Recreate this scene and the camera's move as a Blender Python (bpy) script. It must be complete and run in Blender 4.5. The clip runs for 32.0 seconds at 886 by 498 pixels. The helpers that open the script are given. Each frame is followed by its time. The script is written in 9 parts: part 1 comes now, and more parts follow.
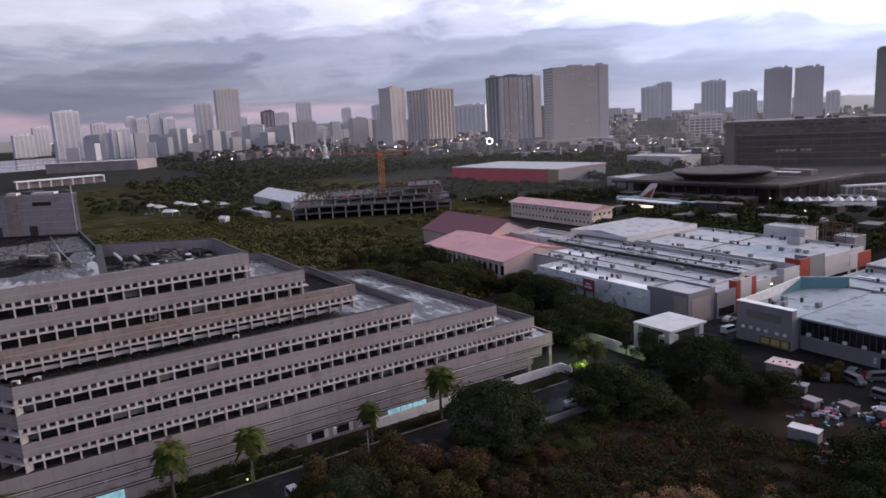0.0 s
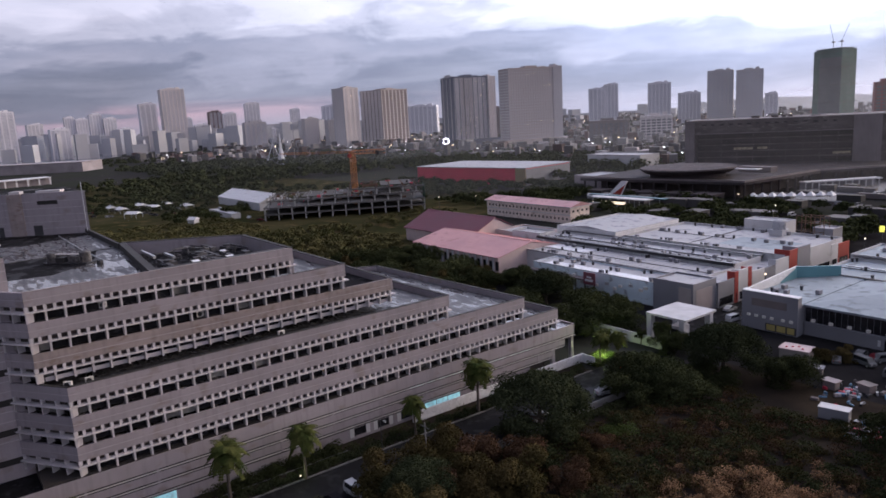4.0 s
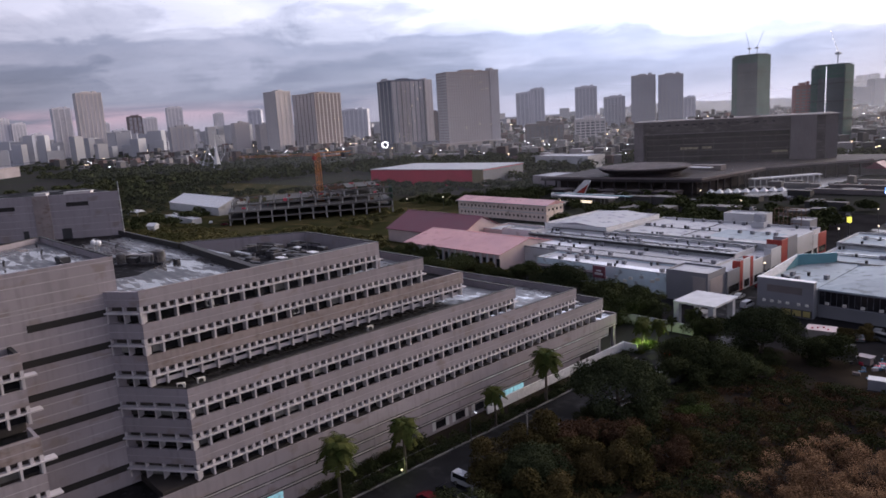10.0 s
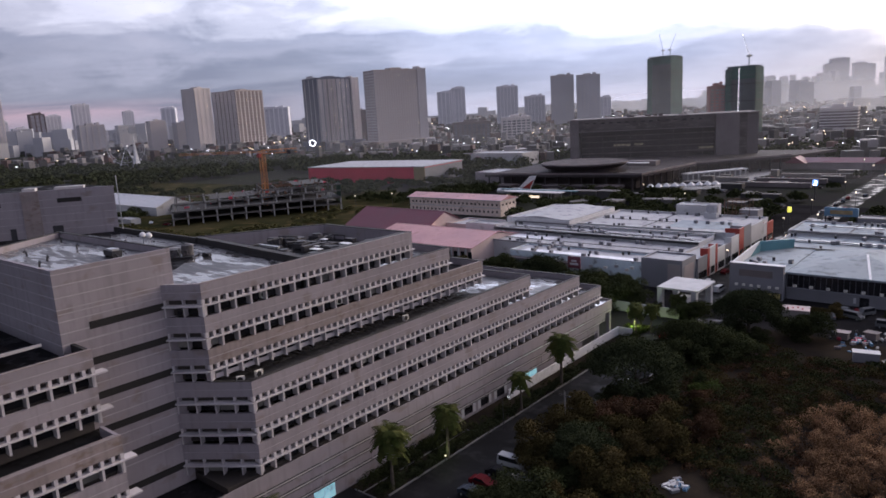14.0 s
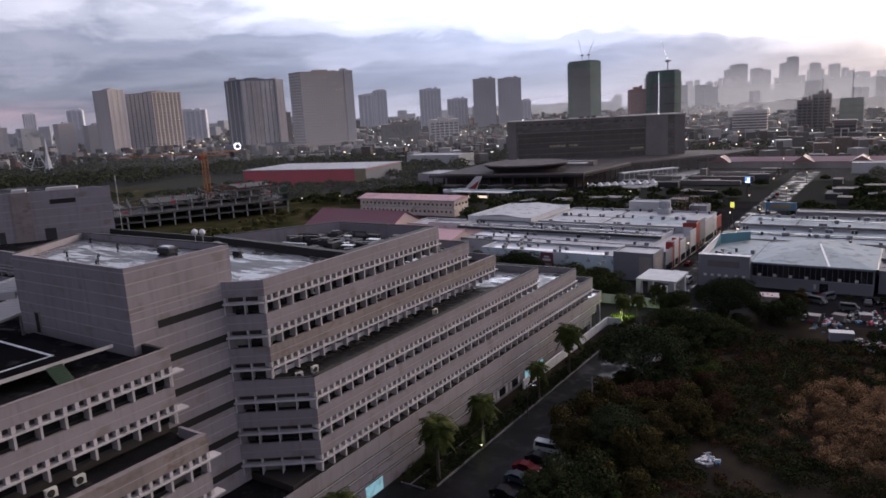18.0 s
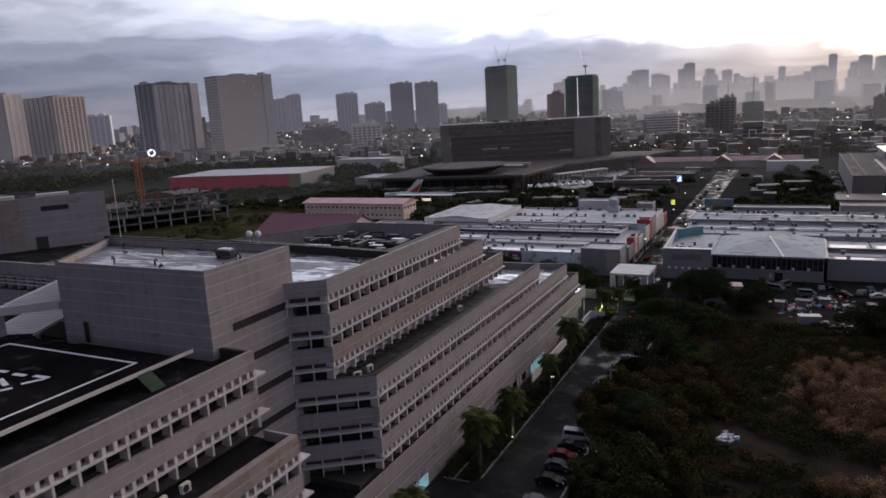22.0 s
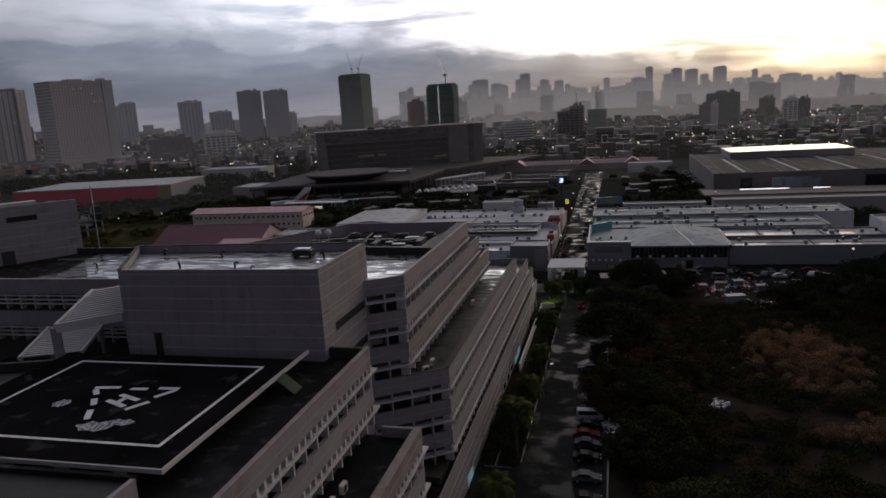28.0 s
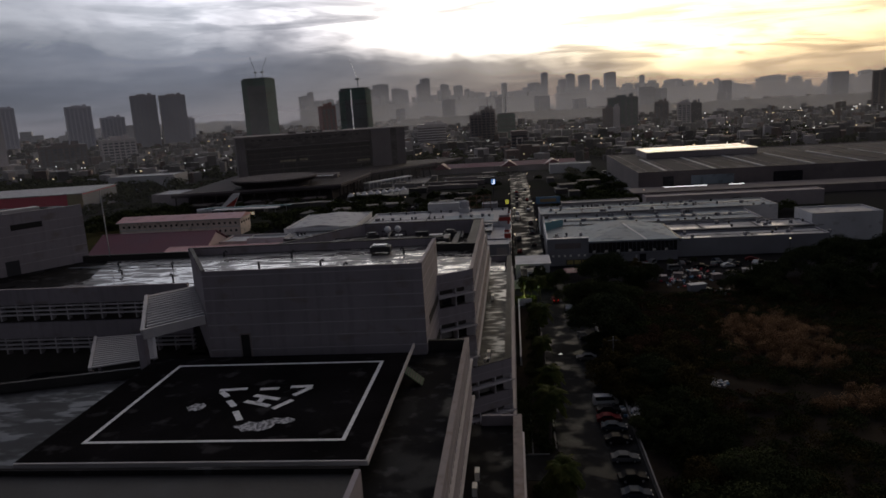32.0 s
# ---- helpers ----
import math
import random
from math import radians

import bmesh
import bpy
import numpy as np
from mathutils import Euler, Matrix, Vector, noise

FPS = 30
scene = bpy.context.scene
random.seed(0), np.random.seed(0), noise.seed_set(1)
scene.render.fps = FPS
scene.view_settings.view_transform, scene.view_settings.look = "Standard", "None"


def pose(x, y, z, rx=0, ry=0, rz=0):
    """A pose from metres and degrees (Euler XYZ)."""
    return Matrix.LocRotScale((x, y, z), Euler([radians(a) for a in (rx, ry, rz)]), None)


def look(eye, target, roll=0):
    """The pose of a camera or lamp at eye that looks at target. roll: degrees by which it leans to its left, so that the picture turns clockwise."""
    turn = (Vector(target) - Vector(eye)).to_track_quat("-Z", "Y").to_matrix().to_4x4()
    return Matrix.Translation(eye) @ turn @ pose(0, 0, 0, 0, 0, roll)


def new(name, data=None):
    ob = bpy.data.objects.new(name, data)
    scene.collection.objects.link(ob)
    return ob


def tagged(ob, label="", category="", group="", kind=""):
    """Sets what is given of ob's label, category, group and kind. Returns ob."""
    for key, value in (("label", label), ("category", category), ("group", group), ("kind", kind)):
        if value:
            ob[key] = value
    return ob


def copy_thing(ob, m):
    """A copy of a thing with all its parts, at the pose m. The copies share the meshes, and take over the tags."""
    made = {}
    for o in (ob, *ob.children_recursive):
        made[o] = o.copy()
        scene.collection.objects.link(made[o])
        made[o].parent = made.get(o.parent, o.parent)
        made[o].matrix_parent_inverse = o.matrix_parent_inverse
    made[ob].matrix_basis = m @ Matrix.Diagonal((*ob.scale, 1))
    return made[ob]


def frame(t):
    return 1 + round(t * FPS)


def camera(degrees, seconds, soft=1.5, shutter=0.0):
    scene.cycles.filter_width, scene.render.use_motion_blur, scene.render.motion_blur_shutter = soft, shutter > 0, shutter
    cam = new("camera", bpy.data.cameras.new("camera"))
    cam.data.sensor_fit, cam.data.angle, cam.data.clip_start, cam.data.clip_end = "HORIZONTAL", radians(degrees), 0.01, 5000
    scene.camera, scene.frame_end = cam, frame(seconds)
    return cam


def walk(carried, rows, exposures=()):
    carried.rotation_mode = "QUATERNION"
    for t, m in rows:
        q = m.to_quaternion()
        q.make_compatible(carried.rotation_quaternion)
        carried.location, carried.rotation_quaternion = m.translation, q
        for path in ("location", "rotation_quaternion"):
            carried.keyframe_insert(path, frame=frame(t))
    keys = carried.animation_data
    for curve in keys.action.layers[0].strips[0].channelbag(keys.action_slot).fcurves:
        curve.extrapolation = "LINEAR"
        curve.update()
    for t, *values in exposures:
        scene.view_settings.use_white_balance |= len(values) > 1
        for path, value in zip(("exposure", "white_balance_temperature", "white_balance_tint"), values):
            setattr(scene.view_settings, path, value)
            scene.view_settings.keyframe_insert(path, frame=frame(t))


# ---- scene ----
cam = camera(64.2, 32.0, soft=1.65)
walk(cam, [
    (0, look((115.715, 2.336, 57.282), (32.277, 54.338, 39.009), -3.26)),
    (1, look((113.646, -1.336, 57.246), (31.217, 52.220, 38.885), -3.20)),
    (2, look((111.544, -5.022, 57.179), (30.140, 50.047, 38.721), -3.18)),
    (3, look((109.345, -8.734, 57.088), (29.028, 47.888, 38.565), -3.20)),
    (6, look((102.230, -19.513, 56.735), (25.206, 41.503, 38.177), -3.39)),
    (7, look((99.598, -23.193, 56.695), (23.677, 39.189, 38.136), -3.43)),
    (8, look((96.746, -26.971, 56.690), (21.941, 36.757, 38.172), -3.52)),
    (9, look((93.707, -30.890, 56.702), (20.013, 34.126, 38.208), -3.54)),
    (10, look((90.547, -34.880, 56.710), (18.154, 31.568, 38.165), -3.42)),
    (10.5, look((88.958, -36.880, 56.706), (17.610, 30.682, 38.135), -3.43)),
    (11, look((87.385, -38.850, 56.693), (17.247, 29.931, 37.989), -3.34)),
    (12, look((84.235, -42.698, 56.611), (16.213, 28.103, 37.633), -3.26)),
    (13, look((81.036, -46.403, 56.527), (14.952, 26.163, 37.365), -3.28)),
    (14, look((77.725, -49.949, 56.445), (13.719, 24.414, 37.121), -3.26)),
    (17, look((67.590, -59.890, 56.325), (10.417, 19.804, 36.831), -3.30)),
    (18, look((64.108, -63.009, 56.349), (9.218, 18.270, 36.834), -3.17)),
    (19, look((60.430, -66.056, 56.405), (7.916, 16.808, 37.015), -3.23)),
    (20, look((56.600, -69.019, 56.473), (6.587, 15.363, 37.021), -3.18)),
    (21, look((52.672, -71.802, 56.575), (5.300, 14.077, 37.059), -3.19)),
    (22, look((48.667, -74.372, 56.701), (4.293, 13.081, 37.134), -3.34)),
    (23, look((44.609, -76.792, 56.778), (4.125, 12.508, 37.117), -3.31)),
    (24, look((40.477, -79.009, 56.771), (3.391, 11.739, 37.034), -3.33)),
    (25, look((36.106, -81.111, 56.714), (2.154, 10.873, 37.059), -3.26)),
    (28, look((22.208, -86.936, 56.799), (-1.909, 8.109, 37.184), -3.40)),
    (29, look((17.243, -88.661, 56.851), (-3.371, 7.200, 37.208), -3.51)),
    (30, look((12.121, -90.158, 56.871), (-5.041, 6.357, 37.116), -3.46)),
    (31, look((6.807, -91.520, 56.925), (-6.881, 5.522, 37.040), -3.49)),
    (32, look((1.327, -92.612, 57.090), (-9.024, 4.862, 37.297), -3.53)),
], exposures=[(0, -0.02, 5720, 24), (10, -0.06, 5740, 24), (17, -0.26, 5800, 23), (21, -0.54, 5870, 22), (24, -0.90, 5930, 21), (28, -1.58, 6060, 18), (32, -2.02, 6180, 17)])

# ---- world, sun, exposure ----
SUN_YAW = -18.0      # the glow stands this far to the right of +y
SUN_UP = 9.0
world = bpy.data.worlds.new("dawn_sky")
scene.world = world
world.use_nodes = True
WN, WL = world.node_tree.nodes, world.node_tree.links
WN.clear()


def wnode(kind):
    return WN.new(kind)


def wmath(op, a, b=None, c=None, clamp=False):
    n = wnode("ShaderNodeMath")
    n.operation, n.use_clamp = op, clamp
    for i, v in enumerate((a, b, c)):
        if v is None:
            continue
        if isinstance(v, (int, float)):
            n.inputs[i].default_value = v
        else:
            WL.new(v, n.inputs[i])
    return n.outputs[0]


def wmix(f, a, b, blend="MIX"):
    n = wnode("ShaderNodeMix")
    n.data_type, n.blend_type = "RGBA", blend
    for sock, v in ((n.inputs[0], f), (n.inputs[6], a), (n.inputs[7], b)):
        if isinstance(v, (int, float)):
            sock.default_value = v
        elif isinstance(v, tuple):
            sock.default_value = (*v, 1)
        else:
            WL.new(v, sock)
    return n.outputs[2]


def wramp(f, stops, ease="EASE"):
    n = wnode("ShaderNodeValToRGB")
    n.color_ramp.interpolation = ease
    e = n.color_ramp.elements
    while len(e) < len(stops):
        e.new(0.5)
    for el, (p, v) in zip(e, stops):
        el.position = p
        el.color = (v, v, v, 1) if isinstance(v, (int, float)) else (*v, 1)
    WL.new(f, n.inputs[0])
    return n.outputs[0]


wtc = wnode("ShaderNodeTexCoord")
wsep = wnode("ShaderNodeSeparateXYZ")
WL.new(wtc.outputs["Generated"], wsep.inputs[0])
dx, dy, dz = wsep.outputs
up = wmath("MAXIMUM", dz, 0.0)
flat_len = wmath("SQRT", wmath("ADD", wmath("MULTIPLY", dx, dx), wmath("MULTIPLY", dy, dy)))
sx, sy = -math.sin(radians(SUN_YAW)), math.cos(radians(SUN_YAW))
toward = wmath("DIVIDE", wmath("ADD", wmath("MULTIPLY", dx, sx), wmath("MULTIPLY", dy, sy)), wmath("MAXIMUM", flat_len, 0.01))
away = wnode("ShaderNodeMapRange")      # the side away from the dawn is still dim
for i_, v_ in enumerate((-0.95, -0.15, 0.62, 1.0)):
    away.inputs[i_ + 1].default_value = v_
WL.new(toward, away.inputs[0])
toward = wmath("MAXIMUM", toward, 0.0)
# cloud: broad banks and finer billows, drawn out along the horizon, that push the height ramps up and down
def cloud_noise(scale, detail, squash, warp, offset=0.0):
    mp_ = wnode("ShaderNodeMapping")
    mp_.inputs["Scale"].default_value = (1, 1, squash)
    mp_.inputs["Location"].default_value = (offset, offset * 0.7, 0)
    WL.new(wtc.outputs["Generated"], mp_.inputs[0])
    n = wnode("ShaderNodeTexNoise")
    n.inputs["Scale"].default_value, n.inputs["Detail"].default_value = scale, detail
    n.inputs["Distortion"].default_value = warp
    n.inputs["Roughness"].default_value = 0.55
    WL.new(mp_.outputs[0], n.inputs["Vector"])
    return n.outputs[0]


banks = cloud_noise(2.2, 9, 3.6, 0.4, 3.1)
billows = cloud_noise(7.0, 9, 2.6, 0.7, 1.3)
streaks = cloud_noise(3.4, 7, 9.0, 0.6, 5.2)
height = wmath("MULTIPLY", up, 4.0)


def swing(field, size):
    return wmath("MULTIPLY", wmath("SUBTRACT", field, 0.5), size)


push = wmath("ADD", swing(banks, 0.66), wmath("ADD", swing(billows, 0.40), swing(streaks, 0.12)))
push = wmath("MULTIPLY", push, wramp(height, [(0.0, 0.15), (0.25, 1.0), (1.0, 1.0)]))
pushed = wmath("ADD", height, push)
lit = wramp(pushed, [(0.0, (0.270, 0.255, 0.305)), (0.12, (0.185, 0.195, 0.255)), (0.26, (0.210, 0.222, 0.290)), (0.34, (0.320, 0.322, 0.395)), (0.41, (0.300, 0.308, 0.385)), (0.50, (0.520, 0.510, 0.580)),
                     (0.60, (0.730, 0.705, 0.770)), (0.80, (0.760, 0.740, 0.800)), (1.0, (0.640, 0.625, 0.690))], "EASE")
lit = wmix(wmath("MULTIPLY", wmath("SUBTRACT", streaks, 0.46, clamp=True), 0.8, clamp=True), lit, (0.680, 0.650, 0.716))
rose = wramp(height, [(0.0, 0.08), (0.09, 0.46), (0.16, 0.0)])
rose = wmath("MULTIPLY", wmath("MULTIPLY", rose, wramp(streaks, [(0.40, 0.0), (0.62, 1.0)])), wmath("SUBTRACT", 1.0, wmath("MULTIPLY", toward, 2.2), clamp=True))
puffs = cloud_noise(10.0, 11, 3.4, 0.5, 7.7)
lit = wmix(1.0, lit, wramp(puffs, [(0.28, (0.88, 0.89, 0.90)), (0.50, (1.0, 1.0, 0.99)), (0.72, (1.12, 1.10, 1.07))]), "MULTIPLY")
lit = wmix(1.0, lit, (0.99, 1.0, 0.93), "MULTIPLY")
lit = wmix(rose, lit, (0.74, 0.46, 0.46))
# the cloud deck ends in a ragged edge that sinks towards the dawn; bright sky stands above it
bearing = wmath("ADD", wmath("DIVIDE", wmath("ARCTAN2", wmath("MULTIPLY", dx, -1.0), dy), 2 * math.pi), 0.5)


def by_bearing(stops):
    """A ramp over the compass: degrees to the left of +y."""
    return wramp(bearing, [(0.5 + d / 360, v) for d, v in stops], "LINEAR")


edge_at = by_bearing([(-120, 0.9), (-60, 0.12), (-25, 0.08), (-10, 0.14), (2, 0.22), (10, 0.31), (22, 0.43), (38, 0.56), (52, 0.80), (80, 1.3)])
over_edge = wmath("ADD", wmath("SUBTRACT", height, edge_at), wmath("ADD", swing(billows, 0.22), wmath("ADD", swing(banks, 0.22), swing(streaks, 0.16))))
sharp = wramp(wmath("ADD", over_edge, 0.5), [(0.0, 0.02), (0.36, 0.03), (0.45, 0.09), (0.50, 0.40), (0.58, 0.86), (0.68, 1.0), (1.0, 0.9)], "LINEAR")
soft_edge = wramp(wmath("ADD", over_edge, 0.5), [(0.0, 0.0), (0.40, 0.02), (0.56, 0.14), (0.72, 0.36), (1.0, 0.90)])
gap = wmix(by_bearing([(-180, 0.0), (8, 0.0), (34, 1.0), (180, 1.0)]), sharp, soft_edge)      # the edge blurs away from the dawn
wisps = wramp(streaks, [(0.46, 1.0), (0.62, 0.35)])
gap = wmath("MULTIPLY", gap, wmix(wramp(height, [(0.30, 1.0), (0.75, 0.3)]), (1, 1, 1), wisps))
rags = cloud_noise(4.6, 9, 7.5, 0.9, 9.4)      # torn cloud that drifts across the bright gap
gap = wmath("MULTIPLY", gap, wramp(rags, [(0.42, 1.0), (0.54, 0.86), (0.62, 0.42), (0.70, 0.26)]))
gap = wmath("MULTIPLY", gap, wmix(by_bearing([(-180, 0.4), (0, 0.4), (30, 0.9), (180, 0.9)]), (1, 1, 1), wramp(puffs, [(0.34, 0.35), (0.58, 1.0)])))
dawn = by_bearing([(-150, (0.2, 0.2, 0.2)), (-80, (0.5, 0.45, 0.4)), (-42, (2.9, 2.2, 1.3)), (-24, (8.0, 5.8, 2.7)), (-10, (12.2, 9.6, 5.2)), (2, (14.6, 13.2, 10.4)), (16, (8.4, 8.0, 7.4)), (34, (3.4, 3.4, 3.5)), (56, (0.85, 0.85, 0.88)), (90, (0.3, 0.3, 0.3))])
lit = wmix(1.0, lit, by_bearing([(-90, 1.0), (-30, 1.4), (5, (1.5, 1.5, 1.5)), (24, (2.25, 2.46, 2.56)), (38, (1.96, 2.10, 2.14)), (52, (1.46, 1.52, 1.52)), (78, (1.04, 1.04, 1.04))]), "MULTIPLY")
lit = wmix(1.0, lit, wmix(1.0, gap, dawn, "MULTIPLY"), "ADD")
air = wnode("ShaderNodeTexSky")
air.sky_type, air.sun_disc = "NISHITA", False
air.sun_elevation, air.sun_rotation = radians(SUN_UP), radians(-SUN_YAW)
air_bg = wnode("ShaderNodeBackground")
WL.new(air.outputs[0], air_bg.inputs[0])
air_bg.inputs[1].default_value = 0.012
cloud_bg = wnode("ShaderNodeBackground")
overhead = wramp(up, [(0.0, (1.0, 1.0, 1.0)), (0.30, (0.98, 1.0, 1.02)), (0.62, (0.335, 0.36, 0.43)), (1.0, (0.285, 0.31, 0.38))])      # unseen upper sky, dimmed and tinted blue to shape the light
WL.new(wmix(1.0, wmix(away.outputs[0], (0, 0, 0), lit), overhead, "MULTIPLY"), cloud_bg.inputs[0])
cloud_bg.inputs[1].default_value = 1.0
both = wnode("ShaderNodeAddShader")
WL.new(air_bg.outputs[0], both.inputs[0])
WL.new(cloud_bg.outputs[0], both.inputs[1])
wout = wnode("ShaderNodeOutputWorld")
WL.new(both.outputs[0], wout.inputs[0])

sun = new("sun", bpy.data.lights.new("sun", "SUN"))
sun.data.energy, sun.data.angle, sun.data.color = 0.5, radians(20), (1.0, 0.88, 0.72)
sun.matrix_world = look((0, 0, 0), (-sx * math.cos(radians(SUN_UP)), -sy * math.cos(radians(SUN_UP)), -math.sin(radians(SUN_UP))))

# ---- materials ----
def material(name, colour, rough=0.8, second=None, big=0.08, fine=3.0, vary=0.25, bump=0.15, metal=0.0, stain=None, stain_at=0.62, stretch=(1, 1, 1),
             random_tint=0.0, emit=0.0, spec=0.4, gloss_spots=0.0, island=0.0, wet=0.06, drip=0.0):
    """Grain and broad wear on a base colour, in world metres."""
    m = bpy.data.materials.new(name)
    m.use_nodes = True
    nt = m.node_tree
    N, L = nt.nodes, nt.links
    b = N["Principled BSDF"]
    geo = N.new("ShaderNodeNewGeometry")
    mp = N.new("ShaderNodeMapping")
    mp.inputs["Scale"].default_value = stretch
    L.new(geo.outputs["Position"], mp.inputs[0])

    def noise_at(scale, detail=4):
        n = N.new("ShaderNodeTexNoise")
        n.inputs["Scale"].default_value, n.inputs["Detail"].default_value = scale, detail
        L.new(mp.outputs[0], n.inputs["Vector"])
        return n.outputs[0]

    def mix(f, a, c, mode="MIX"):
        n = N.new("ShaderNodeMix")
        n.data_type, n.blend_type = "RGBA", mode
        for sock, v in ((n.inputs[0], f), (n.inputs[6], a), (n.inputs[7], c)):
            if isinstance(v, (int, float)):
                sock.default_value = v
            elif isinstance(v, tuple):
                sock.default_value = (*v, 1)
            else:
                L.new(v, sock)
        return n.outputs[2]

    def ramp(f, a, c, lo=0.0, hi=1.0):
        n = N.new("ShaderNodeMapRange")
        n.inputs[1].default_value, n.inputs[2].default_value, n.inputs[3].default_value, n.inputs[4].default_value = a, c, lo, hi
        L.new(f, n.inputs[0])
        return n.outputs[0]

    broad, grain = noise_at(big, 5), noise_at(fine, 5)
    dark = tuple(c * (1 - vary) for c in colour)
    light = tuple(min(1, c * (1 + vary * 0.8)) for c in colour)
    col = mix(ramp(broad, 0.35, 0.65), dark, second or light)
    col = mix(ramp(grain, 0.3, 0.7, 0, 0.35), col, tuple(c * (1 - vary * 1.2) for c in colour))
    if stain:
        col = mix(ramp(noise_at(big * 3.1, 7), stain_at - 0.05, stain_at + 0.06), col, stain)
    if drip:      # rain streaks that run down the face
        run = N.new("ShaderNodeMapping")
        run.inputs["Scale"].default_value = (1.3, 1.3, 0.10)
        L.new(geo.outputs["Position"], run.inputs[0])
        streak = N.new("ShaderNodeTexNoise")
        streak.inputs["Scale"].default_value, streak.inputs["Detail"].default_value = 1.1, 6
        L.new(run.outputs[0], streak.inputs["Vector"])
        col = mix(ramp(streak.outputs[0], 0.50, 0.66, 0.0, drip), col, tuple(c * 0.55 for c in colour))
    if random_tint:
        info = N.new("ShaderNodeObjectInfo")
        col = mix(random_tint, col, mix(1.0, col, mix(info.outputs["Random"], (0.3, 0.3, 0.3), (1.7, 1.65, 1.6)), "MULTIPLY"))
    if island:
        col = mix(island, col, mix(1.0, col, mix(geo.outputs["Random Per Island"], (0.25, 0.25, 0.25), (1.75, 1.7, 1.65)), "MULTIPLY"))
    L.new(col, b.inputs["Base Color"])
    b.inputs["Metallic"].default_value = metal
    b.inputs["Specular IOR Level"].default_value = spec
    r = ramp(broad, 0.3, 0.7, max(0.02, rough - 0.1), min(1, rough + 0.1))
    if gloss_spots:
        r = mix(ramp(noise_at(gloss_spots, 6), 0.50, 0.58), (rough, rough, rough), (wet, wet, wet))
    L.new(r, b.inputs["Roughness"])
    if bump:
        bn = N.new("ShaderNodeBump")
        bn.inputs["Strength"].default_value, bn.inputs["Distance"].default_value = bump, 0.1
        L.new(grain, bn.inputs["Height"])
        L.new(bn.outputs[0], b.inputs["Normal"])
    if emit:
        L.new(col, b.inputs["Emission Color"])
        b.inputs["Emission Strength"].default_value = emit
    return m


CONCRETE = material("board_concrete", (0.272, 0.244, 0.268), 0.85, drip=0.28, vary=0.13, big=0.10, fine=1.6, stain=(0.225, 0.190, 0.192), stain_at=0.62, stretch=(1, 1, 1.6))
LEDGE = material("weathered_ledge_concrete", (0.50, 0.47, 0.49), 0.85, vary=0.12, big=0.3, fine=2.0)
POUR = material("pour_seam_concrete", (0.36, 0.33, 0.35), 0.85, vary=0.16, big=0.4, fine=2.0)
# black stand-in for the shade inside slots and the penthouse doorway
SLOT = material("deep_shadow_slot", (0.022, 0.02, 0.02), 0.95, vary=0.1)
CONCRETE_BROWN = material("weathered_concrete", (0.255, 0.215, 0.212), 0.85, drip=0.4, vary=0.14, big=0.2, fine=1.4, stain=(0.19, 0.145, 0.13), stain_at=0.60, stretch=(1, 1, 2.6))
CONCRETE_WHITE = material("pale_concrete", (0.48, 0.455, 0.455), 0.8, vary=0.10, big=0.3, fine=2.0)
CONCRETE_FRAME = material("raw_concrete_frame", (0.115, 0.108, 0.106), 0.9, vary=0.15, big=0.2, fine=1.0)
BLIND = material("drawn_window_blind", (0.17, 0.17, 0.165), 0.8, vary=0.2, big=0.8, random_tint=0.7)
GLASS_DARK = material("dark_window_glass", (0.018, 0.018, 0.022), 0.2, vary=0.3, big=0.6, bump=0.0, spec=0.25, random_tint=0.3)
# near-black backs: the shade of the openings is put into the colour
SLOT_BACK = material("shaded_slot_plaster", (0.06, 0.048, 0.046), 0.9, vary=0.25, big=0.5)
RECESS = material("shaded_recess_plaster", (0.05, 0.043, 0.04), 0.9, vary=0.2, big=0.5)


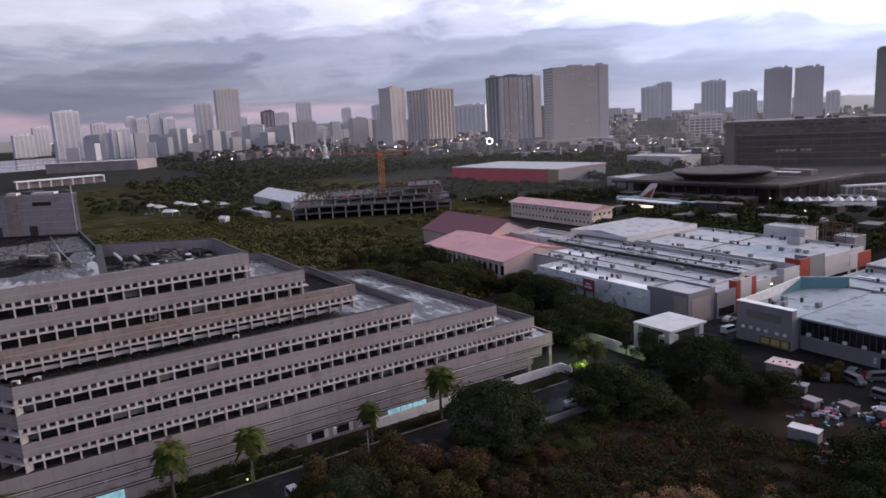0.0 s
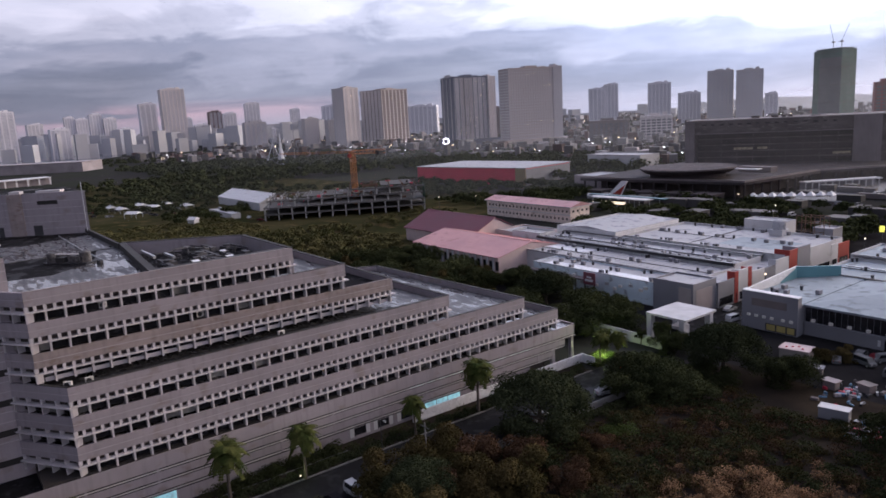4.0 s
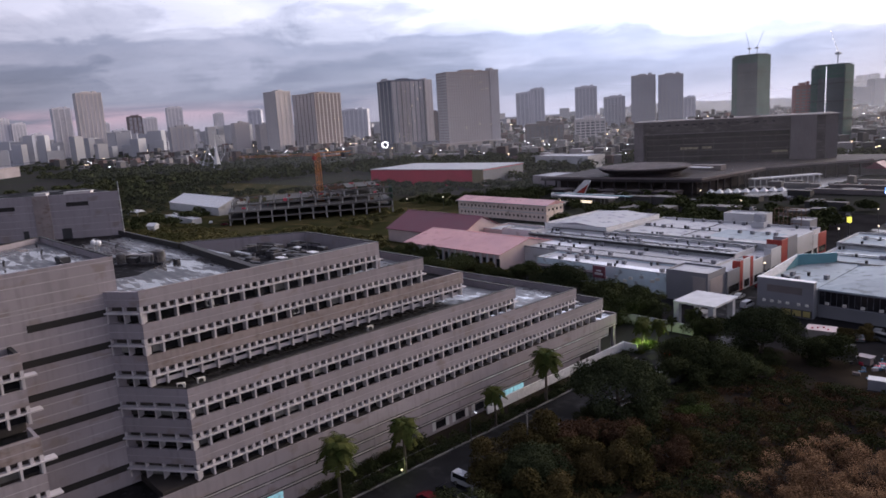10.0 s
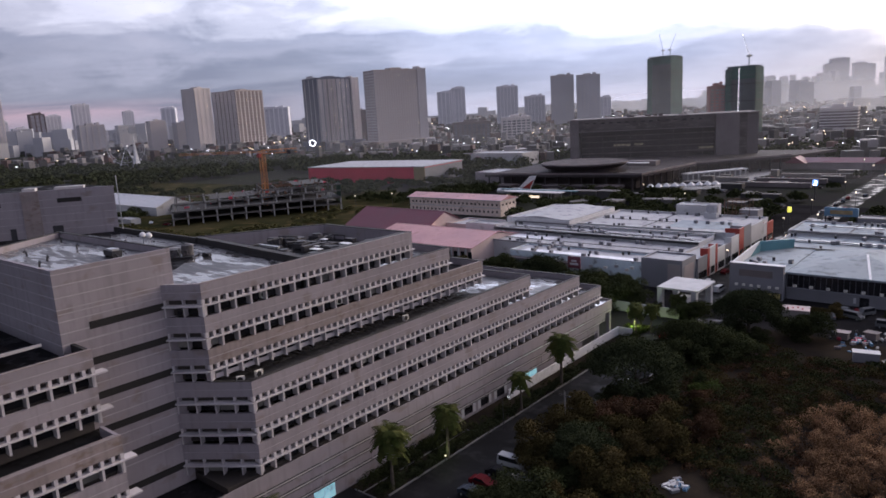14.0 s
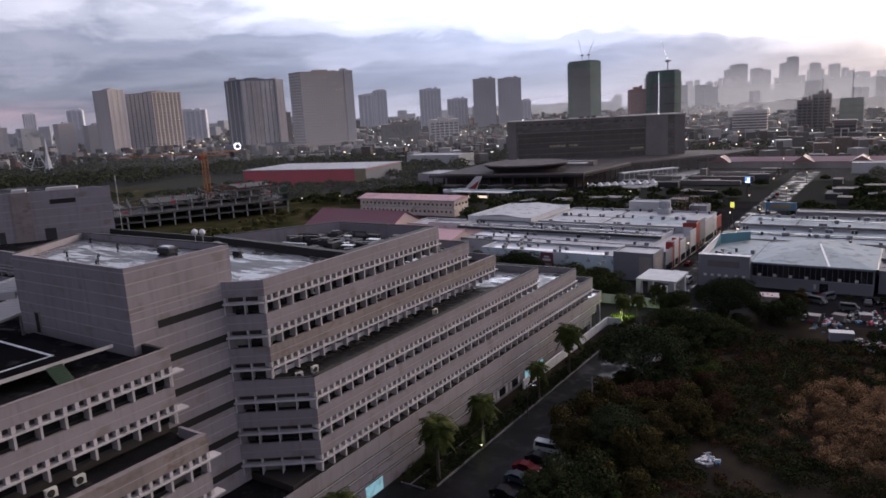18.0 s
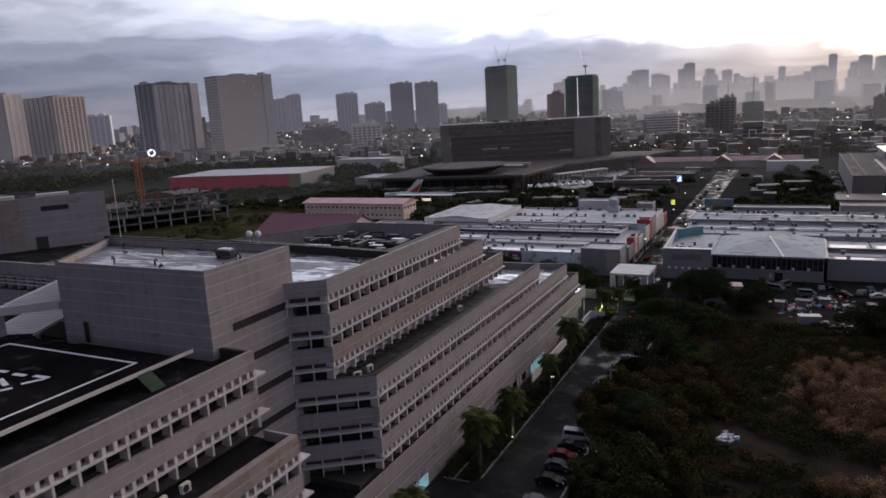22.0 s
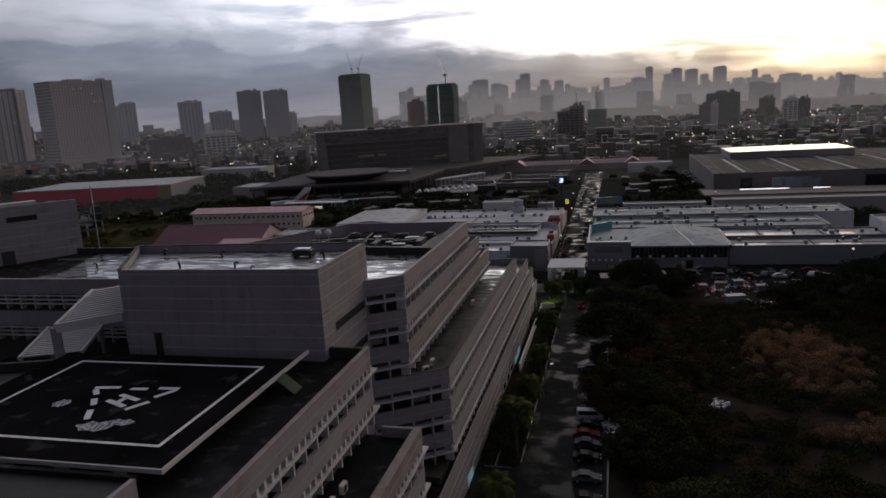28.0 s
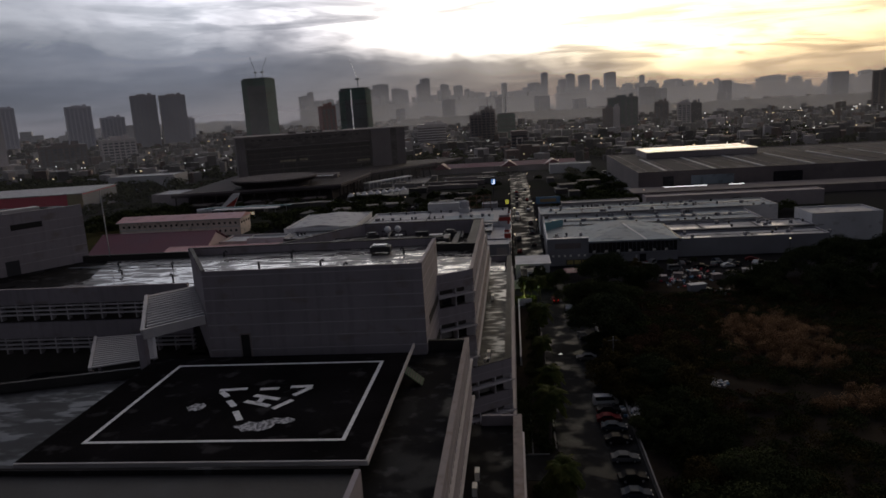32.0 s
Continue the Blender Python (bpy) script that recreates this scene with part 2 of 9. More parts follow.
def wet_membrane(name):
    """Roof felt with rain pools whose edges follow the laps of the sheets."""
    m = bpy.data.materials.new(name)
    m.use_nodes = True
    N, L = m.node_tree.nodes, m.node_tree.links
    b = N["Principled BSDF"]
    geo = N.new("ShaderNodeNewGeometry")

    def field(scale, detail, stretch, lap=None):
        mp = N.new("ShaderNodeMapping")
        mp.inputs["Scale"].default_value = stretch
        src = geo.outputs["Position"]
        if lap:
            sn = N.new("ShaderNodeVectorMath")
            sn.operation = "SNAP"
            sn.inputs[1].default_value = lap
            L.new(src, sn.inputs[0])
            src = sn.outputs[0]
        L.new(src, mp.inputs[0])
        n = N.new("ShaderNodeTexNoise")
        n.inputs["Scale"].default_value, n.inputs["Detail"].default_value = scale, detail
        L.new(mp.outputs[0], n.inputs["Vector"])
        return n.outputs[0]

    def add(a, fa, c, fc):
        out = None
        for v, k in ((a, fa), (c, fc)):
            q = N.new("ShaderNodeMath")
            q.operation = "MULTIPLY_ADD"
            L.new(v, q.inputs[0])
            q.inputs[1].default_value = k
            if out is None:
                q.inputs[2].default_value = 0.0
            else:
                L.new(out, q.inputs[2])
            out = q.outputs[0]
        return out

    def ramp(f, a, c, lo, hi):
        n = N.new("ShaderNodeMapRange")
        n.inputs[1].default_value, n.inputs[2].default_value, n.inputs[3].default_value, n.inputs[4].default_value = a, c, lo, hi
        L.new(f, n.inputs[0])
        return n.outputs[0]

    def mix(f, a, c):
        n = N.new("ShaderNodeMix")
        n.data_type = "RGBA"
        L.new(f, n.inputs[0])
        for sock, v in ((n.inputs[6], a), (n.inputs[7], c)):
            if isinstance(v, tuple):
                sock.default_value = (*v, 1)
            else:
                L.new(v, sock)
        return n.outputs[2]

    broad, fine = field(0.13, 4, (0.7, 1, 1)), field(1.5, 9, (0.22, 1, 1))
    laps, cross = field(0.8, 2, (1, 1, 1), (3.2, 0.9, 50.0)), field(0.8, 2, (1, 1, 1), (1.1, 2.4, 50.0))
    pool = add(add(broad, 0.36, fine, 0.36), 1.0, add(laps, 0.18, cross, 0.10), 1.0)
    wet = ramp(pool, 0.500, 0.530, 0.0, 1.0)
    dust = mix(ramp(fine, 0.42, 0.62, 0.0, 1.0), (0.024, 0.023, 0.026), (0.056, 0.053, 0.055))
    dust = mix(ramp(pool, 0.455, 0.49, 0.0, 1.0), dust, (0.085, 0.081, 0.082))
    L.new(mix(wet, dust, (0.075, 0.072, 0.074)), b.inputs["Base Color"])
    L.new(ramp(wet, 0.0, 1.0, 0.62, 0.09), b.inputs["Roughness"])
    b.inputs["Specular IOR Level"].default_value = 0.85
    bn = N.new("ShaderNodeBump")
    bn.inputs["Strength"].default_value, bn.inputs["Distance"].default_value = 0.06, 0.1
    L.new(fine, bn.inputs["Height"])
    L.new(bn.outputs[0], b.inputs["Normal"])
    return m


ROOF_WET = wet_membrane("wet_roof_membrane")
ROOF_STREAK = material("streaked_wet_bitumen", (0.022, 0.022, 0.025), 0.7, spec=0.2, vary=0.3, big=0.3, fine=1.5, stain=(0.045, 0.045, 0.05), stain_at=0.58, stretch=(0.4, 1, 1), gloss_spots=0.8, bump=0.05, wet=0.3)
ROOF_DARK = material("dark_roof_bitumen", (0.016, 0.0155, 0.017), 0.9, spec=0.02, vary=0.3, big=0.2, fine=1.2, stain=(0.042, 0.041, 0.045), stain_at=0.63, gloss_spots=0.25, bump=0.05, wet=0.4)
BITUMEN = material("bitumen_upstand", (0.03, 0.028, 0.028), 0.8, vary=0.3, big=0.5)
DECK = material("helipad_deck", (0.011, 0.010, 0.011), 0.95, spec=0.0, vary=0.35, big=0.15, stain=(0.036, 0.034, 0.036), stain_at=0.64)
PAINT_WHITE = material("worn_white_paint", (0.70, 0.70, 0.72), 0.7, vary=0.12, big=1.0, stain=(0.42, 0.42, 0.44), stain_at=0.62)
METAL_GREY = material("galvanised_metal", (0.42, 0.43, 0.45), 0.45, metal=0.6, vary=0.12, big=0.6, bump=0.05)
METAL_DARK = material("dark_metal", (0.05, 0.05, 0.055), 0.55, metal=0.4, vary=0.2, bump=0.05)
AC_WHITE = material("ac_casing_cream", (0.66, 0.64, 0.60), 0.5, vary=0.08, big=1.0, bump=0.03)
AC_FAN = material("ac_fan_black", (0.03, 0.03, 0.03), 0.6, vary=0.2, bump=0.03)
GREEN_NET = material("dark_green_sheet", (0.04, 0.085, 0.05), 0.8, vary=0.2)
ASPHALT = material("wet_asphalt", (0.017, 0.017, 0.019), 0.85, vary=0.3, big=0.12, fine=4.0, stain=(0.028, 0.028, 0.030), stain_at=0.60, gloss_spots=0.16, spec=0.02, wet=0.32)
KERB = material("kerb_concrete", (0.17, 0.165, 0.165), 0.9, vary=0.15, big=0.4)
SOIL = material("soil_and_litter", (0.030, 0.025, 0.022), 0.95, spec=0.0, second=(0.040, 0.032, 0.024), vary=0.35, big=0.12, fine=1.8, bump=0.4)
GRASS_GROUND = material("dull_grass", (0.036, 0.038, 0.017), 0.95, spec=0.0, second=(0.056, 0.050, 0.025), vary=0.3, big=0.03, fine=0.8, bump=0.4, stain=(0.085, 0.064, 0.032), stain_at=0.60)
CITY_GROUND = material("city_ground", (0.050, 0.047, 0.047), 0.9, spec=0.0, second=(0.034, 0.038, 0.028), vary=0.3, big=0.012, fine=0.15, bump=0.1)
PAVING = material("worn_paving", (0.022, 0.021, 0.022), 0.9, spec=0.0, vary=0.3, big=0.1, fine=1.5)
SEA = material("grey_bay_water", (0.16, 0.17, 0.20), 0.12, vary=0.1, big=0.01, fine=0.4, bump=0.25, spec=0.5)
LEAF = material("dark_leaves", (0.041, 0.050, 0.024), 0.9, second=(0.057, 0.065, 0.030), vary=0.30, big=0.15, fine=1.2, bump=0, random_tint=0.40, island=0.25, spec=0.0)
LEAF_DEEP = material("deep_green_leaves", (0.033, 0.041, 0.022), 0.9, second=(0.044, 0.052, 0.027), vary=0.30, big=0.2, fine=1.2, bump=0, random_tint=0.2, island=0.30, spec=0.0)
LEAF_OLIVE = material("olive_leaves", (0.050, 0.046, 0.019), 0.9, second=(0.076, 0.058, 0.026), vary=0.30, big=0.12, fine=1.2, bump=0, random_tint=0.3, island=0.3, spec=0.0)
LEAF_RUST = material("rusty_weeds", (0.068, 0.044, 0.028), 0.9, second=(0.098, 0.057, 0.034), vary=0.30, big=0.1, fine=1.2, bump=0, island=0.3, spec=0.0)
LEAF_BROWN = material("dry_brown_leaves", (0.16, 0.098, 0.055), 0.9, second=(0.27, 0.170, 0.098), vary=0.30, big=0.16, fine=1.2, bump=0, random_tint=0.2, island=0.25, spec=0.0)
LEAF_FIELD = material("field_weeds", (0.085, 0.088, 0.037), 0.9, second=(0.116, 0.104, 0.046), vary=0.3, big=0.05, fine=0.6, bump=0, island=0.3, spec=0.0)
LEAF_FRESH = material("fresh_green_leaves", (0.085, 0.115, 0.035), 0.9, vary=0.3, big=0.4, fine=1.2, bump=0, island=0.3, spec=0.0)
LEAF_PALM = material("palm_leaves", (0.041, 0.061, 0.016), 0.8, second=(0.073, 0.076, 0.024), vary=0.3, big=0.5, fine=1.2, bump=0, island=0.25, spec=0.03)
BARK = material("grey_bark", (0.085, 0.07, 0.058), 0.9, vary=0.3, big=1.0, fine=6, bump=0.4)
ROOF_WHITE = material("white_coated_roof", (0.45, 0.45, 0.475), 0.75, spec=0.2, second=(0.35, 0.355, 0.385), vary=0.18, big=0.09, fine=0.8, stain=(0.20, 0.205, 0.23), stain_at=0.60, bump=0.06)
ROOF_BLUE = material("pale_blue_coated_roof", (0.26, 0.305, 0.345), 0.75, spec=0.2, vary=0.2, big=0.09, fine=0.8, stain=(0.14, 0.16, 0.18), stain_at=0.60, bump=0.06)
ROOF_TEAL = material("teal_roof_sheet", (0.10, 0.24, 0.28), 0.5, vary=0.15, big=0.1)
ROOF_PINK = material("faded_pink_roof_sheet", (0.52, 0.27, 0.28), 0.55, second=(0.60, 0.34, 0.34), vary=0.12, big=0.08, fine=1.0, stain=(0.40, 0.20, 0.20), stain_at=0.62)
ROOF_MAROON = material("maroon_roof_sheet", (0.17, 0.055, 0.075), 0.55, vary=0.15, big=0.08, fine=1.0)
WALL_GREY = material("grey_cladding", (0.20, 0.20, 0.225), 0.7, vary=0.12, big=0.1, fine=0.8)
WALL_LIGHT = material("light_grey_wall", (0.50, 0.50, 0.52), 0.75, vary=0.12, big=0.1, fine=0.8, stain=(0.35, 0.34, 0.34), stain_at=0.64)
WALL_CREAM = material("cream_wall", (0.68, 0.58, 0.52), 0.8, vary=0.12, big=0.15, fine=0.8, stain=(0.40, 0.33, 0.28), stain_at=0.62)
WALL_PINKISH = material("pinkish_wall", (0.55, 0.44, 0.43), 0.8, vary=0.12, big=0.15, fine=0.8)
HULK = material("sooty_hall_concrete", (0.080, 0.067, 0.070), 0.9, spec=0.1, vary=0.35, big=0.06, fine=0.5, stain=(0.115, 0.098, 0.10), stain_at=0.58, stretch=(1, 1, 3.0))
PYLON = material("weathered_pylon_concrete", (0.150, 0.130, 0.138), 0.9, spec=0.1, drip=0.4, vary=0.2, big=0.06, fine=0.5)
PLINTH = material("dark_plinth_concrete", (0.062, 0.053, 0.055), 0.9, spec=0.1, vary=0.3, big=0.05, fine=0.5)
WALL_DARK = material("dark_concrete_wall", (0.17, 0.145, 0.145), 0.85, vary=0.2, big=0.05, fine=0.5, stain=(0.13, 0.115, 0.115), stain_at=0.6)
WALL_MID = material("brownish_concrete_wall", (0.30, 0.262, 0.27), 0.85, vary=0.2, big=0.05, fine=0.5)
RED_WALL = material("red_painted_wall", (0.52, 0.050, 0.085), 0.6, vary=0.12, big=0.08)
ORANGE = material("orange_red_panel", (0.30, 0.034, 0.024), 0.55, vary=0.1, big=0.2)
OCHRE = material("ochre_panel", (0.26, 0.20, 0.11), 0.6, vary=0.1, big=0.2)
DARK_RUST = material("dark_rusty_steel", (0.13, 0.075, 0.05), 0.8, vary=0.25, big=0.5)
WALL_PALEBLUE = material("pale_blue_wall", (0.60, 0.70, 0.76), 0.75, vary=0.14, big=0.12, fine=0.8, stain=(0.24, 0.26, 0.28), stain_at=0.62)
RUST = material("rusty_crane_paint", (0.45, 0.17, 0.045), 0.6, vary=0.2, big=0.5)
YELLOW_SIGN = material("lit_yellow_sign", (0.9, 0.85, 0.10), 0.5, vary=0.05, emit=1.2)
LAMP_WHITE = material("white_lamp", (1.0, 0.97, 0.90), 0.5, vary=0.02, bump=0, emit=6)
LIT_ROOM = material("dim_lit_room", (1.0, 0.80, 0.50), 0.5, vary=0.02, bump=0, emit=1.4)
LAMP_STREET = material("street_lamp_glass", (1.0, 0.78, 0.48), 0.5, vary=0.02, bump=0, emit=3.0)
# colour blotches stand in for reflections in the glazed face
FACE_GLASS = material("dark_glazed_face", (0.036, 0.028, 0.032), 0.5, vary=0.6, big=0.05, fine=0.3, bump=0, spec=0.12, stretch=(0.5, 0.5, 3.0))
LAMP_WARM = material("warm_lamp", (1.0, 0.72, 0.38), 0.5, vary=0.02, bump=0, emit=7)
LAMP_COOL = material("cool_lit_glass", (0.40, 0.75, 0.78), 0.4, vary=0.35, big=0.9, bump=0, emit=0.40)
LAMP_STRIP = material("dim_strip_lamp", (0.62, 0.68, 0.66), 0.5, vary=0.3, big=0.6, bump=0, emit=0.12)
LAMP_BLUE = material("blue_lit_sign", (0.20, 0.42, 0.9), 0.4, vary=0.1, bump=0, emit=1.2)
TEAL_PANEL = material("teal_hoarding", (0.06, 0.13, 0.16), 0.6, vary=0.15)
TARP_BLUE = material("blue_tarpaulin", (0.10, 0.20, 0.32), 0.6, vary=0.2)
CAR_WHITE = material("white_car_paint", (0.45, 0.46, 0.48), 0.55, vary=0.04, big=1.0, bump=0, spec=0.025)
CAR_SILVER = material("silver_car_paint", (0.12, 0.123, 0.13), 0.6, vary=0.05, big=1.0, bump=0, metal=0.0, spec=0.025)
CAR_RED = material("red_car_paint", (0.10, 0.012, 0.016), 0.5, vary=0.05, big=1.0, bump=0, spec=0.025)
CAR_BLACK = material("black_car_paint", (0.015, 0.015, 0.018), 0.45, vary=0.05, big=1.0, bump=0, spec=0.025)
CAR_BLUE = material("grey_blue_car_paint", (0.05, 0.06, 0.08), 0.5, vary=0.05, big=1.0, bump=0, spec=0.025)
CAR_GLASS = material("car_window_glass", (0.015, 0.016, 0.02), 0.3, vary=0.1, bump=0, spec=0.025)
TYRE = material("tyre_rubber", (0.02, 0.02, 0.02), 0.8, vary=0.2, bump=0.1)
TAIL_RED = material("tail_light", (0.8, 0.03, 0.02), 0.4, vary=0.05, bump=0, emit=2.0)

# ---- mesh helpers ----
def link_mesh(name, verts, faces, mat, parent=None, label="", smooth=False):
    me = bpy.data.meshes.new(name)
    me.from_pydata([tuple(v) for v in verts], [], [tuple(f) for f in faces])
    me.materials.append(mat)
    if smooth:
        me.polygons.foreach_set("use_smooth", [True] * len(me.polygons))
    ob = new(name, me)
    if parent:
        ob.parent = parent
    if label:
        ob["label"] = label
    return ob


def part(name, bm, mat, parent=None, label=""):
    me = bpy.data.meshes.new(name)
    bm.to_mesh(me)
    bm.free()
    me.materials.append(mat)
    ob = new(name, me)
    if parent:
        ob.parent = parent
    if label:
        ob["label"] = label
    return ob


def same_mesh(name, data, m, parent):
    """One more object on a mesh that exists already."""
    ob = new(name, data)
    ob.matrix_basis = m
    ob.parent = parent
    return ob


def thing(name, label, category, at=(0, 0, 0), turn=0.0, group="", kind=""):
    ob = new(name)
    ob.matrix_basis = pose(*at, 0, 0, turn)
    return tagged(ob, label, category, group, kind)


BOX_FACES = ((0, 3, 2, 1), (4, 5, 6, 7), (0, 1, 5, 4), (1, 2, 6, 5), (2, 3, 7, 6), (3, 0, 4, 7))


def box_verts(x0, y0, z0, x1, y1, z1):
    return [(x0, y0, z0), (x1, y0, z0), (x1, y1, z0), (x0, y1, z0), (x0, y0, z1), (x1, y0, z1), (x1, y1, z1), (x0, y1, z1)]


def boxes(name, spans, mat, parent=None, label="", m=None):
    """One mesh of boxes, each (x0, y0, z0, x1, y1, z1), moved by m."""
    v, f = [], []
    for s in spans:
        k = len(v)
        c = box_verts(*s)
        v += [tuple(m @ Vector(p)) for p in c] if m else c
        f += [tuple(i + k for i in q) for q in BOX_FACES]
    return link_mesh(name, v, f, mat, parent, label)


def prism(name, poly, z0, z1, mat, parent=None, label="", bevel=0.0):
    """A polygon, counter-clockwise from above, drawn up from z0 to z1."""
    n = len(poly)
    v = [(x, y, z0) for x, y in poly] + [(x, y, z1) for x, y in poly]
    f = [tuple(range(n - 1, -1, -1)), tuple(range(n, 2 * n))] + [(i, (i + 1) % n, n + (i + 1) % n, n + i) for i in range(n)]
    return link_mesh(name, v, f, mat, parent, label)


def along(a, b):
    """The frame of a wall that runs from a to b: local x along it, local -y out of it (to the right of the run)."""
    d = Vector((b[0] - a[0], b[1] - a[1]))
    return Matrix.Translation((a[0], a[1], 0)) @ Matrix.Rotation(math.atan2(d.y, d.x), 4, "Z"), d.length


def gable(name, x0, y0, x1, y1, z0, z1, ridge, mat, parent=None, label="", over=0.0, axis="x"):
    """A pitched roof as a closed shell over a rectangle; the ridge runs along the axis."""
    x0, y0, x1, y1 = x0 - over, y0 - over, x1 + over, y1 + over
    if axis == "x":
        ym = (y0 + y1) / 2
        v = [(x0, y0, z0), (x1, y0, z0), (x1, y1, z0), (x0, y1, z0), (x0, ym, ridge), (x1, ym, ridge)]
        f = [(0, 3, 2, 1), (0, 1, 5, 4), (2, 3, 4, 5), (0, 4, 3), (1, 2, 5)]
    else:
        xm = (x0 + x1) / 2
        v = [(x0, y0, z0), (x1, y0, z0), (x1, y1, z0), (x0, y1, z0), (xm, y0, ridge), (xm, y1, ridge)]
        f = [(0, 3, 2, 1), (0, 4, 5, 3), (1, 2, 5, 4), (0, 1, 4), (2, 3, 5)]
    return link_mesh(name, v, f, mat, parent, label)


def tube(name, path, radius, mat, parent=None, label="", sides=6):
    """A round bar through the points of a short path."""
    v, f = [], []
    pts = [Vector(p) for p in path]
    for i, p in enumerate(pts):
        d = (pts[min(i + 1, len(pts) - 1)] - pts[max(i - 1, 0)]).normalized()
        side = d.cross(Vector((0.3, 0.2, 1) if abs(d.z) < 0.9 else (1, 0, 0))).normalized()
        up_ = d.cross(side)
        r = radius[i] if isinstance(radius, (list, tuple)) else radius
        for k in range(sides):
            a = 2 * math.pi * k / sides
            v.append(tuple(p + (side * math.cos(a) + up_ * math.sin(a)) * r))
    for i in range(len(pts) - 1):
        for k in range(sides):
            f.append((i * sides + k, i * sides + (k + 1) % sides, (i + 1) * sides + (k + 1) % sides, (i + 1) * sides + k))
    f += [tuple(range(sides - 1, -1, -1)), tuple(range((len(pts) - 1) * sides, len(pts) * sides))]
    return link_mesh(name, v, f, mat, parent, label)


rng = np.random.default_rng(7)


def quads(name, verts, mat, parent=None, label=""):
    """A mesh of loose quads from an array of shape (n, 4, 3)."""
    n = len(verts)
    me = bpy.data.meshes.new(name)
    me.vertices.add(n * 4)
    me.vertices.foreach_set("co", np.asarray(verts, np.float32).ravel())
    me.loops.add(n * 4)
    me.loops.foreach_set("vertex_index", np.arange(n * 4, dtype=np.int32))
    me.polygons.add(n)
    me.polygons.foreach_set("loop_start", np.arange(0, n * 4, 4, dtype=np.int32))
    me.update(calc_edges=True)
    me.materials.append(mat)
    ob = new(name, me)
    if parent:
        ob.parent = parent
    if label:
        ob["label"] = label
    return ob


def leaf_quads(centres, size, out=None, loose=0.3):
    """One leaf spray a centre: a quad of random turn, lying roughly across the way out of its clump."""
    n = len(centres)
    a = rng.normal(size=(n, 3))
    if out is None:
        a[:, 2] *= 0.5
    else:
        w = out + rng.normal(size=(n, 3)) * loose
        w /= np.linalg.norm(w, axis=1, keepdims=True)
        a = np.cross(a, w)
    a /= np.linalg.norm(a, axis=1, keepdims=True)
    b = np.cross(a, rng.normal(size=(n, 3)) if out is None else w)
    b /= np.linalg.norm(b, axis=1, keepdims=True)
    s = (size * rng.uniform(0.6, 1.4, (n, 1)))
    a, b = a * s, b * s * 0.6
    return np.stack([centres - a, centres - b, centres + a, centres + b], 1)


def joined_boxes(name, spans, mat, label=""):
    """Many upright boxes as one mesh: rows of x, y, z0, width, depth, height, turn in radians."""
    s = np.asarray(spans, float)
    n = len(s)
    base = np.array(box_verts(-0.5, -0.5, 0, 0.5, 0.5, 1))
    v = base[None] * np.stack([s[:, 3], s[:, 4], s[:, 5]], 1)[:, None]
    c, q = np.cos(s[:, 6])[:, None], np.sin(s[:, 6])[:, None]
    v = np.stack([v[..., 0] * c - v[..., 1] * q, v[..., 0] * q + v[..., 1] * c, v[..., 2]], -1) + s[:, None, :3]
    f = np.array(BOX_FACES)[None] + (np.arange(n) * 8)[:, None, None]
    me = bpy.data.meshes.new(name)
    me.vertices.add(n * 8)
    me.vertices.foreach_set("co", v.astype(np.float32).ravel())
    me.loops.add(n * 24)
    me.loops.foreach_set("vertex_index", f.astype(np.int32).ravel())
    me.polygons.add(n * 6)
    me.polygons.foreach_set("loop_start", np.arange(0, n * 24, 4, dtype=np.int32))
    me.update(calc_edges=True)
    me.shade_flat()
    me.materials.append(mat)
    ob = new(name, me)
    if label:
        ob["label"] = label
    return ob

# ---- the large office building ----
MOD = 2.463          # window spacing
STOREY = 4.5
office = thing("office_building", "large terraced concrete office building with rows of recessed windows", "building")


def shared_box(name, spans, mat):
    """Mesh data alone, to be used by many objects."""
    v, f = [], []
    for s in spans:
        k = len(v)
        v += box_verts(*s)
        f += [tuple(i + k for i in q) for q in BOX_FACES]
    me = bpy.data.meshes.new(name)
    me.from_pydata(v, [], f)
    me.materials.append(mat)
    return me


POST = shared_box("mullion", [(-0.07, 0.06, 0, 0.07, 1.25, 1.42)], LEDGE)
MULLION = shared_box("mullion", [(-0.13, 0.06, 0, 0.13, 1.25, 1.42)], LEDGE)
BLINDS = shared_box("window_blind", [(0.16, 1.10, 0.10, MOD - 0.16, 1.18, 1.22)], BLIND)
bays = random.Random(17)
PANE = shared_box("window_pane", [(0.06, 1.20, 0.08, MOD - 0.06, 1.25, 1.30)], GLASS_DARK)


